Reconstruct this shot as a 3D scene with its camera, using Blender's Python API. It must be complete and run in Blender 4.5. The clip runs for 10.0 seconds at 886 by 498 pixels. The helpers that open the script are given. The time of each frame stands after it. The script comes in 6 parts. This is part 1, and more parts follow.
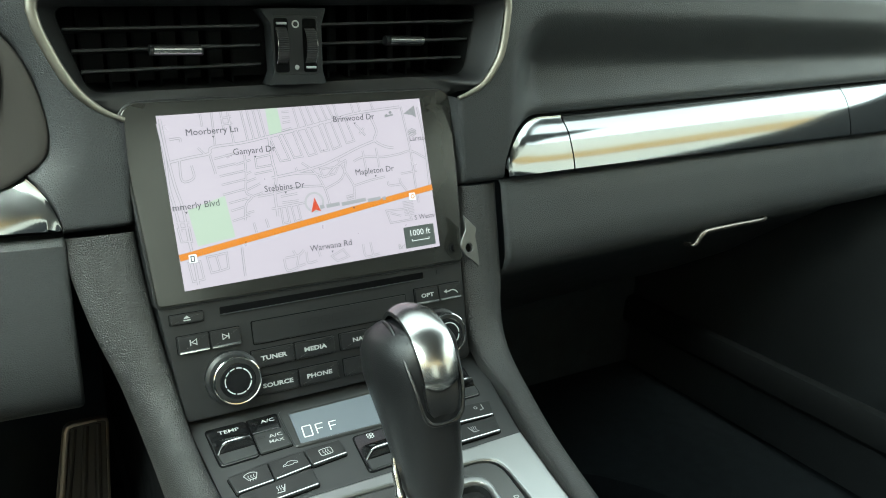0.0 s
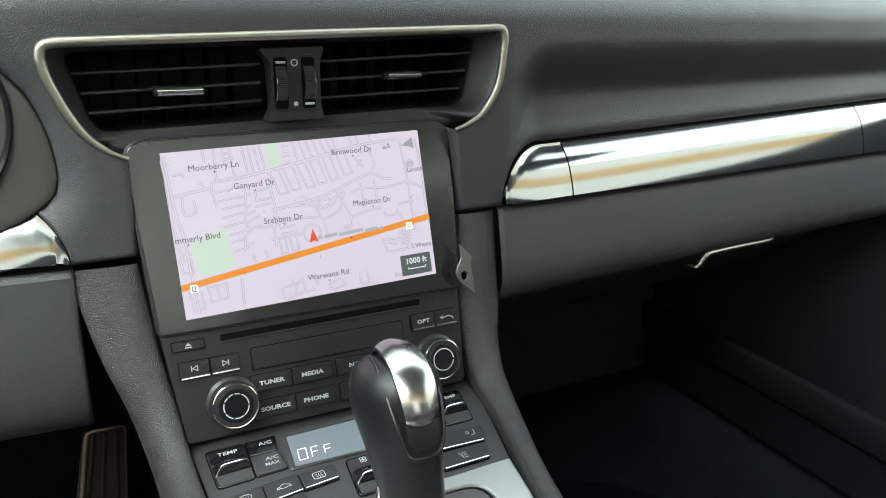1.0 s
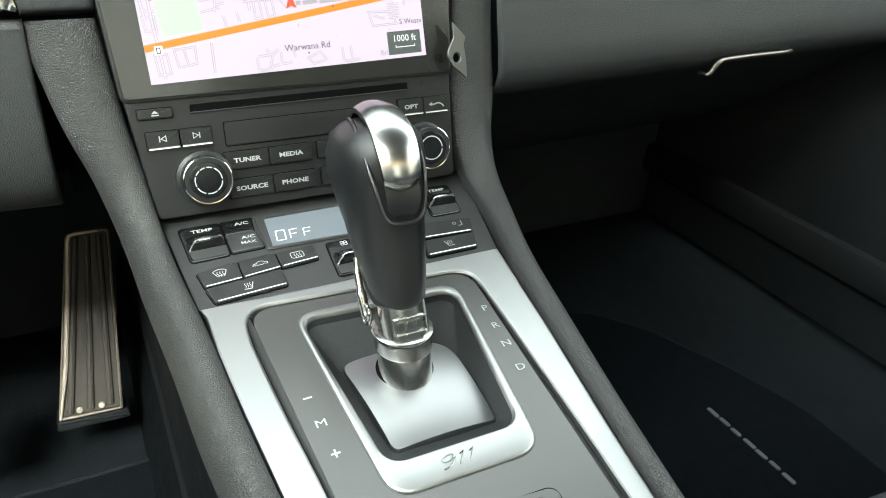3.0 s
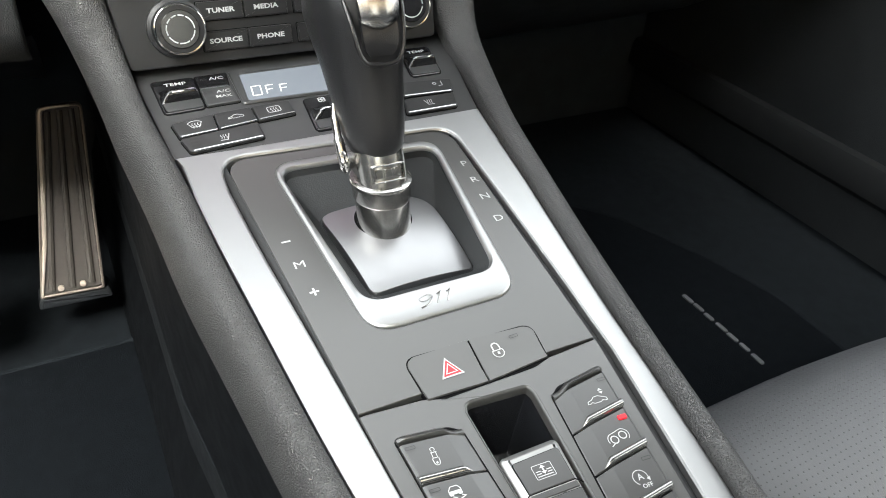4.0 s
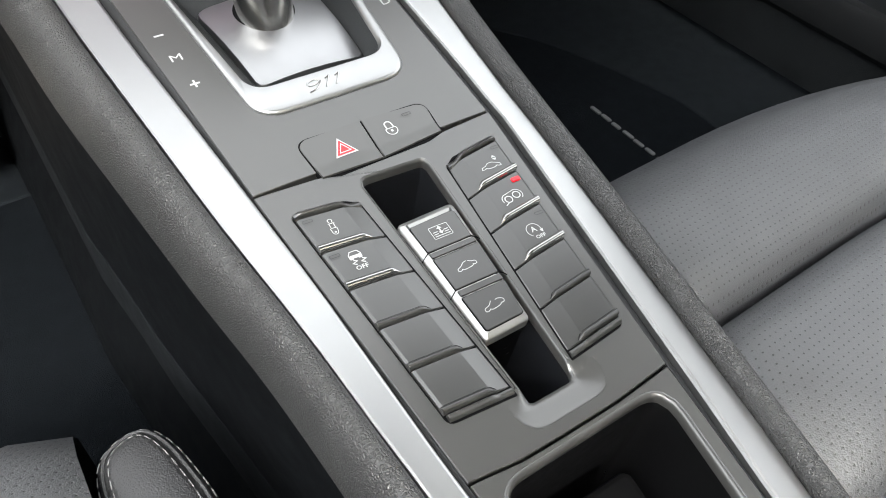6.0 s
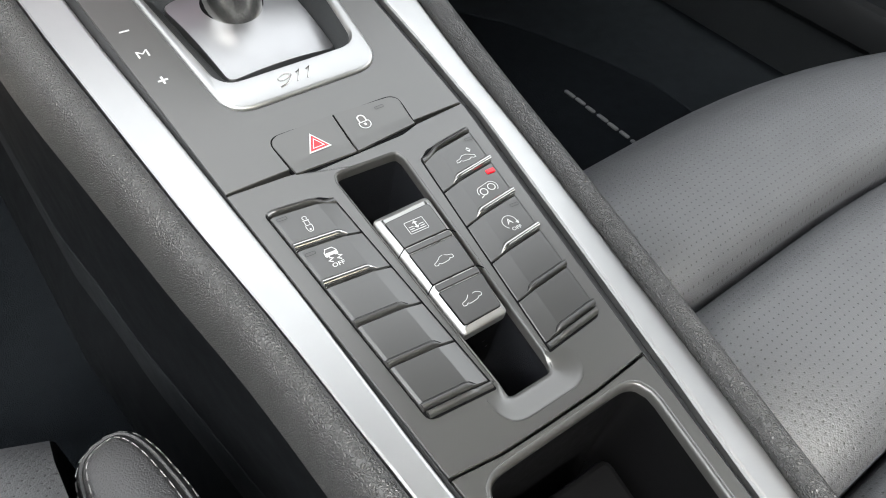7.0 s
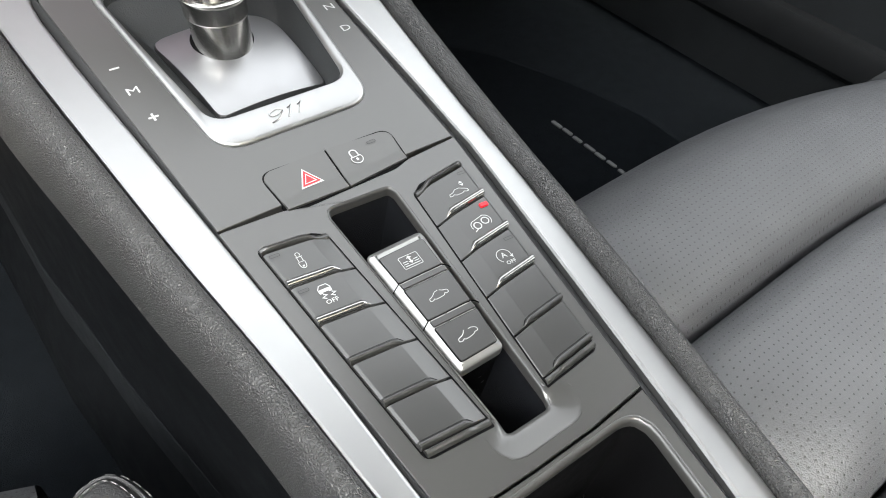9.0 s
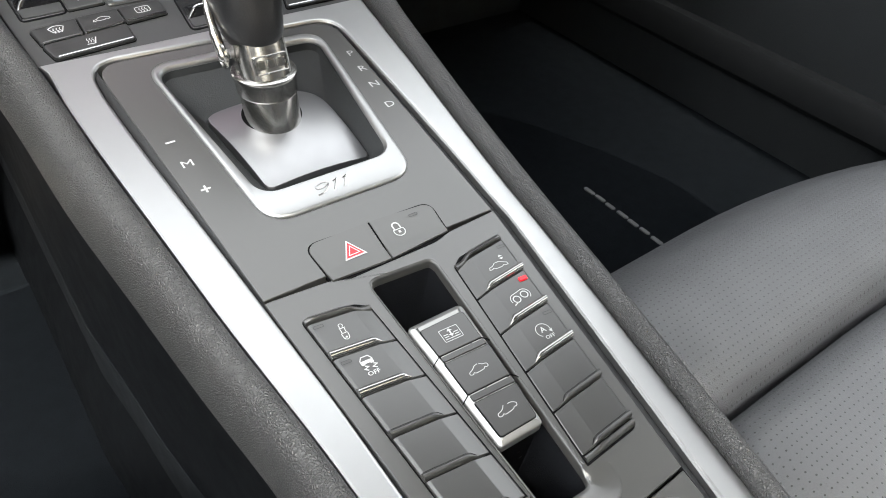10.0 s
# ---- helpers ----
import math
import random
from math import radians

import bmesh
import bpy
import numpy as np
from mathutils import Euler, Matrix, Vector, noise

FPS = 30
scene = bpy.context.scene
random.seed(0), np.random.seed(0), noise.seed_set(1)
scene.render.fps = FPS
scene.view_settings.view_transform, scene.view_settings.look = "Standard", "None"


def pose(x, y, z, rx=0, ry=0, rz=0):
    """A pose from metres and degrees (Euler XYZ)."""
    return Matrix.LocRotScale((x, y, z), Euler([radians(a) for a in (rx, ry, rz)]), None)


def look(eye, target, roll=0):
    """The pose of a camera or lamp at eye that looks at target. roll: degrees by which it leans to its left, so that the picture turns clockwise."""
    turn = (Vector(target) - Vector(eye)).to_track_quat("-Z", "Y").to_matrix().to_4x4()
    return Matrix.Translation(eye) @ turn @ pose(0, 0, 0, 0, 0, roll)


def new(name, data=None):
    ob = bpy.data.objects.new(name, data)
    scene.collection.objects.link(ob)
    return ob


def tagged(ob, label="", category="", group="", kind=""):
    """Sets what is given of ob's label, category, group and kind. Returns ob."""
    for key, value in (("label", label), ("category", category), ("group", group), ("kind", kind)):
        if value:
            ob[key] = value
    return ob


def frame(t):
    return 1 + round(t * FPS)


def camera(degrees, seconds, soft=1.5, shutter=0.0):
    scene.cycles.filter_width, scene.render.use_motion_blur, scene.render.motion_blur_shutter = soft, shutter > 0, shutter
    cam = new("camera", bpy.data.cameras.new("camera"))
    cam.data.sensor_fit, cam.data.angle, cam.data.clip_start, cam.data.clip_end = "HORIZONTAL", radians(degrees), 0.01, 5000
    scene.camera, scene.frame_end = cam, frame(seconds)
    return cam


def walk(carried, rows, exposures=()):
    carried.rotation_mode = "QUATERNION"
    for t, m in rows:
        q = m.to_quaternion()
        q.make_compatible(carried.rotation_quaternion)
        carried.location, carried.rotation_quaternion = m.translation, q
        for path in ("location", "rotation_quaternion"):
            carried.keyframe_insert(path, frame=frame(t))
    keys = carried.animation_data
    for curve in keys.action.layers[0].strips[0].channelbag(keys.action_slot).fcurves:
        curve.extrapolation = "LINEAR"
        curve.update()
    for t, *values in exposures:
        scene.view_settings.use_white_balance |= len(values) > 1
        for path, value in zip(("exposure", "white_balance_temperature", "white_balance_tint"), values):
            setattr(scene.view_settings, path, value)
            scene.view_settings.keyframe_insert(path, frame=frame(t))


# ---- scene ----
cam = camera(61.8, 10.0, soft=1.0)
PATH = [
    (0, (-0.147, -0.378, 0.595), (0.815, 1.259, -0.033), 1.9),
    (0.2, (-0.141, -0.383, 0.601), (0.793, 1.265, -0.05), 1.75),
    (0.3, (-0.138, -0.386, 0.605), (0.78, 1.269, -0.032), 1.62),
    (0.5, (-0.131, -0.393, 0.614), (0.755, 1.278, -0.037), 1.4),
    (1, (-0.13, -0.392, 0.622), (0.752, 1.278, -0.034), 1.7),
    (1.5, (-0.12, -0.389, 0.613), (0.754, 1.265, -0.095), 2.2),
    (2, (-0.12, -0.39, 0.595), (0.743, 1.226, -0.209), 2.9),
    (2.5, (-0.121, -0.387, 0.579), (0.728, 1.186, -0.317), 3.4),
    (2.7, (-0.12, -0.387, 0.574), (0.719, 1.17, -0.359), 3.4),
    (3.8, (-0.117, -0.406, 0.551), (0.685, 1.029, -0.589), 4.1),
    (4, (-0.122, -0.406, 0.543), (0.695, 0.989, -0.635), 4.9),
    (4.5, (-0.125, -0.415, 0.533), (0.695, 0.908, -0.722), 4.9),
    (5, (-0.122, -0.419, 0.524), (0.711, 0.81, -0.816), 5.2),
    (5.5, (-0.12, -0.426, 0.521), (0.729, 0.713, -0.887), 5.3),
    (6, (-0.12, -0.43, 0.52), (0.75, 0.632, -0.934), 5.9),
    (7.5, (-0.117, -0.427, 0.523), (0.795, 0.565, -0.954), 6.7),
    (8, (-0.118, -0.427, 0.522), (0.809, 0.572, -0.941), 6.7),
    (8.5, (-0.117, -0.424, 0.519), (0.824, 0.585, -0.929), 6.7),
    (9, (-0.118, -0.424, 0.522), (0.841, 0.603, -0.902), 6.6),
    (9.5, (-0.119, -0.423, 0.523), (0.846, 0.656, -0.857), 6.1),
    (10, (-0.122, -0.421, 0.529), (0.835, 0.744, -0.785), 5.1),
]
walk(cam, [(t, look(eye, target, roll)) for t, eye, target, roll in PATH],
     [(0.0, 3.13, 6150, -15), (0.5, 3.13, 6150, -15), (1.0, 3.15, 6200, -5), (1.5, 3.23, 6200, 0), (2.0, 3.32, 6250, -7), (2.7, 3.50, 6350, -8), (3.8, 3.57, 6500, 4), (4.5, 3.52, 6550, 6), (6.0, 3.46, 6550, 7), (10.0, 3.46, 6550, 7)])

# ---- light ----
SUN_ELEVATION, SUN_ROTATION = radians(48), radians(197)
world = bpy.data.worlds.new("sky")
scene.world = world
world.use_nodes = True
wn, wl = world.node_tree.nodes, world.node_tree.links
sky = wn.new("ShaderNodeTexSky")
sky.sky_type, sky.sun_disc = "NISHITA", False
sky.sun_elevation, sky.sun_rotation = SUN_ELEVATION, SUN_ROTATION
sky.air_density, sky.dust_density = 1.0, 4.0
pale = wn.new("ShaderNodeHueSaturation")
pale.inputs["Saturation"].default_value = 0.13
wl.new(sky.outputs["Color"], pale.inputs["Color"])
wl.new(pale.outputs["Color"], wn["Background"].inputs["Color"])
wn["Background"].inputs["Strength"].default_value = 0.15
sun = new("sun", bpy.data.lights.new("sun", "SUN"))
sun.data.energy, sun.data.angle, sun.data.color = 1.2, radians(25), (1.0, 0.97, 0.92)
sun.matrix_world = look((-0.45, -1.45, 1.75), (0, 0, 0.3))


# ---- materials ----
def material(name, base, rough=0.5, metal=0.0, coat=0.0, vary=0.12, vary_scale=30.0, grain=0.0, grain_scale=900.0,
             cells=False, depth=0.0003, spec=0.5, emit=None, power=1.0, uneven=0.18):
    m = bpy.data.materials.new(name)
    m.use_nodes = True
    n, l = m.node_tree.nodes, m.node_tree.links
    b = n["Principled BSDF"]
    b.inputs["Metallic"].default_value = metal
    b.inputs["Coat Weight"].default_value = coat
    b.inputs["Coat Roughness"].default_value = 0.08
    b.inputs["Specular IOR Level"].default_value = spec
    co = n.new("ShaderNodeTexCoord")
    src = co.outputs["Object"]
    big = n.new("ShaderNodeTexNoise")
    big.inputs["Scale"].default_value, big.inputs["Detail"].default_value = vary_scale, 5
    l.new(src, big.inputs["Vector"])
    mix = n.new("ShaderNodeMix")
    mix.data_type = "RGBA"
    lo = tuple(c * (1 - vary) for c in base)
    mix.inputs["A"].default_value, mix.inputs["B"].default_value = (*lo, 1), (*(min(1, c * (1 + vary)) for c in base), 1)
    l.new(big.outputs["Fac"], mix.inputs["Factor"])
    l.new(mix.outputs["Result"], b.inputs["Base Color"])
    rr = n.new("ShaderNodeMapRange")
    rr.inputs["To Min"].default_value, rr.inputs["To Max"].default_value = max(0.02, rough * (1 - uneven)), min(1, rough * (1 + uneven))
    fine = n.new("ShaderNodeTexNoise")
    fine.inputs["Scale"].default_value, fine.inputs["Detail"].default_value = vary_scale * 4.3, 3
    l.new(src, fine.inputs["Vector"])
    l.new(fine.outputs["Fac"], rr.inputs["Value"])
    l.new(rr.outputs["Result"], b.inputs["Roughness"])
    if grain:
        if cells:
            bend = n.new("ShaderNodeTexNoise")
            bend.inputs["Scale"].default_value = grain_scale * 0.4
            l.new(src, bend.inputs["Vector"])
            add = n.new("ShaderNodeMixRGB")
            add.blend_type, add.inputs["Fac"].default_value = "ADD", 0.0006
            l.new(src, add.inputs["Color1"])
            l.new(bend.outputs["Color"], add.inputs["Color2"])
            tex = n.new("ShaderNodeTexVoronoi")
            tex.feature = "DISTANCE_TO_EDGE"
            tex.inputs["Scale"].default_value = grain_scale
            l.new(add.outputs["Color"], tex.inputs["Vector"])
            crease = n.new("ShaderNodeMapRange")
            crease.interpolation_type = "SMOOTHSTEP"
            crease.inputs["From Min"].default_value, crease.inputs["From Max"].default_value = 0.0, 0.30
            crease.inputs["To Min"].default_value, crease.inputs["To Max"].default_value = 0.0, 1.0
            l.new(tex.outputs["Distance"], crease.inputs["Value"])
            h = crease.outputs["Result"]
        else:
            tex = n.new("ShaderNodeTexNoise")
            tex.inputs["Scale"].default_value, tex.inputs["Detail"].default_value = grain_scale, 4
            l.new(src, tex.inputs["Vector"])
            h = tex.outputs["Fac"]
        bump = n.new("ShaderNodeBump")
        bump.inputs["Strength"].default_value, bump.inputs["Distance"].default_value = grain, depth
        l.new(h, bump.inputs["Height"])
        l.new(bump.outputs["Normal"], b.inputs["Normal"])
    if emit:
        b.inputs["Emission Color"].default_value = (*emit, 1)
        b.inputs["Emission Strength"].default_value = power
    return m


LEATHER = material("grained_leather", (0.039, 0.0385, 0.0385), 0.45, spec=0.55, vary=0.15, vary_scale=14, grain=1.0, grain_scale=820, cells=True, depth=0.00026)
DASH_LEATHER = material("dash_leather", (0.045, 0.047, 0.0495), 0.46, vary=0.12, vary_scale=9, grain=0.58, grain_scale=820, cells=True, depth=0.00025)
SEAT_LEATHER = material("seat_leather", (0.028, 0.028, 0.0295), 0.40, spec=0.6, vary=0.15, vary_scale=11, grain=0.3, grain_scale=800, cells=True, depth=0.0003)
GRIP_LEATHER = material("smooth_leather", (0.012, 0.012, 0.013), 0.31, spec=0.65, vary=0.15, vary_scale=30, grain=0.16, grain_scale=1300, cells=True, depth=0.0003)
HAZARD_KEY = material("hazard_key_plastic", (0.039, 0.038, 0.0355), 0.31, spec=1.0, vary=0.03, vary_scale=7, uneven=0.04)
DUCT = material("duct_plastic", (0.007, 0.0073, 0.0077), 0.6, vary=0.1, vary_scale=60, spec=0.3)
VENT_BLACK = material("vent_plastic", (0.027, 0.027, 0.028), 0.40, vary=0.1, vary_scale=60, spec=0.4)
SATIN = material("satin_plate", (0.0425, 0.0418, 0.0402), 0.31, spec=1.0, vary=0.025, vary_scale=6, uneven=0.04)
RADIO_KEY = material("radio_key_plastic", (0.014, 0.014, 0.015), 0.36, spec=0.4, vary=0.1, vary_scale=60, grain=0.1, grain_scale=5200, depth=0.0001)
CLIMATE_KEY = material("climate_key_plastic", (0.022, 0.022, 0.0225), 0.36, vary=0.04, vary_scale=9, uneven=0.05)
BLACK = material("black_plastic", (0.016, 0.0163, 0.0173), 0.38, spec=0.42, vary=0.08, vary_scale=50, grain=0.12, grain_scale=4200, depth=0.0001)
KEY = material("key_plastic", (0.030, 0.0296, 0.0287), 0.31, spec=0.9, vary=0.03, vary_scale=7, uneven=0.04)
# Near-black that stands in for shade in gaps, holes, seams and the tub.
GAP_SHADE = material("gap_shade", (0.0022, 0.0022, 0.0026), 0.7, spec=0.08)
BAR_CHROME = material("bar_chrome", (0.46, 0.46, 0.455), 0.22, metal=1.0, vary=0.03, vary_scale=8)
GLOSS = material("gloss_black", (0.010, 0.010, 0.011), 0.12, coat=0.4, vary_scale=60)
GLASS_BLACK = material("screen_glass", (0.020, 0.0195, 0.0175), 0.20, coat=0.3, vary_scale=20)
PLASTIC = material("grained_plastic", (0.024, 0.0255, 0.027), 0.58, spec=0.3, vary=0.15, vary_scale=16, grain=0.5, grain_scale=1500, depth=0.0003)
# Side wall colour darkened to paint the shade under the rail's overhang.
SHADED_SIDE = material("shaded_side_plastic", (0.0036, 0.0042, 0.0052), 0.65, spec=0.10, vary=0.15, vary_scale=16, grain=0.5, grain_scale=1500, depth=0.0003)
SILVER = material("brushed_aluminium", (0.43, 0.432, 0.432), 0.42, metal=1.0, vary=0.02, vary_scale=30, grain=0.05, grain_scale=2600, depth=0.0001)
DASH_TRIM = material("galvano_trim", (0.31, 0.32, 0.328), 0.12, metal=1.0, vary=0.04, vary_scale=12)
STEM_METAL = material("stem_metal", (0.56, 0.55, 0.53), 0.21, metal=1.0, vary=0.05, vary_scale=60)
COVER_METAL = material("cover_metal", (0.33, 0.33, 0.335), 0.34, metal=1.0, vary=0.04, vary_scale=40)
CAP_METAL = material("cap_metal", (0.46, 0.455, 0.45), 0.24, metal=1.0, vary=0.04, vary_scale=40)
CHROME = material("chrome", (0.66, 0.665, 0.67), 0.12, metal=1.0, vary=0.03, vary_scale=60)
DULL_CHROME = material("satin_chrome", (0.40, 0.40, 0.39), 0.26, metal=1.0, vary=0.05, vary_scale=60)
FRAME_CHROME = material("champagne_chrome", (0.36, 0.335, 0.285), 0.46, metal=1.0, vary=0.05, vary_scale=60)
LIP = material("lip_plastic", (0.034, 0.034, 0.035), 0.46, vary=0.1, vary_scale=30, grain=0.2, grain_scale=2600, depth=0.0002)
SURROUND = material("surround_plastic", (0.050, 0.046, 0.042), 0.5, vary=0.1, vary_scale=12, grain=0.25, grain_scale=2600, depth=0.0002)
# Black carpet tinted and lifted blue-grey in place of veiling lens glare.
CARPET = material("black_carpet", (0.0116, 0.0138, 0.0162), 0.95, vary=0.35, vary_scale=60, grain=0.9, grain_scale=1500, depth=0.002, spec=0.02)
MAT_PILE = material("velour_mat", (0.0062, 0.0075, 0.0092), 0.95, vary=0.35, vary_scale=70, grain=0.9, grain_scale=1800, depth=0.002, spec=0.02)
PULL_METAL = material("bronze_pull", (0.21, 0.185, 0.165), 0.32, metal=1.0, vary=0.05, vary_scale=60)
BRACKET = material("zinc_bracket", (0.19, 0.19, 0.185), 0.42, metal=1.0, vary=0.1, vary_scale=90)
# Bin colour taken near black to deepen the shade inside the recess.
BIN_WALL = material("shaded_bin_plastic", (0.0035, 0.0035, 0.0038), 0.42, spec=0.15, vary=0.2, vary_scale=60, grain=0.2, grain_scale=3000, depth=0.0001)
PACK_CHROME = material("satin_chrome_frame", (0.40, 0.40, 0.39), 0.48, metal=1.0, vary=0.03, vary_scale=40)
PANEL_BLACK = material("climate_panel_plastic", (0.034, 0.0345, 0.0355), 0.36, spec=0.6, vary=0.04, vary_scale=9, uneven=0.06)
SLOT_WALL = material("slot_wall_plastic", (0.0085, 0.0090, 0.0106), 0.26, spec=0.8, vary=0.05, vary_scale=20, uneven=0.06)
# Darker still, for the shaded skirt down in the switch slot.
BIN = material("shaded_skirt_plastic", (0.0016, 0.0016, 0.0018), 0.26, spec=0.16, vary=0.2, vary_scale=60, grain=0.2, grain_scale=3000, depth=0.0001)
# Bulkhead carpet lifted further, its haze put into the colour.
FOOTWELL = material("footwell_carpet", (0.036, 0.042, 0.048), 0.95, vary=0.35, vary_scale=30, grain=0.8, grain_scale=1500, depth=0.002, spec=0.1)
DOOR = material("door_panel", (0.027, 0.0295, 0.032), 0.65, spec=0.2, vary=0.2, vary_scale=8, grain=0.4, grain_scale=700, cells=True, depth=0.0004)
# Lighter plastic: the lit lower part of the side wall, also the pedal foot.
LOWER_PLASTIC = material("lower_plastic", (0.0082, 0.0095, 0.0112), 0.6, spec=0.2, vary=0.15, vary_scale=16, grain=0.4, grain_scale=1500, depth=0.0003)
SILL = material("sill_plastic", (0.0070, 0.0077, 0.0085), 0.65, spec=0.15, vary=0.15, vary_scale=10, grain=0.3, grain_scale=1500, depth=0.0003)
# Rubber browned and lightened in place of light through the door.
RUBBER = material("pedal_rubber", (0.046, 0.040, 0.035), 0.60, vary=0.2, vary_scale=50, grain=0.3, grain_scale=900, depth=0.0004)
STEEL = material("worn_steel", (0.62, 0.54, 0.44), 0.45, metal=0.35, vary=0.2, vary_scale=70, grain=0.1, grain_scale=800)
# Rim darker, edge brighter: light catching one side is put into the colours.
PEDAL_RIM = material("pedal_rim_metal", (0.24, 0.205, 0.175), 0.45, metal=0.4, vary=0.3, vary_scale=70, grain=0.1, grain_scale=800)
PEDAL_BRIGHT = material("bright_pedal_metal", (0.52, 0.45, 0.38), 0.42, metal=0.4, vary=0.3, vary_scale=70, grain=0.1, grain_scale=800)
WHITE_PRINT = material("white_print", (0.47, 0.48, 0.48), 0.5, vary=0.03)
SILVER_THREAD = material("silver_thread", (0.080, 0.084, 0.088), 0.6, vary=0.3, vary_scale=400)
GREY_PRINT = material("lamp_outline", (0.018, 0.018, 0.018), 0.5, vary=0.05)
RED_PRINT = material("red_print", (0.52, 0.02, 0.03), 0.45, vary=0.06)
LED_RED = material("lit_red_lamp", (0.4, 0.005, 0.008), 0.3, emit=(1.0, 0.004, 0.02), power=0.125)
THREAD = material("grey_thread", (0.15, 0.15, 0.15), 0.7, vary=0.2, vary_scale=300)
DISPLAY = material("climate_display", (0.095, 0.104, 0.118), 0.18, vary=0.08, vary_scale=15, emit=(0.26, 0.29, 0.34), power=0.048)
SEGMENT = material("display_segment", (0.62, 0.64, 0.62), 0.4, emit=(0.85, 0.90, 0.88), power=0.043)
OVERHEAD_SHADE = material("overhead_shade", (0.15, 0.15, 0.15), 0.9, vary=0.08, vary_scale=20, grain=0.3, grain_scale=1500, depth=0.0005, spec=0.1)
CONCRETE = material("concrete", (0.42, 0.41, 0.39), 0.9, vary=0.15, vary_scale=2, grain=0.3, grain_scale=60, depth=0.004)
PALE_WALL = material("pale_wall", (0.80, 0.77, 0.69), 0.9, vary=0.06, vary_scale=0.6)
RENDERED_WALL = material("tan_wall", (0.60, 0.39, 0.16), 0.9, vary=0.1, vary_scale=1, grain=0.2, grain_scale=50, depth=0.004)


# ---- mesh helpers ----
def plane_at(origin, v):
    """A working plane: u to the right, v along the given way, h out of the surface."""
    v = Vector(v).normalized()
    u = Vector((1, 0, 0))
    return Matrix.Translation(origin) @ Matrix((u, v, u.cross(v))).transposed().to_4x4()


def thing(name, at, label, category, group="", kind=""):
    ob = new(name)
    ob.empty_display_size = 0.02
    ob.matrix_world = Matrix.Translation(at)
    return tagged(ob, label, category, group, kind)


def origin_of(ob):
    return ob.matrix_basis if ob.parent is None else Matrix.Identity(4)


def part(name, bm, mat, parent=None, label="", smooth=38):
    bmesh.ops.remove_doubles(bm, verts=bm.verts, dist=1e-6)
    bmesh.ops.recalc_face_normals(bm, faces=bm.faces)
    me = bpy.data.meshes.new(name)
    bm.to_mesh(me)
    bm.free()
    me.materials.append(mat)
    me.polygons.foreach_set("use_smooth", [True] * len(me.polygons))
    me.set_sharp_from_angle(angle=radians(smooth))
    ob = new(name, me)
    if parent:
        ob.parent = parent
        ob.matrix_parent_inverse = origin_of(parent).inverted()
    if label:
        ob["label"] = label
    return ob


def loft(rings, closed=True, cap0=False, cap1=False, bm=None, skip=()):
    bm = bm or bmesh.new()
    vs = [[bm.verts.new(p) for p in r] for r in rings]
    n = len(vs[0])
    for a, b in zip(vs, vs[1:]):
        for j in range(n if closed else n - 1):
            if j not in skip:
                bm.faces.new((a[j], a[(j + 1) % n], b[(j + 1) % n], b[j]))
    if cap0:
        bm.faces.new(vs[0])
    if cap1:
        bm.faces.new(vs[-1])
    return bm


def rounded(corners, r, n=5):
    """A polygon with its corners rounded; r is one radius or one for each corner."""
    out, k = [], len(corners)
    rs = r if isinstance(r, (list, tuple)) else [r] * k
    for i, c in enumerate(corners):
        c, a, b = Vector(c), Vector(corners[i - 1]), Vector(corners[(i + 1) % k])
        p = c + (a - c).normalized() * rs[i]
        q = c + (b - c).normalized() * rs[i]
        for j in range(n + 1):
            t = j / n
            out.append((1 - t) ** 2 * p + 2 * t * (1 - t) * c + t * t * q if rs[i] > 0 else c + (q - p) * 0)
    return out


def box2(u0, v0, u1, v1, r=0.001, n=3):
    return rounded([(u0, v1), (u1, v1), (u1, v0), (u0, v0)], r, n)


def inset(poly, d):
    area = sum(a.x * b.y - b.x * a.y for a, b in zip(poly, poly[1:] + poly[:1]))
    s = 1 if area > 0 else -1
    out, n = [], len(poly)
    for i, p in enumerate(poly):
        a, b = p, p
        k = 1
        while (p - a).length < 1e-7 and k < n:
            a = poly[(i - k) % n]
            k += 1
        k = 1
        while (b - p).length < 1e-7 and k < n:
            b = poly[(i + k) % n]
            k += 1
        d1, d2 = (p - a).normalized(), (b - p).normalized()
        n1, n2 = Vector((-d1.y, d1.x)) * s, Vector((-d2.y, d2.x)) * s
        m = n1 + n2
        m = m / max(0.35, m.dot(n1)) if m.length > 1e-6 else n1
        out.append(p + m * d)
    return out


def lift(M, poly, h):
    return [M @ Vector((p[0], p[1], h)) for p in poly]


def slab(M, poly, h0, h1, ch=0.0004, bm=None):
    poly = [Vector(p) for p in poly]
    return loft([lift(M, poly, h0), lift(M, poly, h1 - ch), lift(M, inset(poly, ch * 0.3), h1 - ch * 0.3), lift(M, inset(poly, ch), h1), lift(M, inset(poly, ch * 1.25), h1)],
                cap0=True, cap1=True, bm=bm)


def hoop(M, outer, inner, h0, h1, ch=0.0004):
    """A plate with one opening; both outlines have as many points."""
    outer, inner = [Vector(p) for p in outer], [Vector(p) for p in inner]
    return loft([lift(M, outer, h0), lift(M, outer, h1 - ch), lift(M, inset(outer, ch), h1), lift(M, inset(outer, ch * 1.3), h1), lift(M, inset(inner, -ch * 1.3), h1), lift(M, inset(inner, -ch), h1),
                 lift(M, inner, h1 - ch), lift(M, inner, h0)])


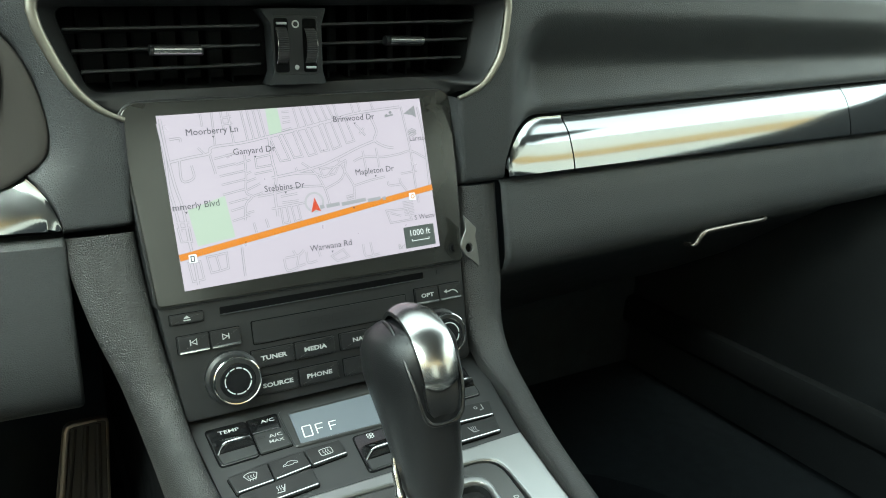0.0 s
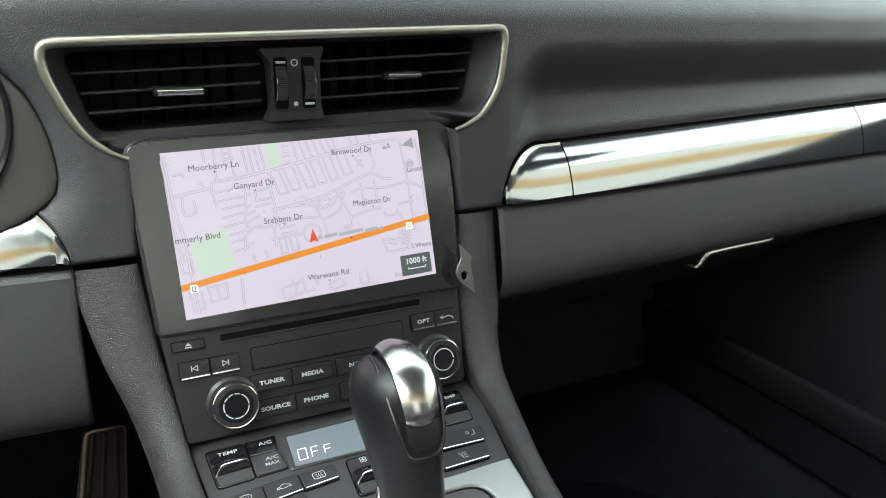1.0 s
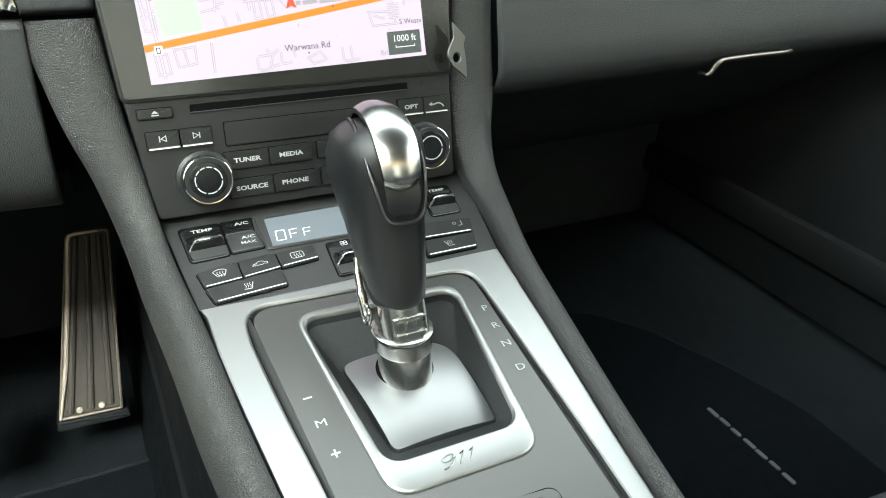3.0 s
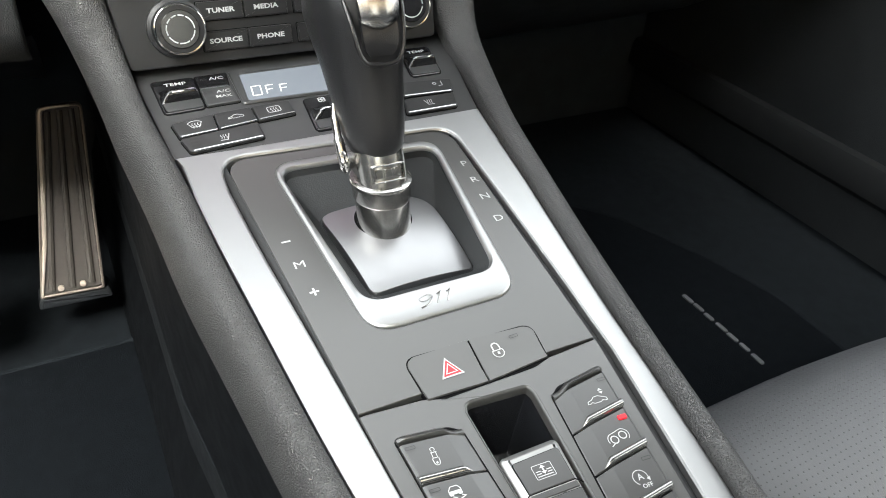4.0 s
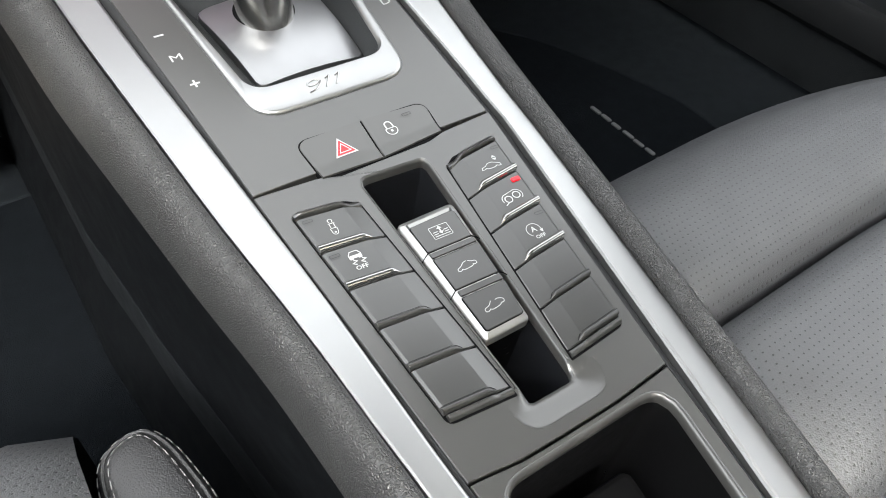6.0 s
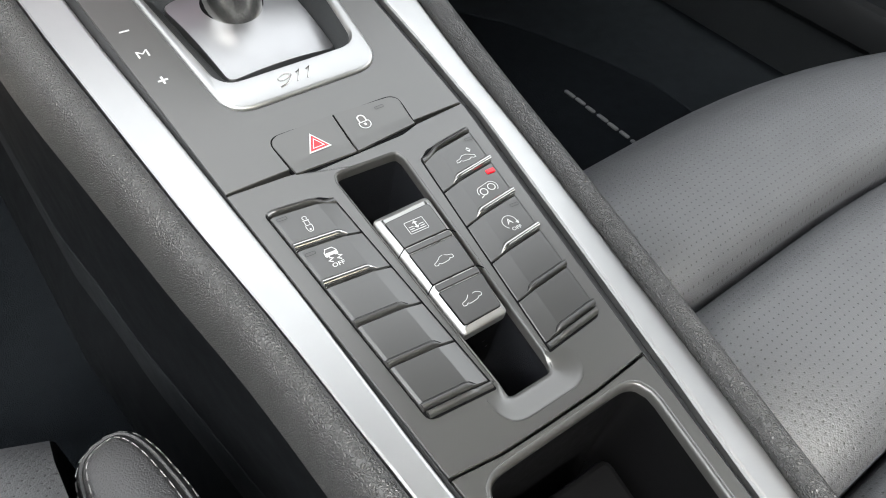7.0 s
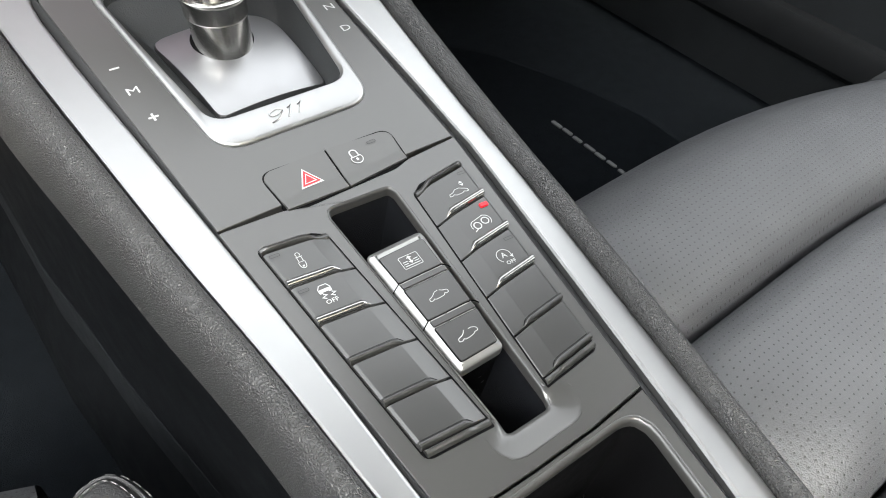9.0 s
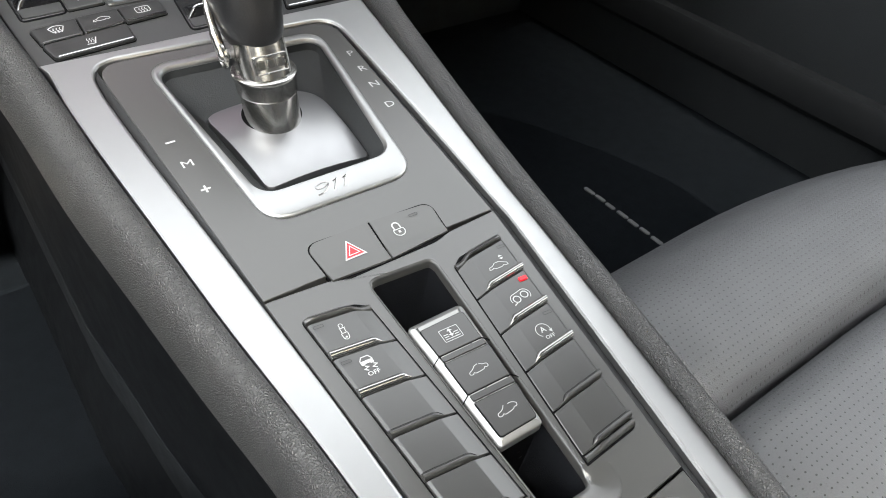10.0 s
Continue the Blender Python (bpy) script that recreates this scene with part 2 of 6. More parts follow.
def tube(points, r, n=8, closed=False, bm=None):
    pts = [Vector(p) for p in points]
    rings, side = [], None
    for i, p in enumerate(pts):
        a = pts[i - 1] if i or closed else p
        b = pts[(i + 1) % len(pts)] if i < len(pts) - 1 or closed else p
        t = (b - a).normalized()
        if side is None:
            side = t.orthogonal().normalized()
        side = (side - t * side.dot(t)).normalized()
        up = t.cross(side)
        rr = r[i] if isinstance(r, (list, tuple)) else r
        rings.append([p + (side * math.cos(w) + up * math.sin(w)) * rr for w in (2 * math.pi * k / n for k in range(n))])
    if closed:
        return loft(rings + [rings[0]], bm=bm)
    return loft(rings, cap0=True, cap1=True, bm=bm)


def smooth_line(points, steps=6):
    """Catmull-Rom through the points."""
    p = [Vector(q) for q in points]
    p = [p[0] * 2 - p[1]] + p + [p[-1] * 2 - p[-2]]
    out = []
    for i in range(1, len(p) - 2):
        for k in range(steps):
            t = k / steps
            a, b, c, d = p[i - 1:i + 3]
            out.append(0.5 * (2 * b + (c - a) * t + (2 * a - 5 * b + 4 * c - d) * t * t + (3 * b - a - 3 * c + d) * t ** 3))
    return out + [p[-2]]


def lerp(table, x):
    if x >= table[0][0]:
        return table[0][1]
    for (a, p), (b, q) in zip(table, table[1:]):
        if x >= b:
            return p + (q - p) * (x - a) / (b - a)
    return table[-1][1]


def disc(M, u, v, r, h0, h1, ch=0.0004, n=28, bm=None):
    return slab(M, [Vector((u + r * math.cos(2 * math.pi * k / n), v + r * math.sin(2 * math.pi * k / n))) for k in range(n)], h0, h1, ch, bm)


def stroke(M, points, width, h, closed=False, bm=None):
    """A printed line of even width."""
    pts = [Vector(p) for p in points]
    n = len(pts)
    bm = bm or bmesh.new()
    left, right = [], []
    for i, p in enumerate(pts):
        a = pts[i - 1] if i or closed else None
        b = pts[(i + 1) % n] if i < n - 1 or closed else None
        d1 = (p - a).normalized() if a is not None else (b - p).normalized()
        d2 = (b - p).normalized() if b is not None else d1
        m = Vector((-d1.y - d2.y, d1.x + d2.x))
        m = m.normalized() if m.length > 1e-6 else Vector((-d1.y, d1.x))
        m = m * min(1.8, 1 / max(0.4, m.dot(Vector((-d1.y, d1.x))))) * width / 2
        left.append(bm.verts.new(M @ Vector((*(p + m), h))))
        right.append(bm.verts.new(M @ Vector((*(p - m), h))))
    for i in range(n if closed else n - 1):
        j = (i + 1) % n
        bm.faces.new((left[i], right[i], right[j], left[j]))
    return bm


def fill(M, poly, h, bm=None):
    bm = bm or bmesh.new()
    bm.faces.new([bm.verts.new(M @ Vector((p[0], p[1], h))) for p in poly])
    return bm


def lettering(M, u, v, h, text, size, mat, parent, turn=0.0, wide=1.0, bold=0.0):
    """Printed words in the built-in font, centred on u, v."""
    cu = bpy.data.curves.new("lettering", "FONT")
    cu.body, cu.size, cu.align_x, cu.align_y, cu.offset = text, size, "CENTER", "CENTER", bold
    cu.resolution_u = 2
    ob = bpy.data.objects.new("lettering", cu)
    me = bpy.data.meshes.new_from_object(ob)
    bpy.data.objects.remove(ob)
    me.transform(M @ pose(u, v, h, 0, 0, turn) @ Matrix.Diagonal((wide, 1, 1, 1)))
    me.materials.clear()
    me.materials.append(mat)
    ob = new("lettering", me)
    ob.parent = parent
    ob.matrix_parent_inverse = origin_of(parent).inverted()
    return ob


def arc(u, v, r, a0, a1, n=10):
    return [(u + r * math.cos(radians(a0 + (a1 - a0) * k / n)), v + r * math.sin(radians(a0 + (a1 - a0) * k / n))) for k in range(n + 1)]


def span(a, b, n):
    return [a + (b - a) * k / n for k in range(n + 1)]


def smoothstep(t):
    t = max(0.0, min(1.0, t))
    return t * t * (3 - 2 * t)


def resample(poly, n):
    """A closed outline with evenly spread points."""
    lengths = [(b - a).length for a, b in zip(poly, poly[1:] + poly[:1])]
    total, out = sum(lengths), []
    for k in range(n):
        d = total * k / n
        for i, w in enumerate(lengths):
            if d <= w:
                out.append(poly[i].lerp(poly[(i + 1) % len(poly)], d / max(w, 1e-9)))
                break
            d -= w
    return out


def edgewise(poly, corners, n):
    """A closed outline with n points between each two of the corners named by their index."""
    out = []
    for a, b in zip(corners, corners[1:] + [corners[0] + len(poly)]):
        run = [poly[i % len(poly)] for i in range(a, b + 1)]
        lengths = [(q - p).length for p, q in zip(run, run[1:])]
        for k in range(n):
            d = sum(lengths) * k / n
            for i, w in enumerate(lengths):
                if d <= w or i == len(lengths) - 1:
                    out.append(run[i].lerp(run[i + 1], min(1.0, d / max(w, 1e-9))))
                    break
                d -= w
    return out


# ---- working planes ----
FRONT = plane_at((0, -0.238, 0.334), (0, 1, 0.1844))      # shifter plate
REAR = plane_at((0, -0.238, 0.334), (0, 1, 0.115))        # switch plate
CLIMATE = plane_at((0, -0.083, 0.3626), (0, 1, 0.21))     # climate keys
RADIO = plane_at((0, 0, 0.45), (0, math.sin(radians(17)), math.cos(radians(17))))


def zc(y):
    """The height of the console's top over its length."""
    if y > -0.083:
        return 0.3626 + 0.21 * (y + 0.083)
    return 0.334 + (0.1844 if y > -0.238 else 0.115) * (y + 0.238)


def fv(y, k=0.1844, y0=-0.238):
    """From a y of the plan to the v of a working plane."""
    return (y - y0) * math.sqrt(1 + k * k)


def f1(pts):
    return [Vector((x, fv(y))) for x, y in pts]


def f2(pts):
    return [Vector((x, fv(y, 0.115))) for x, y in pts]


def fc(pts):
    return [Vector((x, fv(y, 0.21, -0.083))) for x, y in pts]


TRIM_LO = [(-0.083, -0.0822), (-0.135, -0.079), (-0.1965, -0.0735), (-0.2456, -0.0692), (-0.30, -0.064), (-0.338, -0.0618), (-0.355, -0.0604), (-0.56, -0.048)]
TRIM_LI = [(-0.083, -0.0655), (-0.105, -0.0648), (-0.15, -0.062), (-0.20, -0.0575), (-0.238, -0.0544), (-0.287, -0.0518), (-0.326, -0.0507), (-0.352, -0.0500), (-0.56, -0.040)]
TRIM_RI = [(-0.083, 0.058), (-0.166, 0.0580), (-0.21, 0.0575), (-0.247, 0.0560), (-0.317, 0.0452), (-0.381, 0.0350), (-0.4095, 0.0300), (-0.56, 0.008)]
TRIM_RO = [(-0.083, 0.0815), (-0.142, 0.0768), (-0.203, 0.0702), (-0.2535, 0.0655), (-0.303, 0.0586), (-0.339, 0.0531), (-0.372, 0.0481), (-0.401, 0.0438), (-0.424, 0.0395), (-0.56, 0.018)]
END = -0.56


# ---- setting: floor, side walls, bulkheads, ground ----
def bulk(name, x0, y0, z0, x1, y1, z1, mat, label, category, bevel=0.01, kind="structure"):
    bm = bmesh.new()
    bmesh.ops.create_cube(bm, size=1)
    bmesh.ops.scale(bm, vec=(x1 - x0, y1 - y0, z1 - z0), verts=bm.verts)
    bmesh.ops.translate(bm, vec=((x0 + x1) / 2, (y0 + y1) / 2, (z0 + z1) / 2), verts=bm.verts)
    bmesh.ops.bevel(bm, geom=bm.edges[:], offset=bevel, segments=3, affect="EDGES", profile=0.5)
    return tagged(part(name, bm, mat), label, category, kind=kind)


bulk("ground", -60, -60, -0.32, 60, 60, -0.22, CONCRETE, "pale concrete ground around the car", "ground", 0.01)
bulk("floor", -0.74, -1.12, -0.04, 0.74, 0.52, 0.02, CARPET, "black carpeted car floor", "floor")
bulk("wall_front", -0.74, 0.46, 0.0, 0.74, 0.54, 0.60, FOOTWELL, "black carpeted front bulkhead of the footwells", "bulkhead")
bulk("wall_rear", -0.74, -1.16, 0.0, 0.74, -1.08, 0.62, CARPET, "black carpeted rear bulkhead behind the seats", "bulkhead")
bulk("wall_left", -0.80, -1.12, 0.0, -0.72, 0.50, 0.64, DOOR, "black door panel beside the driver's footwell", "door panel", 0.02)
bulk("wall_right", 0.72, -1.12, 0.0, 0.80, 0.50, 0.58, DOOR, "black door panel beside the passenger footwell", "door panel", 0.02)
# Unseen panel added overhead to shade the console and darken its reflections.
shade_rows = [(y, 0.0) for y in span(-0.13, -0.92, 12)] + [(y, 0.035) for y in span(-0.92, -0.13, 12)] + [(-0.13, 0.0)]
roof = loft([[Vector((x, y, 1.0 + dz - 0.11 * (x / 0.56) ** 2 - 0.07 * ((y + 0.6) / 0.5) ** 2)) for x in span(-0.29, 0.57, 16)] for y, dz in shade_rows], closed=False)
tagged(part("shade_panel", roof, OVERHEAD_SHADE), "unseen dark panel added overhead to shape shade and reflections", "roof lining", kind="structure")
house = thing("building", (10.0, -11.0, -0.22), "long pale building with a tan band behind the car", "building")
for name, z0, z1, y, m in (("wall", -0.22, 5.1, -9.0, PALE_WALL), ("band", 5.1, 6.3, -8.9, RENDERED_WALL), ("wall", 6.3, 9.6, -9.0, PALE_WALL)):
    bm = bmesh.new()
    bmesh.ops.create_cube(bm, size=1)
    bmesh.ops.scale(bm, vec=(40, 4, z1 - z0), verts=bm.verts)
    bmesh.ops.translate(bm, vec=(5, y - 2, (z0 + z1) / 2), verts=bm.verts)
    part(name, bm, m, house)


# ---- dashboard ----
dash = thing("dashboard", (0, 0.05, 0.48), "dark grey grained leather dashboard with a silver trim strip", "dashboard")


def face(x):
    """How far ahead the dashboard's face lies over its width."""
    return 0.012 + 0.068 * max(0.0, abs(x) - 0.13)


def dash_sweep(profile, xs):
    return loft([[Vector((x, y, z)) for y, z in profile(x)] for x in xs], closed=False)


def strip_top(x):
    return 0.5245 + 0.024 * max(0.0, x - 0.175) if x > 0.166 else 0.4905 + 0.034 * math.sqrt(max(0.0, 1 - ((0.166 - x) / 0.0395) ** 2))


def rounded_end(profile, full, t, b):
    """Cuts a profile of full height down to the height t, keeping its face where it is."""
    def y_at(z):
        for (y0, z0), (y1, z1) in zip(profile, profile[1:]):
            if z1 <= z <= z0 and z0 > z1:
                return y0 + (y1 - y0) * (z - z0) / (z1 - z0)
        return profile[-2][0]
    out = []
    for y, z in profile:
        k = (full - z) / (full - b)
        out.append((y_at(t - k * (t - b)), t - k * (t - b)))
    out[0], out[1], out[-1] = (out[2][0] + 0.008, t), (out[2][0] + 0.0004, t - 0.0001), profile[-1]
    return out


def trim_strip(x):
    f, full, b = face(x) + 0.0016 * max(0.0, 1 - (x - 0.1265) / 0.034) ** 3, strip_top(max(x, 0.1665)), 0.4892
    h = full - b
    prof = [(f + 0.017, full), (f + 0.0140, full - 0.0004), (f + 0.0118, full - 0.05 * h), (f + 0.0052, full - 0.22 * h), (f + 0.0014, full - 0.36 * h), (f - 0.0006, full - 0.47 * h), (f - 0.0044, full - 0.70 * h), (f - 0.0066, full - 0.88 * h), (f - 0.0073, full - 0.955 * h), (f - 0.0064, b + 0.0004), (f + 0.010, b)]
    return prof if x > 0.1828 else rounded_end(prof, full, strip_top(x), b)


part("trim_strip", dash_sweep(trim_strip, [0.1265 + 0.0395 * (1 - math.cos(radians(a))) for a in range(7, 91, 3)] + span(0.168, 0.1822, 8)), DASH_TRIM, dash, "polished silver trim end piece")
part("trim_strip", dash_sweep(trim_strip, span(0.1834, 0.534, 20)), DASH_TRIM, dash, "polished silver trim strip")
part("trim_strip", dash_sweep(trim_strip, span(0.5352, 0.72, 8)), DASH_TRIM, dash, "polished silver trim strip")


def trim_bed(x):
    f = face(x)
    return [(f + 0.020, strip_top(max(x, 0.1275)) + 0.0030), (f + 0.0180, strip_top(max(x, 0.1275)) + 0.0026), (f + 0.0100, 0.4862), (f + 0.012, 0.485)]


part("trim_bed", dash_sweep(trim_bed, span(0.124, 0.172, 16) + span(0.18, 0.72, 18)), GAP_SHADE, dash)


def glove_profile(x):
    f = face(x)
    return [(f + 0.012, 0.4868), (f + 0.002, 0.4866), (f - 0.0015, 0.4835), (f - 0.0046, 0.470), (f - 0.0092, 0.452), (f - 0.0118, 0.437), (f - 0.0094, 0.4275), (f + 0.002, 0.4180),
            (f + 0.026, 0.408), (f + 0.06, 0.396), (f + 0.10, 0.372), (f + 0.16, 0.33), (f + 0.24, 0.27), (f + 0.34, 0.21), (f + 0.44, 0.17)]


def with_end(profile, x0, r, xs, sign=1):
    """Rounds the near end of a sweep back into the dashboard."""
    rings = []
    for a in (80, 60, 40, 20, 0):
        d = r * (1 - math.cos(radians(a)))
        rings.append([Vector((x0 + sign * r * (1 - math.sin(radians(a))), y + d, z)) for y, z in profile(x0 + sign * r)])
    return rings + [[Vector((x, y, z)) for y, z in profile(x)] for x in xs]


glove = part("glovebox_lid", loft(with_end(glove_profile, 0.1252, 0.004, span(0.132, 0.72, 18)), closed=False), DASH_LEATHER, dash, "leather-covered glovebox lid", 70)
g0 = smooth_line([(0.3130, 0.0180, 0.4164), (0.3145, 0.0105, 0.4170), (0.3170, 0.0095, 0.4190), (0.3195, 0.0095, 0.4225), (0.3235, 0.0098, 0.4258), (0.3310, 0.0105, 0.4272), (0.365, 0.0130, 0.4272), (0.4080, 0.0170, 0.4265), (0.4105, 0.028, 0.4265)], 5)
part("glovebox_handle", tube(g0, [0.0016 + 0.0007 * math.sin(math.pi * k / (len(g0) - 1)) for k in range(len(g0))], 10), PULL_METAL, glove, "slim bronze-tinted metal pull handle")


# driver's side of the dashboard
def left_top(x):
    x = abs(x)
    return 0.520 if x > 0.172 else 0.4805 + 0.0395 * math.sqrt(max(0.0, 1 - ((0.172 - x) / 0.039) ** 2))


def left_strip(x):
    f, full, b = face(x) + 0.002, left_top(min(x, -0.1725)), 0.4842
    h = full - b
    prof = [(f + 0.022, full), (f + 0.0165, full - 0.0004), (f + 0.0135, full - 0.06 * h), (f + 0.0062, full - 0.30 * h), (f - 0.0002, full - 0.6 * h), (f - 0.0046, full - 0.88 * h), (f - 0.0056, full - 0.95 * h), (f - 0.0046, b + 0.0004), (f + 0.010, b)]
    return prof if x < -0.1725 else rounded_end(prof, full, left_top(x), b)


part("trim_strip", dash_sweep(left_strip, [-x for x in [0.1331 + 0.039 * (1 - math.cos(radians(a))) for a in range(8, 91, 4)] + span(0.176, 0.7, 14)]), DASH_TRIM, dash, "polished silver trim strip")


def knee_profile(x):
    f = face(x)
    return [(f + 0.014, 0.4800), (f + 0.003, 0.4800), (f - 0.0005, 0.4765), (f + 0.001, 0.452), (f + 0.004, 0.42), (f + 0.010, 0.395), (f + 0.020, 0.378), (f + 0.04, 0.366), (f + 0.09, 0.352), (f + 0.18, 0.33), (f + 0.3, 0.28), (f + 0.42, 0.2)]


part("knee_panel", loft(with_end(knee_profile, -0.1325, 0.003, [-x for x in span(0.138, 0.72, 10)], -1), closed=False), DASH_LEATHER, dash, "grained leather knee panel")


# ---- leather skin of the upper dashboard, with the vents' opening ----
VENT_SIDE = [(-0.1338, 0.587), (-0.1325, 0.5922), (-0.127, 0.5943), (-0.11, 0.5950), (0.0, 0.5985), (0.10, 0.6015), (0.1165, 0.602), (0.121, 0.600), (0.1222, 0.5945)]
VENT_LOW = [(0.1222, 0.5945), (0.1205, 0.575), (0.117, 0.563), (0.1085, 0.5505), (0.099, 0.5445), (0.0895, 0.541), (-0.1000, 0.5366), (-0.109, 0.541), (-0.1185, 0.5495), (-0.1255, 0.561), (-0.1318, 0.577), (-0.1338, 0.587)]
v_top = smooth_line(VENT_SIDE, 6)
v_right, v_left = smooth_line(VENT_LOW[:6], 6), smooth_line(VENT_LOW[6:], 6)
v_mid = [v_right[-1].lerp(v_left[0], k / 20) for k in range(1, 20)]
V_RING = v_top[:-1] + v_right + v_mid + v_left[:-1]


def height_at(line, x):
    line = sorted((p.x, p.y) for p in line)
    if x <= line[0][0]:
        return line[0][1]
    for (a, p), (b, q) in zip(line, line[1:]):
        if x <= b:
            return p + (q - p) * (x - a) / max(1e-9, b - a)
    return line[-1][1]


PANEL = smooth_line([(-0.30, 0.604), (-0.20, 0.602), (-0.165, 0.5935), (-0.1455, 0.5745), (-0.1382, 0.5615), (-0.1340, 0.5465), (-0.1325, 0.5325), (-0.1333, 0.5245), (-0.1365, 0.5175), (-0.145, 0.5108), (-0.157, 0.5045), (-0.180, 0.500), (-0.30, 0.500), (-0.42, 0.51), (-0.42, 0.585)], 5)


def beyond(poly, x, z):
    """The distance to a closed outline, negative inside it."""
    p, best, inside = Vector((x, z)), 9.0, False
    for a, b in zip(poly, poly[1:] + poly[:1]):
        d = b - a
        t = max(0.0, min(1.0, (p - a).dot(d) / max(1e-12, d.length_squared)))
        best = min(best, (p - a - d * t).length)
        if (a.y > z) != (b.y > z) and x < a.x + (z - a.y) * d.x / d.y:
            inside = not inside
    return -best if inside else best


def skin_foot(x):
    if x > 0.1266:
        return strip_top(x) + 0.0005
    if x < -0.1326:
        return left_top(x) + 0.0012
    return 0.4874 + 0.0049 * (x - 0.1266) / 0.2592


def skin(x, z):
    y = 0.0114 + 0.068 * max(0.0, x - 0.13) + 0.05 * max(0.0, -x - 0.14)
    if x > 0.12:
        r = 0.036
        u, w = x - 0.126 - r, 0.5950 - r - z
        d = r - math.hypot(u, w) if u < 0 and w < 0 else r + min(u, w)
        low = skin_foot(x)
        y += 0.0225 * smoothstep(d / 0.040) * (0.50 + 0.50 * smoothstep((z - low) / 0.030))
    if x < -0.115:
        d = beyond(PANEL, x, z)
        if d > 0:
            y += 0.0060 * max(0.0, 1 - d / 0.018) ** 2
        else:
            y += 0.0060 + 0.02 * smoothstep(-d / 0.003)
    e = z - skin_foot(x)
    if x > 0.1266:
        y += 0.0055 * max(0.0, 1 - e / 0.011) ** 2 * smoothstep((x - 0.1266) / 0.012)
    return y + 0.003 * max(0.0, 1 - e / 0.0028) ** 2


xs = span(-0.73, -0.24, 8)[:-1] + span(-0.24, -0.174, 16) + [-0.1331 - 0.039 * (1 - math.cos(radians(a))) for a in range(88, 0, -4)] + [-0.1326, -0.1324]
xs += [p.x for p in v_left] + [p.x for p in v_top[:26]] + span(-0.1, 0.0895, 20) + [p.x for p in v_right] + [p.x for p in v_top[-26:]]
xs += [0.1240, 0.1254, 0.12645, 0.1267] + [0.1265 + 0.0395 * (1 - math.cos(radians(a))) for a in range(6, 91, 4)] + span(0.168, 0.215, 16) + span(0.225, 0.72, 20)
cols = []
for x in sorted(xs):
    if not cols or x - cols[-1] > 0.00008:
        cols.append(x)
FR = [0, 0.012, 0.03, 0.055, 0.085, 0.12] + [0.12 + 0.88 * k / 26 for k in range(1, 27)]


def low_column(x, back=0.0):
    foot, top = skin_foot(x), height_at(v_right + v_mid + v_left, x) if -0.1338 < x < 0.1222 else (0.587 if x < 0 else 0.5945)
    out = [Vector((x, skin(x, foot) + 0.012, foot - 0.004))]
    for u in FR:
        z = foot + (top - foot) * u
        sx = x + (0.0051 * (1 - u) * max(0.0, 1 - (x - 0.0895) / 0.034) if 0.0894 < x < 0.1235 else 0)
        edge = 0.003 * max(0.0, 1 - min(abs(x - 0.0895), abs(x + 0.1)) / 0.004) ** 2 * smoothstep((0.55 - z) / 0.012)
        out.append(Vector((sx, skin(x, z) + edge + back, z)))
    return out


def high_column(x):
    z0 = height_at(v_top, x) if -0.1338 < x < 0.1222 else (0.587 if x < 0 else 0.5945)
    out = [Vector((x, skin(x, z0 + (0.609 - z0) * u), z0 + (0.609 - z0) * u)) for u in (0, 0.12, 0.3, 0.5, 0.75, 1)]
    y = out[-1].y
    return out + [Vector((x, y + dy, 0.609 + dz)) for dy, dz in ((0.0012, 0.004), (0.0045, 0.0095), (0.012, 0.016), (0.028, 0.024), (0.08, 0.037), (0.2, 0.046), (0.45, 0.034), (0.46, -0.1))]


skin_mesh = loft([high_column(x) for x in cols], closed=False)
lefts, rights = [x for x in cols if x <= -0.0999], [x for x in cols if x >= 0.0894]
loft([low_column(x) for x in lefts] + [low_column(lefts[-1], 0.02)], closed=False, bm=skin_mesh)
loft([low_column(rights[0], 0.02)] + [low_column(x) for x in rights], closed=False, bm=skin_mesh)
bmesh.ops.remove_doubles(skin_mesh, verts=skin_mesh.verts, dist=1e-5)
part("leather_skin", skin_mesh, DASH_LEATHER, dash, "grained leather cover round the vents", 75)
part("trim_bed", dash_sweep(lambda x: [(face(x) + 0.020, left_top(min(x, -0.1345)) + 0.004), (face(x) + 0.0085, left_top(min(x, -0.1345)) + 0.003), (face(x) + 0.006, 0.4815), (face(x) + 0.012, 0.480)], span(-0.70, -0.131, 20)), GAP_SHADE, dash)

P_FACE = plane_at((0, 0.0175, 0), (0, 0, 1))
surround = part("cluster_surround", loft([lift(P_FACE, inset(PANEL, d), h) for d, h in ((0.0007, -0.012), (0.0007, -0.0012), (0.0012, -0.0003), (0.0022, 0.0002), (0.006, 0.0004))], cap1=True), SURROUND, dash, "brown-grey plastic surround of the instruments", 50)
M = Matrix.Translation((-0.2052, 0.0165, 0.562)) @ pose(0, 0, 0, 88, 0, 0)
part("gauge_ring", loft([[M @ Vector((r * math.cos(w), r * math.sin(w), h)) for w in (2 * math.pi * k / 56 for k in range(56))] for r, h in
                         ((0.0565, -0.01), (0.0565, 0.0), (0.0555, 0.0015), (0.054, 0.001), (0.052, -0.004), (0.0, -0.004))]), GLOSS, surround, "glossy black gauge hood")


# ---- air vents ----
MOUTH = rounded([Vector(q) for q in ((-0.1250, 0.5880), (0.1130, 0.5955), (0.1045, 0.5530), (-0.1125, 0.5470))], 0.007, 5)


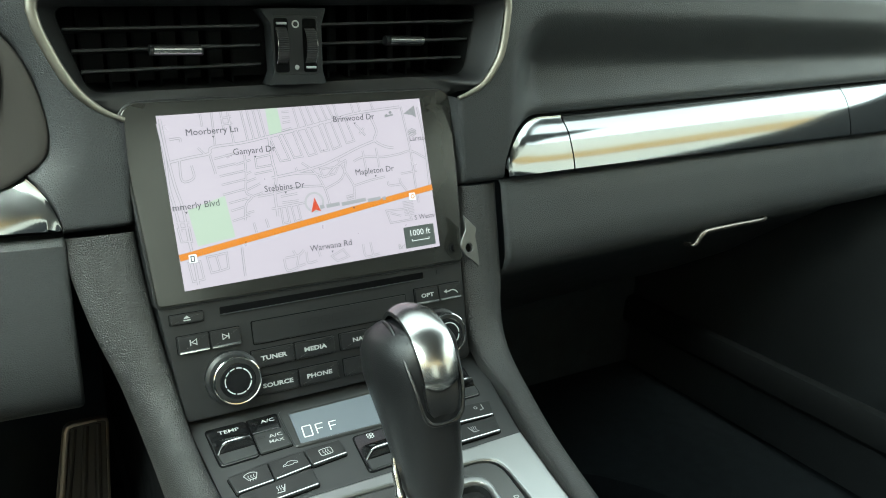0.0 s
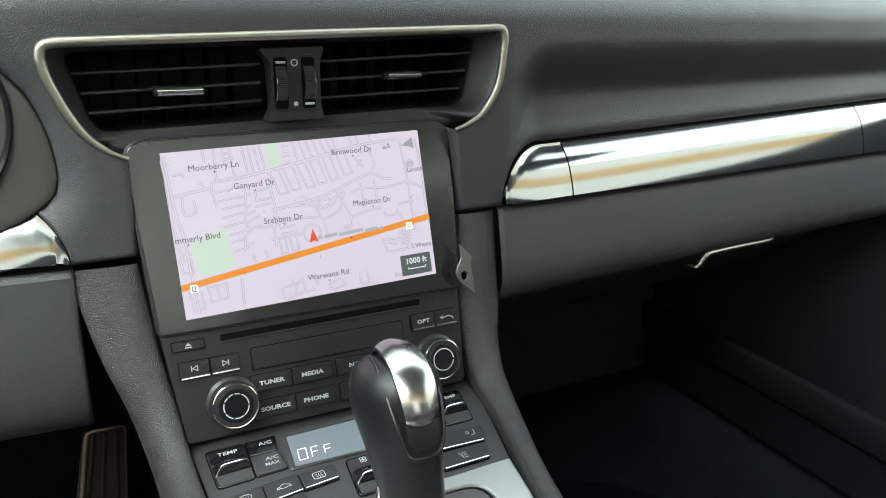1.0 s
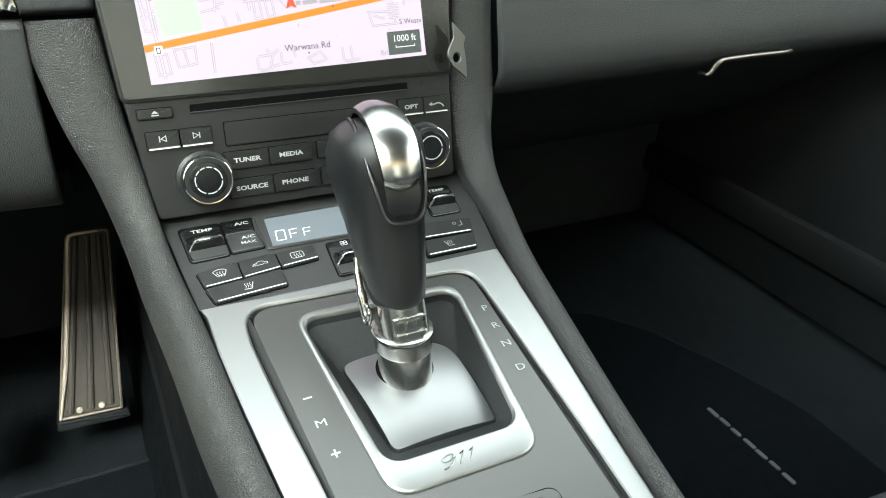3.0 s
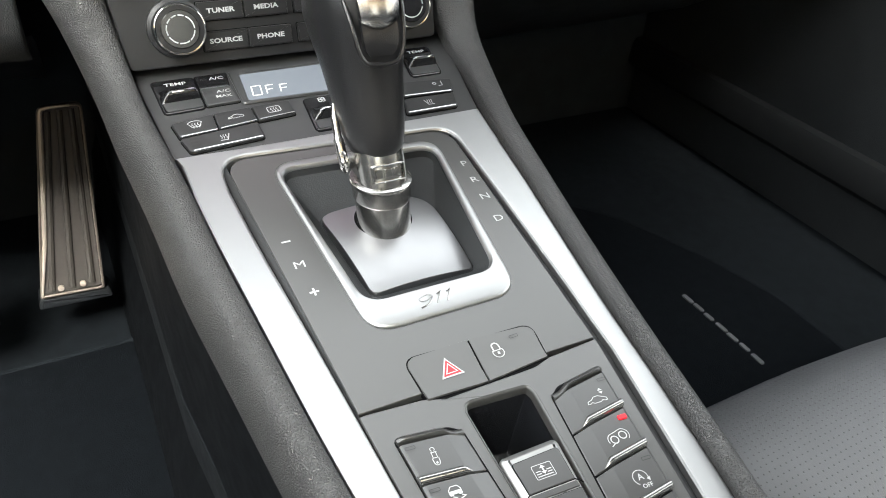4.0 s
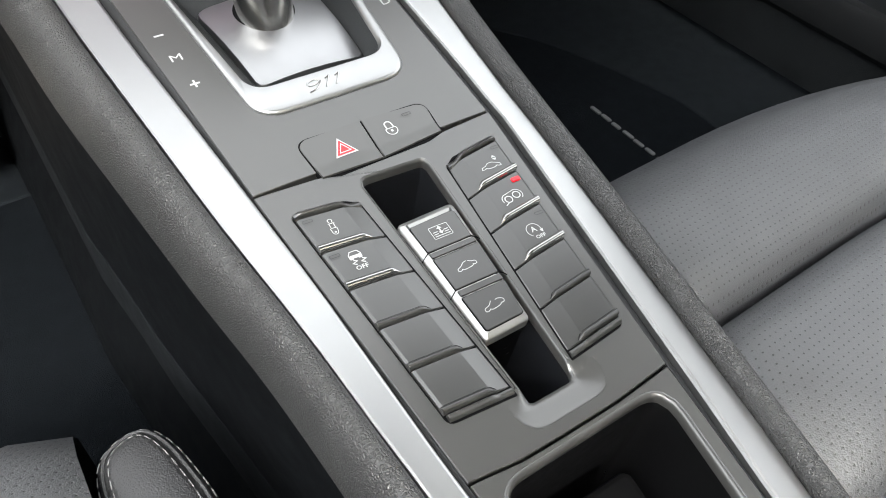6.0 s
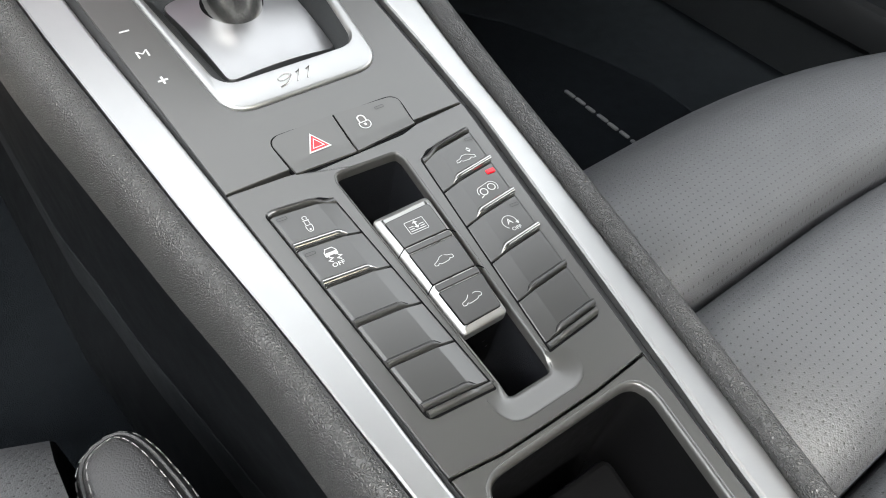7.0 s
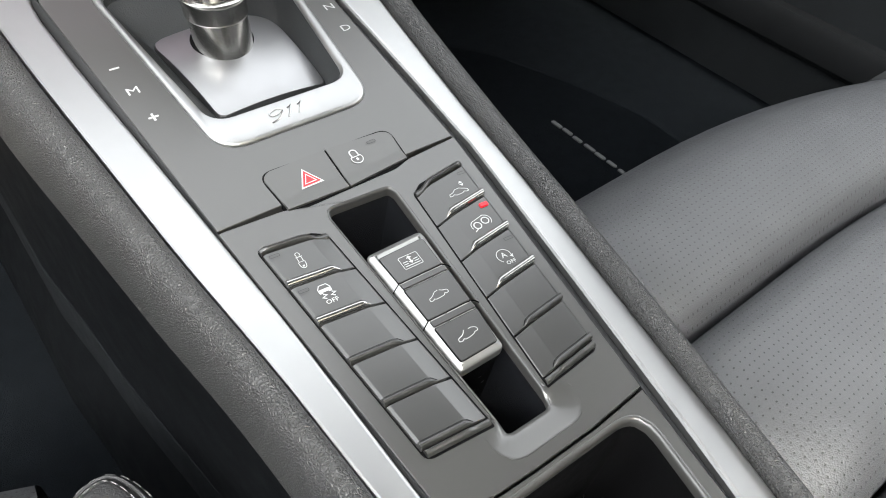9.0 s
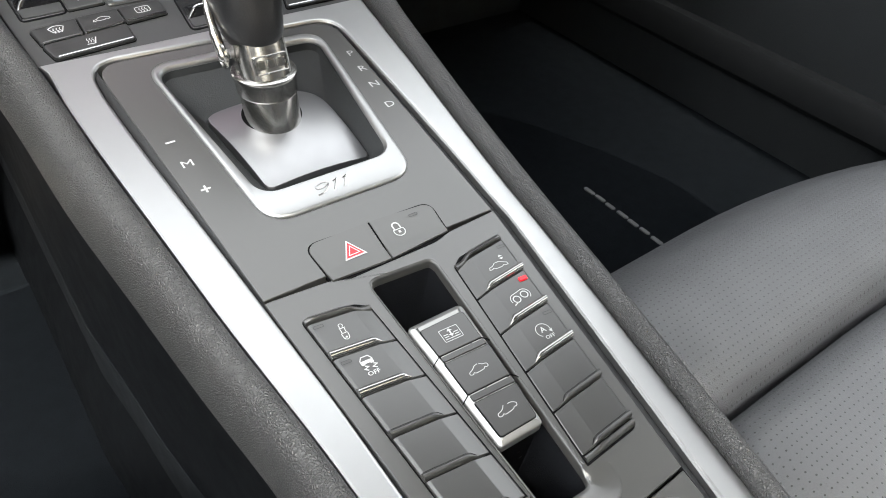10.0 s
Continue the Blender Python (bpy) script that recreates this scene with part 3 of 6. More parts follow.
def to_mouth(p):
    """Where the line from the middle of the vents through p meets the mouth's edge."""
    c = Vector((-0.005, 0.571))
    d = p - c
    for a, b in zip(MOUTH, MOUTH[1:] + MOUTH[:1]):
        e = b - a
        k = d.x * e.y - d.y * e.x
        if abs(k) < 1e-12:
            continue
        w = a - c
        t, s = (w.x * e.y - w.y * e.x) / k, (w.x * d.y - w.y * d.x) / k
        if t > 0 and -1e-6 <= s <= 1 + 1e-6:
            return c + d * t
    return p


def vent_ring(t, y, grow=0.0):
    """From the chrome frame's line (t = 0) to the mouth of the duct (t = 1)."""
    out = []
    for p in inset(V_RING, -grow) if grow else V_RING:
        m = p.lerp(to_mouth(p), t)
        back = 0.014 * max(0.0, 1 - t) * smoothstep((0.554 - p.y) / 0.009) * smoothstep((0.113 - abs(p.x + 0.006)) / 0.010)
        out.append(Vector((m.x, y + back, m.y)))
    return out


vent = thing("air_vent_unit", (0, 0.05, 0.54), "twin centre air vents with black slats and chrome surround", "air vent")
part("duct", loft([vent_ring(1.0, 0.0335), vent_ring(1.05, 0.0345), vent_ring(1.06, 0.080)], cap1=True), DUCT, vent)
part("lip", loft([vent_ring(0.0, 0.0155, 0.0012), vent_ring(0.06, 0.0150), vent_ring(0.12, 0.0158), vent_ring(0.35, 0.0205), vent_ring(0.65, 0.0265), vent_ring(0.92, 0.0320), vent_ring(0.985, 0.0332), vent_ring(1.01, 0.0350)]), LIP, vent, "grey plastic lip inside the chrome frame", 50)
frame_line = [Vector((p.x, 0.0118, p.y)) for p in v_left + v_top[1:-1] + v_right]
part("chrome_frame", tube(frame_line, [0.0013 + 0.0013 * smoothstep(6 * min(k, len(frame_line) - 1 - k) / len(frame_line)) for k in range(len(frame_line))], 10), FRAME_CHROME, vent, "satin chrome frame")


def slat(x0, x1, z0, z1):
    a, b = Vector((x0, 0.030, z0)), Vector((x1, 0.030, z1))
    prof = [(0.0, 0.0004), (0.0008, 0.0008), (0.016, -0.0018), (0.016, -0.0030), (0.0008, -0.0010), (0.0, -0.0006)]
    return loft([[p + Vector((0, y, z)) for y, z in prof] for p in (a, b)], cap0=True, cap1=True)


for k in range(3):
    part("slat", slat(-0.121 + 0.003 * k, -0.026, 0.5780 - 0.0100 * k, 0.5812 - 0.0100 * k), VENT_BLACK, vent)
    part("slat", slat(0.0085, 0.109 - 0.004 * k, 0.5822 - 0.0104 * k, 0.5862 - 0.0110 * k), VENT_BLACK, vent)
for x in list(span(-0.113, -0.037, 6)) + list(span(0.020, 0.098, 6)):
    part("vane", loft([[Vector((x + dx, y, z)) for dx, y in ((-0.0006, 0.048), (0.0006, 0.048), (0.0006, 0.066), (-0.0006, 0.066))] for z in (0.546, 0.592)], cap0=True, cap1=True), GAP_SHADE, vent)
VENT_FACE = plane_at((0, 0.0245, 0.57), (0, 0.05, 1))
hub = part("control_panel", slab(VENT_FACE, rounded([(-0.0275, 0.0200), (0.0100, 0.0210), (0.0070, 0.012), (0.0070, -0.013), (0.0090, -0.0195), (-0.0245, -0.0200), (-0.0210, -0.013), (-0.0215, 0.012)], 0.0015, 3), -0.012, 0.001), PLASTIC, vent, "grey plastic panel between the vents")
part("recess", slab(VENT_FACE, box2(-0.0205, -0.0145, 0.0045, 0.0165, 0.001), 0.0005, 0.0013, 0.0002), BLACK, hub)
for x, s in ((-0.0162, 1), (-0.0003, -1)):
    wheel = loft([[VENT_FACE @ Vector((x + dx, 0.0135 * math.sin(w) + 0.001, -0.0095 + (0.0150 + (0.0003 if k % 2 else 0)) * math.cos(w))) for k, w in enumerate(radians(-90 + 180 * j / 72) for j in range(73))] for dx in (-0.0030, -0.0026, 0.0026, 0.0030)], closed=False, )
    part("pocket", slab(VENT_FACE, box2(x - 0.0039, -0.0132, x + 0.0039, 0.0152, 0.0016), 0.0008, 0.0015, 0.0001), GAP_SHADE, hub)
    wh = part("thumbwheel", wheel, VENT_BLACK, hub, "ribbed black thumbwheel", 20)
    part("wheel_rim", tube([VENT_FACE @ Vector((x - s * 0.0031, 0.0135 * math.sin(w) + 0.001, -0.0093 + 0.0150 * math.cos(w))) for w in (radians(-44 + 88 * j / 14) for j in range(15))], 0.00028, 6), BAR_CHROME, wh, "thin bright rim")
    part("mark", slab(VENT_FACE, box2(x - 0.0026, 0.001 + s * 0.0115 - 0.0006, x + 0.0026, 0.001 + s * 0.0115 + 0.0006, 0.0002), 0.001, 0.0036, 0.0002), WHITE_PRINT, hub)
part("mark", stroke(VENT_FACE, arc(-0.0081, 0.0122, 0.0017, 0, 345, 16), 0.0008, 0.0016, True), WHITE_PRINT, hub)
part("mark", disc(VENT_FACE, -0.0081, -0.0105, 0.0013, 0.001, 0.0016, 0.0002, 14), WHITE_PRINT, hub)
for x0, x1, z in ((-0.0835, -0.0575, 0.5685), (0.0465, 0.0710, 0.5738)):
    body = loft([[Vector((x, 0.022 + 0.0035 * math.cos(w) + 0.004, z + 0.0028 * math.sin(w))) for w in (2 * math.pi * k / 12 for k in range(12))] for x in (x0, x0 + 0.001, x1 - 0.001, x1)], cap0=True, cap1=True)
    tab = part("slider_tab", body, BLACK, vent, "black slider on the middle slat")
    part("chrome_inlay", loft([[Vector((x, 0.0214 + 0.0016 * math.cos(w), z + 0.0005 + 0.0022 * math.sin(w))) for w in (2 * math.pi * k / 10 for k in range(10))] for x in (x0 + 0.0015, x0 + 0.003, x1 - 0.003, x1 - 0.0015)], cap0=True, cap1=True), BAR_CHROME, tab, "chrome grip")


# ---- centre console: tub, rails, trim ----
console = thing("centre_console", (0, -0.25, 0.02), "black centre console with leather rails and silver trim", "console")

tub_y = [0.03, -0.02, -0.083, -0.15, -0.238, -0.30, -0.36, -0.45, END]
# Tub coloured near-black so that openings above it read as shaded.
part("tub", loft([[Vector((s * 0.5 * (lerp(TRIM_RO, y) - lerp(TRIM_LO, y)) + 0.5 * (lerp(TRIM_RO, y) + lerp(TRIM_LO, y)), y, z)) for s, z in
                   ((-1, 0.03), (-1, zc(y) - 0.075), (1, zc(y) - 0.075), (1, 0.03))] for y in tub_y], cap0=True, cap1=True), GAP_SHADE, console)

# the leather rails: y, z, inner x, outer x of the top surface
RAIL_R = [(0.0135, 0.4852, 0.0940, 0.1246), (0.008, 0.460, 0.0915, 0.1246), (0.000, 0.428, 0.0890, 0.1243), (-0.011, 0.400, 0.0890, 0.1230), (-0.027, 0.3835, 0.0900, 0.1195),
          (-0.055, 0.3745, 0.0890, 0.1120), (-0.10, 0.3650, 0.0815, 0.1005)]
RAIL_L = [(0.0135, 0.4795, -0.1005, -0.1352), (0.008, 0.458, -0.0985, -0.1318), (0.000, 0.428, -0.0950, -0.1246), (-0.011, 0.400, -0.0905, -0.1142), (-0.027, 0.3835, -0.0885, -0.1072),
          (-0.055, 0.3745, -0.0865, -0.1042), (-0.10, 0.3650, -0.0818, -0.0998)]
for y in (-0.15, -0.20, -0.25, -0.30, -0.36, -0.45, END):
    w = lerp([(-0.10, 0.0192), (-0.30, 0.0130), (-0.56, 0.0115)], y)
    wr = lerp([(-0.10, 0.0190), (-0.25, 0.0130), (-0.56, 0.0110)], y)
    RAIL_R.append((y, zc(y) + 0.0045, lerp(TRIM_RO, y) + 0.0008, lerp(TRIM_RO, y) + wr))
    RAIL_L.append((y, zc(y) + 0.0045, lerp(TRIM_LO, y) - 0.0008, lerp(TRIM_LO, y) - w - 0.001))


def rail(rows):
    p = smooth_line([(r[0], r[1], r[2]) for r in rows], 5)
    q = smooth_line([(r[0], r[1], r[3]) for r in rows], 5)
    rings, foot = [], []
    shape = [(0.0, -0.008), (0.01, -0.0015), (0.05, 0.0012), (0.15, 0.0026), (0.32, 0.0035), (0.48, 0.0032), (0.60, 0.0022), (0.71, 0.0001), (0.81, -0.0034), (0.89, -0.0080), (0.95, -0.0135), (0.985, -0.0195), (0.995, -0.026)]
    for i, (a, b) in enumerate(zip(p, q)):
        d = Vector(p[min(i + 1, len(p) - 1)][:2]) - Vector(p[max(i - 1, 0)][:2])
        up = Vector((0, -d.y, d.x)).normalized()
        up = up if up.z > 0 or up.y < 0 else -up
        if up.y > 0.05:
            up = -up
        base = Vector((0, a[0], a[1]))
        flat = 0.3 + 0.7 * smoothstep((0.43 - a[1]) / 0.045)
        rings.append([base + up * (h * (flat if t > 0.6 else 1)) + Vector((a[2] + (b[2] - a[2]) * t, 0, 0)) for t, h in shape])
        foot.append(rings[-1][-1].copy())
    return rings, foot


for rows, side in ((RAIL_R, 1), (RAIL_L, -1)):
    rings, foot = rail(rows)
    part("leather_rail", loft(rings, closed=False), LEATHER, console, "grained dark leather rail along the console", 60)
    low, lit_band = [], []
    front = next(f for f in foot if f.y < -0.03)
    for f in [Vector((front.x, y, 0.345)) for y in (0.46, 0.25, 0.10, 0.0)] + [f for f in foot if f.y < -0.03]:
        w = f.x - side * 0.009
        low.append([f + Vector((-side * 0.001, 0, 0.004)), f + Vector((-side * 0.002, 0, -0.002)), f + Vector((-side * 0.006, 0, -0.010)), Vector((w, f.y, f.z - 0.03)), Vector((w, f.y, 0.12)), Vector((f.x + side * 0.002, f.y, 0.09)), Vector((f.x + side * 0.010, f.y, 0.02))])
        lit_band.append([Vector((w + side * dx, f.y, z)) for dx, z in ((-0.003, 0.166), (-0.0005, 0.164), (0.0005, 0.160), (0.0012, 0.13), (0.0014, 0.082), (0.0004, 0.078), (-0.003, 0.076))])
    # One wall in two colours: shaded above, an added lit band below.
    part("side_panel", loft(low, closed=False), SHADED_SIDE, console, "grained plastic side panel, coloured dark for shade under the rail", 50)
    part("lit_side_band", loft(lit_band, closed=False), LOWER_PLASTIC, console, "lower band of the side panel, coloured lighter as lit", 50)


# one aluminium frame: up one side, across the front, down the other
edge = [(lerp(TRIM_LO, y), y, lerp(TRIM_LI, y), y) for y in span(END, -0.112, 30)]
fillet = rounded([(-0.0645, -0.112), (-0.0635, -0.0890), (0.0580, -0.0940), (0.0580, -0.112)], [0, 0.013, 0.013, 0], 10)[11:33]
for k, p in enumerate(fillet):
    if k < 11:
        o = (-0.0804, -0.112 + 0.0285 * min(1, k / 5)) if k < 5 else (-0.0822 + 0.030 * (k - 5) / 5, -0.0835)
    else:
        o = (0.0518 + 0.030 * (k - 11) / 5, -0.0835) if k < 16 else (0.0818 - 0.0023 * (k - 16) / 5, -0.0835 - 0.0285 * (k - 16) / 5)
    edge.append((o[0], o[1], p[0], p[1]))
edge += [(lerp(TRIM_RO, y), y, lerp(TRIM_RI, y), y) for y in span(-0.112, END, 30)]
rings = []
for ox, oy, ix, iy in edge:
    o, i = Vector((ox, oy, 0)), Vector((ix, iy, 0))
    d = (i - o).normalized()
    rings.append([Vector((p.x, p.y, zc(min(p.y, -0.0832)) + dz)) for p, dz in ((o, -0.006), (o, 0.0006), (o + d * 0.0006, 0.0017), (o + d * 0.0014, 0.0020), (i - d * 0.0014, 0.0020), (i - d * 0.0006, 0.0017), (i, 0.0008), (i + d * 0.0002, -0.006))])
part("metal_trim", loft(rings, closed=False), SILVER, console, "brushed aluminium frame round the plates", 10)

# the plate round the selector
PLATE = [(-0.0615, -0.0900), (0.0565, -0.0950), (0.0524, -0.2388), (-0.0531, -0.2380)]
RING_O = [(-0.0425, -0.0985), (0.0455, -0.1015), (0.0345, -0.2070), (-0.0350, -0.2070)]
RING_I = [(-0.0390, -0.1040), (0.0415, -0.1070), (0.0310, -0.1915), (-0.0305, -0.1915)]
plate = part("selector_plate", hoop(FRONT, f1(rounded(PLATE, [0.013, 0.013, 0.0006, 0.0006], 8)), f1(rounded(inset([Vector(p) for p in RING_O], 0.001), 0.012, 8)), -0.003, 0.0010, 0.0003), SATIN, console, "satin dark grey selector plate")
ring_o, ring_i = f1(rounded(RING_O, 0.0125, 8)), f1(rounded(RING_I, 0.009, 8))
ring = loft([lift(FRONT, ring_o, 0.0), lift(FRONT, ring_o, 0.0014), lift(FRONT, inset(ring_o, 0.0006), 0.0022), lift(FRONT, inset(ring_o, 0.0016), 0.0026), lift(FRONT, inset(ring_i, -0.0012), 0.0024),
             lift(FRONT, inset(ring_i, -0.0004), 0.0016), lift(FRONT, ring_i, 0.0002), lift(FRONT, ring_i, -0.003)])
bezel = part("selector_bezel", ring, SILVER, console, "silver bezel round the selector opening")
# raised model badge, kept as plain strokes
for k, (u0, u1) in enumerate(((-0.0100, -0.0040), (-0.0030, 0.0012), (0.0016, 0.0058))):
    if k:
        pts = [(u0, -0.2020), (u1, -0.1962), (u1 - 0.0026, -0.1974)]
    else:
        pts = smooth_line([(u0 - 0.0006, -0.2022), (u0 + 0.0032, -0.2012), (u1 + 0.0004, -0.1976), (u1 - 0.0018, -0.1962), (u0 + 0.0006, -0.1974), (u0 + 0.0010, -0.1990), (u0 + 0.0036, -0.1990), (u1 - 0.0004, -0.1978)], 4)
    part("badge", tube([FRONT @ Vector((p.x, p.y, 0.0026)) for p in f1([(q[0], q[1]) for q in pts])], 0.00038, 6), DULL_CHROME, bezel)
WELL = [(-0.0275, -0.1245), (0.0290, -0.1255), (0.0310, -0.1790), (-0.0215, -0.1790)]
well = f1(rounded(WELL, [0.007, 0.016, 0.003, 0.004], 8))
part("well", loft([lift(FRONT, ring_i, 0.0003), lift(FRONT, inset(ring_i, 0.001), -0.003), [a.lerp(b, 0.75) for a, b in zip(lift(FRONT, ring_i, -0.004), lift(FRONT, well, -0.0125))], lift(FRONT, well, -0.0135)], cap1=True), PLASTIC, console, "black plastic selector well")
c = Vector((0.004, fv(-0.149)))


def dome_height(q):
    return -0.0072 - 3.2 * (q.x - c.x) ** 2 - 3.6 * (q.y - c.y) ** 2


well = resample(well, 96)
dome = [lift(FRONT, well, -0.0148)]
for k in (0.985, 0.97, 0.85, 0.7, 0.55, 0.4, 0.25, 0.1):
    dome.append([FRONT @ Vector((q.x, q.y, dome_height(q) - (0.0006 if k > 0.98 else 0))) for q in (c + (p - c) * k for p in well)])
part("slide_cover", loft(dome, cap1=True), COVER_METAL, console, "curved silver cover under the selector")
HOLE = [Vector((0.0007 + 0.0139 * math.cos(w), fv(-0.1390) + 0.0138 * math.sin(w))) for w in (2 * math.pi * k / 32 for k in range(32))]
hc = Vector((0.0007, fv(-0.1390)))
# Dark disc laid on the cover paints the shade of the stem's hole.
part("selector_hole", loft([[FRONT @ Vector((v.x, v.y, dome_height(v) + dh)) for v in (hc + (w - hc) * k for w in HOLE)] for k, dh in ((1.0, -0.001), (1.0, 0.0003), (0.7, 0.0003), (0.4, 0.0003), (0.1, 0.0003))], cap1=True), GAP_SHADE, console)

# selector letters
for s, x, y in (("P", 0.0515, -0.1234), ("R", 0.0508, -0.1358), ("N", 0.0500, -0.1482), ("D", 0.0490, -0.1637)):
    lettering(FRONT, x, fv(y), 0.0013, s, 0.0056, WHITE_PRINT, plate, 0, 1.3)
lettering(FRONT, -0.0493, fv(-0.1633), 0.0013, "M", 0.0056, WHITE_PRINT, plate, 0, 1.3)
part("mark", stroke(FRONT, f1([(-0.0525, -0.1488), (-0.0485, -0.1488)]), 0.0009, 0.0013), WHITE_PRINT, plate)
part("mark", stroke(FRONT, f1([(-0.0505, -0.1791), (-0.0465, -0.1791)]), 0.0009, 0.0013), WHITE_PRINT, plate)
part("mark", stroke(FRONT, f1([(-0.0485, -0.1771), (-0.0485, -0.1811)]), 0.0009, 0.00135), WHITE_PRINT, plate)

# hazard and lock keys: flat tops that rise to a lip along the rear edge
def dished_key(name, x0, x1, y0, y1, round_left, round_right, label):
    rows = []
    for t in (0.0, 0.012, 0.03, 0.06, 0.10, 0.15, 0.21, 0.3, 0.5, 0.66, 0.72, 0.78, 0.90, 0.985, 1.0):
        h = 0.0013 + 0.0007 * smoothstep((t - 0.64) / 0.40) - 0.0004 * max(0.0, (t - 0.985) / 0.015) - 0.0004 * max(0.0, (0.012 - t) / 0.012)
        bend = 0.0062 * (1 - math.sqrt(max(0.0, 1 - (1 - min(1, t / 0.24)) ** 2)))
        a = x0[0] + (x0[1] - x0[0]) * t + (bend if round_left else 0)
        b = x1[0] + (x1[1] - x1[0]) * t - (bend if round_right else 0)
        ring = []
        for x, dh in ((a, -0.0016), (a, -0.0004), (a + 0.0003, 0.0), (a + 0.2 * (b - a), 0.0), (a + 0.5 * (b - a), 0.0), (a + 0.8 * (b - a), 0.0), (b - 0.0003, 0.0), (b, -0.0004), (b, -0.0016)):
            q = (x - a) / (b - a)
            y = y0[0] + (y0[1] - y0[0]) * q
            y += t * (y1[0] + (y1[1] - y1[0]) * q - y)
            ring.append(FRONT @ Vector((x, fv(y), h + dh)))
        rows.append(ring)
    return part(name, loft(rows, closed=False, cap0=True, cap1=True), HAZARD_KEY, console, label, 24)


part("key_gap", slab(FRONT, f1(rounded([(-0.0286, -0.2216), (0.0303, -0.2232), (0.0283, -0.2408), (0.0200, -0.2432), (-0.0209, -0.2436), (-0.0275, -0.2408)], [0.006, 0.006, 0.0005, 0.0005, 0.0005, 0.0005], 6)), -0.001, 0.00112, 0.0001), GAP_SHADE, console)
hz = dished_key("hazard_key", (-0.0283, -0.0268), (0.0005, -0.0009), (-0.2220, -0.2218), (-0.2418, -0.2428), True, False, "dark key with a red warning triangle")
lk = dished_key("lock_key", (0.0009, -0.0005), (0.0300, 0.0277), (-0.2218, -0.2236), (-0.2428, -0.2408), False, True, "dark key with a white padlock sign")
tri = f1([(-0.0176, -0.2356), (-0.0078, -0.2356), (-0.0126, -0.2268)])
tc = (tri[0] + tri[1] + tri[2]) / 3
part("mark", fill(FRONT, tri, 0.0016), WHITE_PRINT, hz)
part("mark", fill(FRONT, [tc + (p - tc) * 0.80 for p in tri], 0.0017), RED_PRINT, hz, "red triangle")
part("mark", stroke(FRONT, [tc + (p - tc) * 0.47 for p in tri], 0.0004, 0.0018, True), WHITE_PRINT, hz)
lx, ly = 0.0096, fv(-0.2310)
part("mark", stroke(FRONT, [(lx - 0.0021, ly + 0.0002)] + arc(lx, ly - 0.0009, 0.0024, 160, 380, 14) + [(lx + 0.0021, ly + 0.0002)], 0.0004, 0.0016, True), WHITE_PRINT, lk)
part("mark", stroke(FRONT, [(lx - 0.0015, ly + 0.0003), (lx - 0.0015, ly + 0.0018)] + arc(lx, ly + 0.0022, 0.0015, 180, 0, 8) + [(lx + 0.0015, ly + 0.0003)], 0.0006, 0.0016), WHITE_PRINT, lk)
part("mark", stroke(FRONT, [(lx, ly - 0.0018), (lx, ly - 0.0006)], 0.0010, 0.0016), WHITE_PRINT, lk)
part("lamp", stroke(FRONT, box2(0.0176, fv(-0.2275), 0.0214, fv(-0.2263), 0.0003), 0.0002, 0.0016, True), GREY_PRINT, lk)


# ---- switch plate ----
SW = [(-0.0534, -0.2390), (-0.0276, -0.2408), (-0.0210, -0.2436), (0.0200, -0.2432), (0.0283, -0.2410), (0.0527, -0.2398), (0.0332, -0.3654), (0.0092, -0.3666), (-0.0139, -0.3663), (-0.0296, -0.3657), (-0.0475, -0.3632)]
SLOT = [(-0.0150, -0.2486), (0.0130, -0.2504), (0.0030, -0.3534), (-0.0153, -0.3530)]
slot = edgewise(f2(rounded(SLOT, [0.0040, 0.0032, 0.0022, 0.0022], 6)), [3, 10, 17, 24], 40)
# the plate's opening flares into a finger scoop behind the slot
FLARE = [(-0.0150, -0.2486), (0.0130, -0.2504), (0.0035, -0.3480), (0.0124, -0.3506), (0.0100, -0.3612), (-0.0206, -0.3606), (-0.0222, -0.3502), (-0.0157, -0.3476)]
flare = f2(rounded(FLARE, [0.0040, 0.0032, 0.0012, 0.0030, 0.0060, 0.0060, 0.0030, 0.0012], 6))
hole = edgewise(flare, [3, 10, 31, 38], 40)


def scoop_drop(v):
    return 0.0019 * smoothstep((fv(-0.3478, 0.115) - v) / 0.0052)


def spread(points, n):
    """n + 1 points evenly along an open line."""
    lengths = [(b - a).length for a, b in zip(points, points[1:])]
    out = []
    for k in range(n + 1):
        d = sum(lengths) * k / n
        for i, w in enumerate(lengths):
            if d <= w or i == len(lengths) - 1:
                out.append(points[i].lerp(points[i + 1], min(1.0, d / max(w, 1e-9))))
                break
            d -= w
    return out


sw = part("switch_plate", hoop(REAR, edgewise(f2(rounded(SW, 0.0005, 3)), [1, 21, 25, 41], 40), inset(hole, -0.0010), -0.004, 0.0010, 0.0003), SATIN, console, "satin dark grey switch plate")
part("seam_floor", hoop(REAR, edgewise(f2(rounded([(-0.0530, -0.2370), (0.0525, -0.2375), (0.0340, -0.3680), (-0.0480, -0.3680)], 0.0005, 2)), [1, 4, 7, 10], 40), inset(slot, -0.0030), -0.0062, -0.0045, 0.0003), GAP_SHADE, console)
part("slot_lip", loft([[REAR @ Vector((p.x, p.y, h - scoop_drop(p.y))) for p in inset(slot, d)] for d, h in ((-0.0014, 0.0004), (-0.0010, 0.00105), (-0.0006, 0.00095), (-0.0003, 0.0006), (-0.0001, 0.0000), (0.0, -0.0010), (0.0002, -0.0030))]), SATIN, sw, "rounded satin lip of the slot", 70)
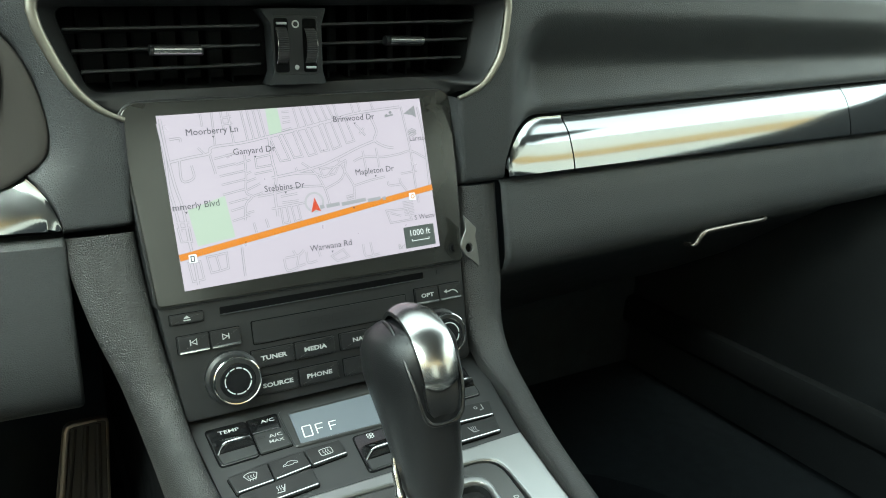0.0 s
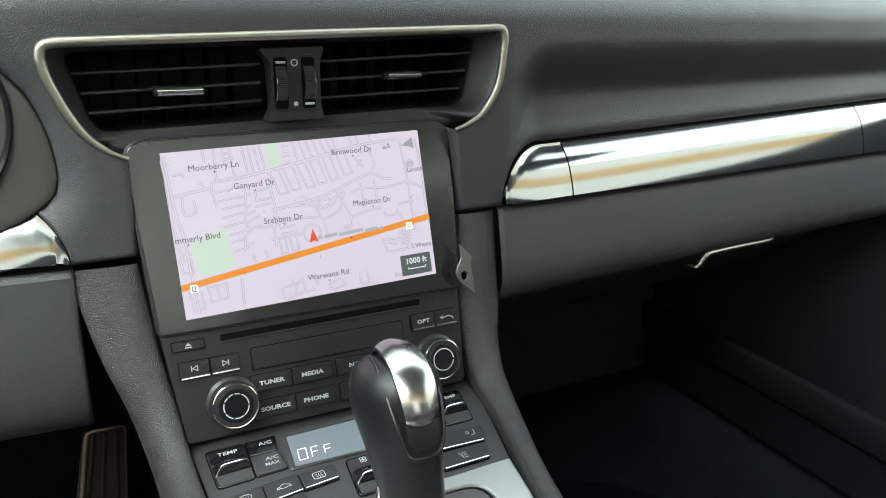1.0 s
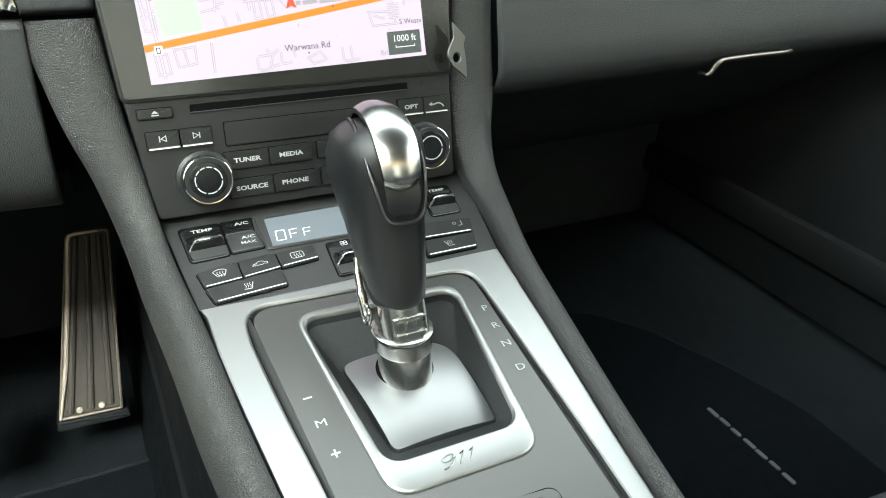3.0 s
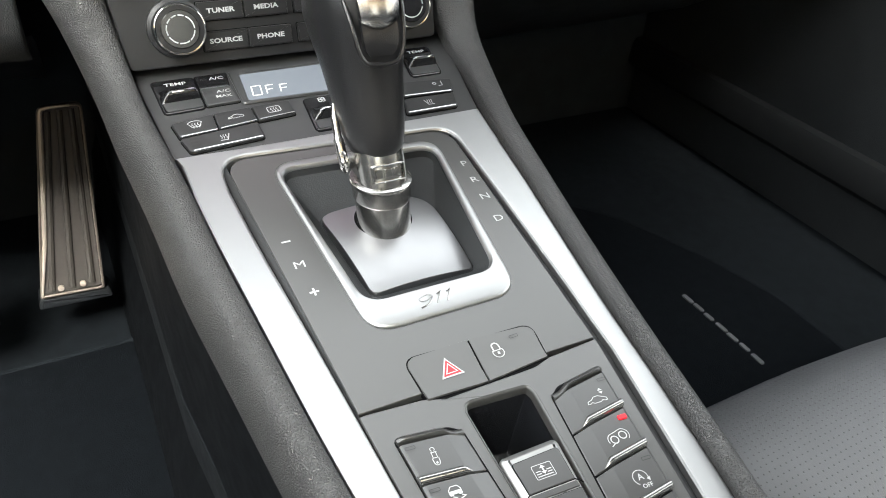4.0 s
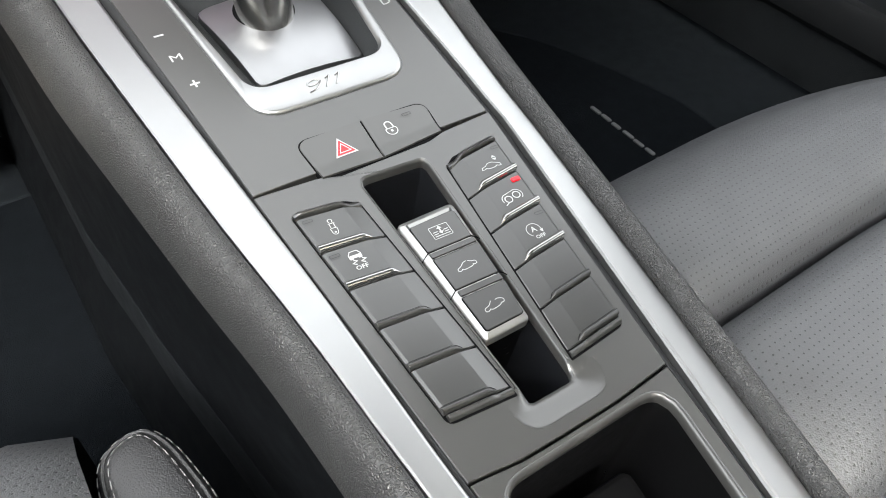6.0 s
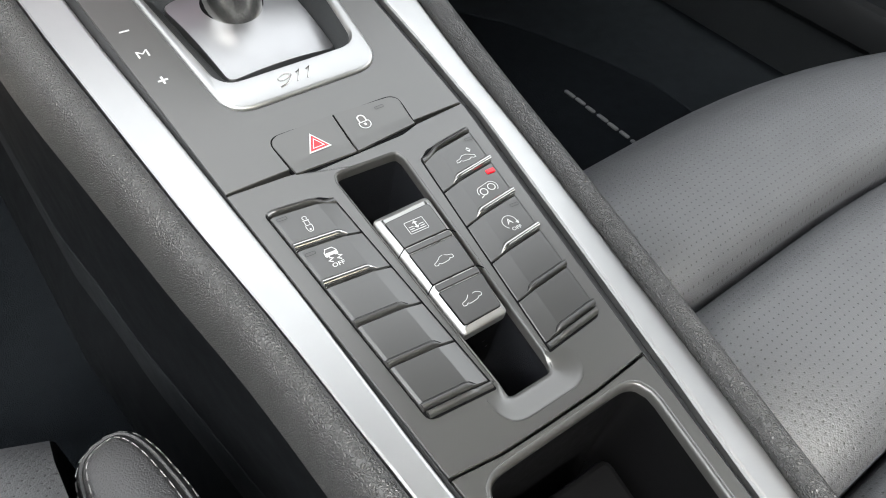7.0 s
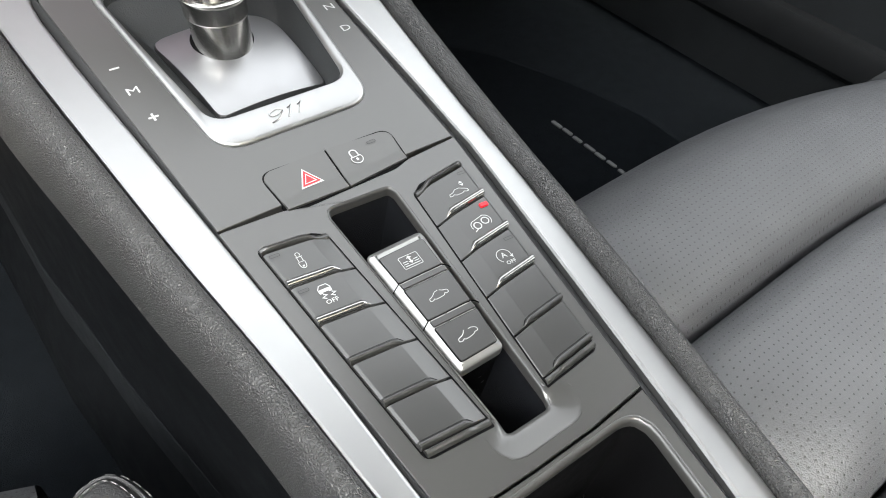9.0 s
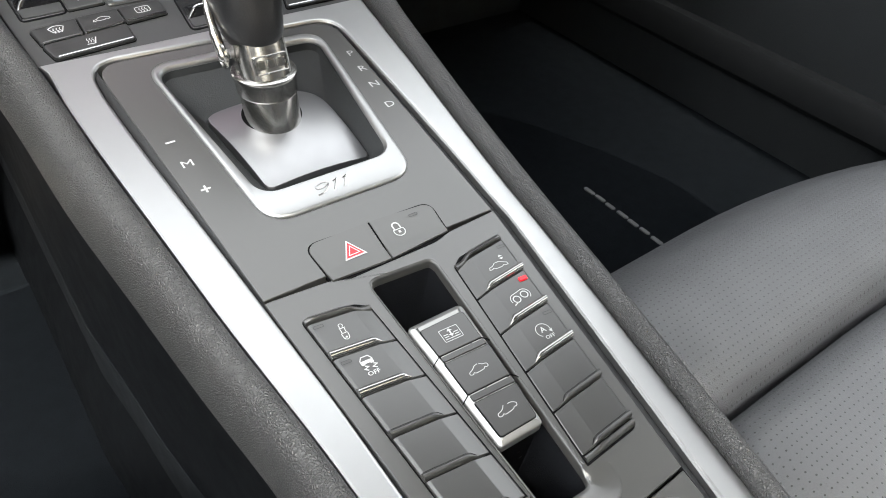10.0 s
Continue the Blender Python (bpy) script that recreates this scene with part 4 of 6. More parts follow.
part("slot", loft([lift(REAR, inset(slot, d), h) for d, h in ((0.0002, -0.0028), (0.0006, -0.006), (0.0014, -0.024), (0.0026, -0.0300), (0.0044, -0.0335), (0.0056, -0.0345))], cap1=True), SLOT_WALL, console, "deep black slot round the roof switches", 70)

core = f2(rounded(SLOT, [0.0040, 0.0032, 0.0022, 0.0022], 6))
rims = inset(flare, -0.0012)
outer_run = spread(rims[17:32], 14) + spread(rims[31:39], 14)[1:] + spread(rims[38:53], 14)[1:]
inner_run = spread(f2([FLARE[2]]) + core[14:18], 14) + spread(core[17:25], 14)[1:] + spread(core[24:28] + f2([FLARE[7]]), 14)[1:]
rows = []
for k in (0.0, 0.05, 0.12, 0.25, 0.45, 0.65, 0.82, 0.93, 1.0):
    rows.append([REAR @ Vector((*a.lerp(b, k), 0.00104 - scoop_drop(b.y) * (k if k > 0.12 else k * k / 0.12) - 0.0006 * max(0.0, (k - 0.9) / 0.1))) for a, b in zip(outer_run, inner_run)])
part("finger_scoop", loft(rows, closed=False), SATIN, sw, "soft satin finger scoop behind the slot", 80)

# roof switch pack: a bright chamfered frame round three keys
PACK = [(-0.0153, -0.2742), (0.0091, -0.2743), (0.0033, -0.3293), (-0.0154, -0.3290)]
pk_o = f2(rounded(PACK, [0.0022, 0.0028, 0.0020, 0.0020], 6))
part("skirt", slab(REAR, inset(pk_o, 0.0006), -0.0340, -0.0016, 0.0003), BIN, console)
pack = part("roof_switch_block", loft([lift(REAR, inset(pk_o, d), h) for d, h in ((0.0004, -0.0020), (0.0, -0.0016), (0.0, 0.0008), (0.0001, 0.0016), (0.0004, 0.0020), (0.0008, 0.0023), (0.0021, 0.0031), (0.0025, 0.0033), (0.0030, 0.0033))], cap0=True, cap1=True), PACK_CHROME, console, "silver framed block of three roof keys", 50)
ROOF_KEYS = [[(-0.0126, -0.2786), (0.0064, -0.2786), (0.0053, -0.2915), (-0.0127, -0.2908)], [(-0.0128, -0.2943), (0.0058, -0.2952), (0.0043, -0.3090), (-0.0131, -0.3082)], [(-0.0132, -0.3120), (0.0041, -0.3130), (0.0018, -0.3266), (-0.0134, -0.3264)]]
for kind, corners in enumerate(ROOF_KEYS):
    q = f2(rounded(corners, [0.0012 if kind == 0 else 0.0005, 0.0014 if kind == 0 else 0.0005, 0.0012 if kind == 2 else 0.0005, 0.0010 if kind == 2 else 0.0005], 4))
    part("key_gap", slab(REAR, inset(q, -0.0003), 0.002, 0.0034, 0.0001), GAP_SHADE, pack)
    key = part("key", slab(REAR, q, 0.002, 0.0037, 0.0002), KEY, pack, "black roof key with a white sign")
    if kind < 2:
        a, b, c4, d = (Vector(p) for p in (corners[3], corners[2], ROOF_KEYS[kind + 1][1], ROOF_KEYS[kind + 1][0]))
        bar = f2(rounded([a.lerp(d, 0.20), b.lerp(c4, 0.20), b.lerp(c4, 0.82), a.lerp(d, 0.82)], 0.0004, 3))
        part("key_bar", slab(REAR, bar, 0.002, 0.0038, 0.0002), KEY, pack, "raised black bar between the keys")
        for e0, e1 in ((Vector((-0.0157, a.y - 0.0012)), a), (Vector((b.x + 0.0036, b.y - 0.0014)), b)):
            ends = f2([e0, e0.lerp(e1, 0.35), e1])
            part("seam", tube([REAR @ Vector((p.x, p.y, h)) for p, h in zip(ends, (0.0010, 0.0022, 0.0034))], 0.00022, 6), GAP_SHADE, pack)
    m = sum((Vector(p) for p in corners), Vector((0, 0))) / 4
    o = f2([m])[0]
    K = REAR @ Matrix.Translation((o.x, o.y, 0.0039)) @ pose(0, 0, 0, 0, 0, -3) @ Matrix.Diagonal((0.86, 0.86, 1.0, 1.0))
    if kind == 0:
        part("mark", stroke(K, box2(-0.0044, -0.0031, 0.0044, 0.0031, 0.0006), 0.00028, 0, True), WHITE_PRINT, key)
        for j in range(3):
            for u0, u1 in ((-0.0036, -0.0014), (0.0014, 0.0036)) if j else ((-0.0036, 0.0036),):
                part("mark", stroke(K, [(u0, -0.0020 + 0.0011 * j), (u1, -0.0020 + 0.0011 * j)], 0.0004, 0), WHITE_PRINT, key)
        part("mark", stroke(K, [(0, -0.0006), (0, 0.0014)], 0.0007, 0.0001), WHITE_PRINT, key)
        for sgn in (-1, 1):
            part("mark", fill(K, [(-0.0013, 0.0006 + sgn * 0.0008), (0.0013, 0.0006 + sgn * 0.0008), (0, 0.0006 + sgn * 0.0021)], 0.00012), WHITE_PRINT, key)
    elif kind == 1:
        body = smooth_line([(-0.0046, -0.0014), (-0.0044, -0.0004), (-0.0030, 0.0002), (-0.0020, 0.0008), (-0.0008, 0.0017), (0.0008, 0.0020)], 3) + smooth_line([(0.0014, 0.0018), (0.0028, 0.0010), (0.0044, 0.0006), (0.0046, -0.0006), (0.0036, -0.0009), (0.0028, -0.0006), (0.0020, -0.0013), (-0.0016, -0.0016), (-0.0026, -0.0011), (-0.0034, -0.0017), (-0.0046, -0.0014)], 3)
        part("mark", stroke(K, body[:16], 0.00028, 0), WHITE_PRINT, key)
        part("mark", stroke(K, body[16:], 0.00028, 0), WHITE_PRINT, key)
    else:
        part("mark", stroke(K, smooth_line([(-0.0006, 0.0022), (-0.0018, 0.0009), (-0.0030, 0.0003), (-0.0046, -0.0002), (-0.0048, -0.0014), (-0.0036, -0.0017), (-0.0026, -0.0011), (-0.0016, -0.0016), (0.0020, -0.0011), (0.0030, -0.0004), (0.0042, -0.0004), (0.0048, 0.0006), (0.0040, 0.0015), (0.0026, 0.0020), (0.0014, 0.0019)], 3), 0.00029, 0), WHITE_PRINT, key)


def key_column(outer, inner, rows):
    """outer, inner: plan edges (x0, y0, x1, y1) of the column; five keys between them."""
    def at(s, t):
        a, b = Vector(outer[:2]).lerp(Vector(outer[2:]), t), Vector(inner[:2]).lerp(Vector(inner[2:]), t)
        return a.lerp(b, s)

    def spot(s, t, h):
        p = f2([at(s, t)])[0]
        return REAR @ Vector((p.x, p.y, h))
    frame_poly = f2(rounded([at(0, -0.038), at(0.82, -0.036), at(1, -0.004), at(1, 1.036), at(0, 1.036)], [0.0028, 0.001, 0.001, 0.0004, 0.0028], 4))
    part("key_gap", slab(REAR, inset(frame_poly, -0.00022), -0.001, 0.00116, 0.0001), GAP_SHADE, sw)
    # raised brow in front of the first key
    rings = []
    for k in range(15):
        s = 0.012 + 0.974 * k / 14
        fall = smoothstep((s - 0.66) / 0.22)
        start = smoothstep(s / 0.07)
        rings.append([spot(s, t + 0.020 * fall + (1 - start) * 0.010 * (t < -0.02), 0.0010 + (h - 0.0010) * (1 - 0.62 * fall) * (0.55 + 0.45 * start)) for t, h in ((-0.034, 0.0002), (-0.0335, 0.0016), (-0.029, 0.0030), (-0.020, 0.0040), (-0.008, 0.0042), (-0.003, 0.0038), (0.000, 0.0026), (0.002, 0.0004))])
    part("ridge", loft(rings, closed=False, cap0=True, cap1=True), KEY, sw, "", 50)
    keys = []
    for k in range(5):
        t0, t1 = k / 5 + (0.0085 if k == 0 else 0.0035), (k + 1) / 5 - 0.0015
        rings = []
        for t, dh in ((t0, -0.0006), (t0 + 0.003, 0.0), ((t0 + t1) / 2, 0.0001), (t1 - 0.004, 0.0), (t1, -0.0006)):
            rings.append([spot(s, t, h + dh) for s, h in ((0.008, -0.001), (0.008, 0.0020), (0.014, 0.0024), (0.045, 0.0029), (0.055, 0.0030), (0.695, 0.0031), (0.715, 0.0030), (0.735, 0.0028), (0.972, 0.0014), (0.986, 0.0011), (0.990, -0.001))])
        key = part("key", loft(rings, closed=False, cap0=True, cap1=True), KEY, sw, "black key with a white sign" if k < rows else "blank black key", 14)
        keys.append(key)
        proud = 1.0 if k < rows else 0.72
        rings = []
        for j in range(17):
            s = 0.010 + 0.82 * j / 16
            tip = smoothstep((s - 0.68) / 0.14)
            w, drop = 0.034 * proud * (1 - 0.88 * tip), 0.0012 * tip
            rings.append([spot(s, t1 - 0.0015 - w * a, 0.0030 + (h * proud * (1 - 0.75 * tip)) - drop) for a, h in ((1.0, -0.0008), (0.97, 0.0004), (0.80, 0.0011), (0.55, 0.0014), (0.28, 0.0012), (0.06, 0.0004), (0.0, -0.0012))])
        part("key_bar", loft(rings, closed=False, cap0=True, cap1=True), BAR_CHROME if k < rows else KEY, key, "chrome bar" if k < rows else "", 60)
        if k >= rows:
            part("seam", tube([spot(s, t1 - 0.0015 - 0.0252 + 0.02 * smoothstep((s - 0.70) / 0.1), 0.00305 - 0.0006 * smoothstep((s - 0.70) / 0.1)) for s in span(0.05, 0.79, 12)], 0.00013, 5), GAP_SHADE, key)
    rings = [[spot(s, t, 0.0010 + (h - 0.0010) * (1 - 0.5 * smoothstep((s - 0.66) / 0.12))) for t, h in ((1.003, 0.0004), (1.004, 0.0026), (1.008, 0.0033), (1.020, 0.0032), (1.027, 0.0024), (1.031, 0.0004))] for s in span(0.03, 0.985, 16)]
    part("ridge", loft(rings, closed=False, cap0=True, cap1=True), KEY, sw, "", 50)
    return keys


KL = key_column((-0.0458, -0.2555, -0.0421, -0.3430), (-0.0209, -0.2588, -0.0179, -0.3457), 2)
KR = key_column((0.0443, -0.2555, 0.0314, -0.3436), (0.0182, -0.2585, 0.0064, -0.3452), 3)


def key_plane(x, y):
    p = f2([(x, y)])[0]
    return REAR @ Matrix.Translation((p.x, p.y, 0.0034)) @ pose(0, 0, 0, 0, 0, -5)


K = key_plane(-0.0358, -0.2645)                     # damper sign
part("mark", stroke(K, [(-0.0008, -0.0012), (0.0008, -0.0012), (0.0008, 0.0010), (-0.0008, 0.0010)], 0.00025, 0, True), WHITE_PRINT, KL[0])
part("mark", stroke(K, arc(0, 0.0022, 0.0008, -60, 240, 8), 0.00025, 0), WHITE_PRINT, KL[0])
part("mark", stroke(K, [(-0.0012, 0.0010), (0.0012, 0.0010)], 0.00025, 0.0001), WHITE_PRINT, KL[0])
part("mark", stroke(K, [(-0.0012, -0.0012), (-0.0011, -0.0028)] + arc(0, -0.0031, 0.0010, 180, 360, 8) + [(0.0011, -0.0028), (0.0012, -0.0012)], 0.00025, 0), WHITE_PRINT, KL[0])
part("mark", disc(K, 0, -0.0031, 0.0004, -0.0002, 0.0001, 0.0001, 8), WHITE_PRINT, KL[0])
K = key_plane(-0.0356, -0.2812)                     # stability control off
part("mark", stroke(K, [(-0.0022, 0.0008), (-0.0022, 0.0022), (-0.0013, 0.0036), (0.0013, 0.0036), (0.0022, 0.0022), (0.0022, 0.0008)], 0.00029, 0, True), WHITE_PRINT, KL[1])
part("mark", fill(K, [(-0.0020, 0.0009), (0.0020, 0.0009), (0.0020, 0.0019), (-0.0020, 0.0019)], 0.0001), WHITE_PRINT, KL[1])
for x in (-0.0016, 0.0016):
    part("mark", fill(K, [(x - 0.0006, 0.0002), (x + 0.0006, 0.0002), (x + 0.0006, 0.0008), (x - 0.0006, 0.0008)], 0.0001), WHITE_PRINT, KL[1])
    part("mark", stroke(K, [(x + 0.0002, -0.0001), (x + 0.0014, -0.0007), (x - 0.0004, -0.0013), (x + 0.0008, -0.0021)], 0.00042, 0), WHITE_PRINT, KL[1])
lettering(K, 0.0004, -0.0036, 0, "OFF", 0.0024, WHITE_PRINT, KL[1], 0, 1.1, 0.00003)
K = key_plane(0.0328, -0.2668)                      # spoiler sign
CAR = [(-0.0044, -0.0013), (-0.0040, -0.0003), (-0.0022, 0.0002), (-0.0008, 0.0013), (0.0012, 0.0014), (0.0032, 0.0004), (0.0043, -0.0002), (0.0043, -0.0012), (0.0034, -0.0013), (0.0024, -0.0008), (0.0014, -0.0014), (-0.0014, -0.0015), (-0.0024, -0.0009), (-0.0034, -0.0014)]
part("mark", stroke(K, CAR, 0.00028, 0, True), WHITE_PRINT, KR[0])
part("mark", fill(K, [(0.0024, 0.0034), (0.0044, 0.0034), (0.0034, 0.0045)], 0), WHITE_PRINT, KR[0])
part("mark", fill(K, [(0.0024, 0.0029), (0.0044, 0.0029), (0.0034, 0.0018)], 0), WHITE_PRINT, KR[0])
K = key_plane(0.0303, -0.2838)                      # exhaust sign
for x, y in ((-0.0018, -0.0006), (0.0022, 0.0004)):
    part("mark", stroke(K, arc(x, y, 0.0015, 0, 345, 14), 0.00044, 0, True), WHITE_PRINT, KR[1])
part("mark", stroke(K, arc(-0.0018, -0.0006, 0.0026, 200, 90, 8) + arc(0.0022, 0.0004, 0.0026, 90, -50, 8), 0.0003, 0), WHITE_PRINT, KR[1])
part("mark", stroke(K, [(-0.0026, -0.0022), (-0.0042, -0.0030)], 0.0004, 0), WHITE_PRINT, KR[1])
K = key_plane(0.0276, -0.3010)                      # start-stop sign
part("mark", stroke(K, arc(0, 0.0006, 0.0029, -20, 235, 18), 0.00029, 0), WHITE_PRINT, KR[2])
part("mark", fill(K, [(0.0020, -0.0003), (0.0036, 0.0002), (0.0030, -0.0014)], 0), WHITE_PRINT, KR[2])
lettering(K, 0, 0.0008, 0, "A", 0.0034, WHITE_PRINT, KR[2], 0, 1.0, 0.00004)
lettering(K, 0.0010, -0.0028, 0, "OFF", 0.0022, WHITE_PRINT, KR[2], 0, 1.1, 0.00003)
for (x, y), owner, m in (((-0.0425, -0.2590), KL[0], 0), ((-0.0416, -0.2766), KL[1], 0), ((0.0403, -0.2595), KR[0], 0), ((0.0373, -0.2771), KR[1], 1), ((0.0346, -0.2948), KR[2], 0)):
    K = key_plane(x, y)
    if m:
        part("lamp", slab(K, box2(-0.0018, -0.0009, 0.0018, 0.0009, 0.0003), -0.001, 0.0003, 0.0001), LED_RED, owner, "lit red lamp")
    else:
        part("lamp", stroke(K, box2(-0.0018, -0.0006, 0.0018, 0.0006, 0.0003), 0.00020, 0, True), GREY_PRINT, owner)

# ---- open storage bin behind the switches ----
BIN_O = [(-0.0472, -0.3642), (-0.0296, -0.3667), (-0.0139, -0.3673), (0.0092, -0.3676), (0.0330, -0.3664), (0.0085, -0.5550), (-0.0385, -0.5550)]
BIN_I = [(-0.0412, -0.3700), (0.0258, -0.3712), (0.0035, -0.5300), (-0.0330, -0.5300)]
bo, bi = edgewise(f2(rounded(BIN_O, 0.0005, 3)), [1, 17, 21, 25], 40), edgewise(f2(rounded(BIN_I, [0.010, 0.010, 0.009, 0.009], 8)), [4, 13, 22, 31], 40)
part("bin_plate", hoop(REAR, bo, inset(bi, -0.0018), -0.004, 0.0010, 0.0003), SATIN, console, "satin frame of the open bin")
part("bin_lip", loft([lift(REAR, inset(bi, d), h) for d, h in ((-0.0022, 0.0006), (-0.0018, 0.0011), (-0.0010, 0.0009), (-0.0004, 0.0003), (0.0, -0.0006), (0.0002, -0.0030))]), SATIN, console, "rounded lip of the bin", 70)
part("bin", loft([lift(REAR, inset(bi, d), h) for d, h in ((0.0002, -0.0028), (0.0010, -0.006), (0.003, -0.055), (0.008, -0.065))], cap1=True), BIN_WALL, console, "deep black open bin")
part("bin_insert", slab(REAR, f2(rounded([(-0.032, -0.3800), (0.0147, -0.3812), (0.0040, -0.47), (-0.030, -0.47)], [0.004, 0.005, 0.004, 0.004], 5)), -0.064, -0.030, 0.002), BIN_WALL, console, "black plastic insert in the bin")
for side, table, plan in ((-1, TRIM_LI, [(-0.09, -0.0612), (-0.238, -0.0530), (-0.364, -0.0475), (-0.56, -0.0380)]), (1, TRIM_RI, [(-0.09, 0.0560), (-0.238, 0.0525), (-0.365, 0.0335), (-0.56, 0.0080)])):
    rows = [[Vector((lerp(plan, y) - side * 0.001, y, zc(y) - 0.0050)), Vector((lerp(plan, y) + side * 0.0002, y, zc(y) + 0.0002)), Vector((0.45 * lerp(plan, y) + 0.55 * lerp(table, y), y, zc(y) - 0.0006)), Vector((lerp(table, y) + side * 0.0012, y, zc(y) - 0.0036))] for y in span(-0.092, END, 24)]
    part("plate_edge", loft(rows, closed=False), BLACK, console, "dark bevel between plate and trim")
lid = [(-0.06, -0.565), (0.045, -0.565), (0.045, -0.90), (-0.06, -0.90)]
part("armrest_lid", slab(plane_at((0, 0, 0.30), (0, 1, 0)), rounded(lid, 0.02, 5), -0.27, 0.03, 0.012), LEATHER, console, "leather armrest lid")


# ---- gear selector ----
sel = thing("gear_selector", (0, -0.14, 0.33), "black leather gear selector with a silver cap on a chrome stem", "gear lever")


def round_section(z, y, a, b, n=28, p=2.3, tilt=0.0):
    out = []
    for k in range(n):
        w = 2 * math.pi * k / n
        c, s = math.cos(w), math.sin(w)
        out.append(Vector((0.0005 + a * math.copysign(abs(c) ** (2 / p), c), y + b * math.copysign(abs(s) ** (2 / p), s), z + tilt * b * math.copysign(abs(s) ** (2 / p), s))))
    return out


part("stem", loft([round_section(z, y, 0.0128, 0.0128, 32, 2) for z, y in ((0.325, -0.1435), (0.345, -0.1392), (0.362, -0.1343))], cap0=True, cap1=True), STEM_METAL, sel, "satin metal stem")
part("collar", loft([round_section(z, y, r, r, 36, 2) for z, y, r in ((0.3560, -0.1362, 0.0118), (0.3562, -0.1361, 0.0132), (0.3570, -0.1359, 0.0137), (0.3625, -0.1344, 0.0139), (0.3635, -0.1341, 0.0146), (0.3650, -0.1336, 0.0147), (0.3656, -0.1334, 0.0140), (0.3657, -0.1334, 0.0100))], cap0=True, cap1=True), STEM_METAL, sel, "satin metal collar")
part("stem_sleeve", loft([round_section(z, y, a, a, 32, 2.6) for z, y, a in ((0.3630, -0.1344, 0.0119), (0.3740, -0.1300, 0.0118), (0.3840, -0.1258, 0.0114))], cap0=True, cap1=True), STEM_METAL, sel, "squared satin sleeve with a raised badge")
BADGE = plane_at((0.0005, -0.1429, 0.3722), (0, 0.40, 1))
badge = part("badge", hoop(BADGE, box2(-0.0078, -0.0040, 0.0078, 0.0040, 0.0006), box2(-0.0072, -0.0034, 0.0072, 0.0034, 0.0004), -0.003, 0.0006, 0.0002), DULL_CHROME, sel, "raised chrome badge frame")
for u in (-0.0046, 0.0, 0.0046):
    part("badge_bar", slab(BADGE, box2(u - 0.0016, -0.0020, u + 0.0016, 0.0020, 0.0004), -0.003, 0.0004, 0.0002), DULL_CHROME, badge)
GRIP = [(0.3750, -0.1284, 0.0070, 0.0078), (0.3756, -0.1281, 0.0096, 0.0104), (0.3774, -0.1272, 0.0118, 0.0126), (0.3806, -0.1257, 0.0133, 0.0141), (0.3850, -0.1237, 0.0143, 0.0151), (0.3905, -0.1211, 0.0152, 0.0160), (0.3995, -0.1162, 0.0164, 0.0178), (0.4105, -0.1102, 0.0178, 0.0206),
        (0.4210, -0.1045, 0.0197, 0.0244), (0.4305, -0.1002, 0.0211, 0.0278), (0.4395, -0.0982, 0.0210, 0.0280), (0.4475, -0.0982, 0.0192, 0.0254), (0.4522, -0.0996, 0.0156, 0.0204), (0.4556, -0.1022, 0.0096, 0.0126), (0.4566, -0.1028, 0.0040, 0.0050)]
grip = part("grip", loft([round_section(z, y, a, b, 32, 2.2, -0.16) for z, y, a, b in GRIP], cap0=True, cap1=True), GRIP_LEATHER, sel, "black leather grip", 70)


def cap_strip(path, widths, bulge, thick):
    """A curved band along a line of the middle plane: path in (y, z)."""
    rings = []
    pts = smooth_line([(p[0], p[1]) for p in path], 5)
    ws = smooth_line([(w, 0) for w in widths], 5)
    for i, p in enumerate(pts):
        d = (pts[min(i + 1, len(pts) - 1)] - pts[max(i - 1, 0)]).normalized()
        w = ws[i][0]
        up = Vector((0, -d[1], d[0]))
        ring = [Vector((0.0005 + w * s, p[0], p[1])) + up * (0.0005 + bulge * (1 - s * s)) for s in (-1, -0.85, -0.6, -0.3, 0, 0.3, 0.6, 0.85, 1)]
        ring += [Vector((0.0005 + w * s, p[0], p[1])) - up * thick for s in (1, 0, -1)]
        rings.append(ring)
    return loft(rings, cap0=True, cap1=True)


CAP = [(-0.1254, 0.4352), (-0.1280, 0.4360), (-0.1294, 0.4386), (-0.1283, 0.4425), (-0.1256, 0.4475), (-0.1210, 0.4530), (-0.1140, 0.4578), (-0.1035, 0.4602), (-0.0925, 0.4584), (-0.0835, 0.4516)]
part("cap", cap_strip(CAP, [0.0066, 0.0076, 0.0083, 0.0088, 0.0092, 0.0095, 0.0094, 0.0091, 0.0082, 0.0066], 0.0028, 0.0015), CAP_METAL, grip, "satin silver cap")
INS = [(-0.1322, 0.4232), (-0.1323, 0.4262), (-0.1315, 0.4300), (-0.1300, 0.4340), (-0.1278, 0.4380)]
part("insert", cap_strip(INS, [0.0050, 0.0070, 0.0078, 0.0080, 0.0080], -0.0006, 0.002), GRIP_LEATHER, grip, "smooth black insert under the cap")
loop = []
for s in (-1, 1):
    side = [(0.0108 * s, -0.0940, 0.4545), (0.0120 * s, -0.1030, 0.4555), (0.0128 * s, -0.1135, 0.4508), (0.0126 * s, -0.1220, 0.4425), (0.0116 * s, -0.1278, 0.4350), (0.0104 * s, -0.1312, 0.4275), (0.0086 * s, -0.1330, 0.4228), (0.0048 * s, -0.1340, 0.4204)]
    loop += side if s < 0 else side[::-1]
part("piping", tube([p + Vector((0.0005, 0, 0)) for p in smooth_line(loop, 5)], 0.0010, 8), GRIP_LEATHER, grip, "raised leather piping")
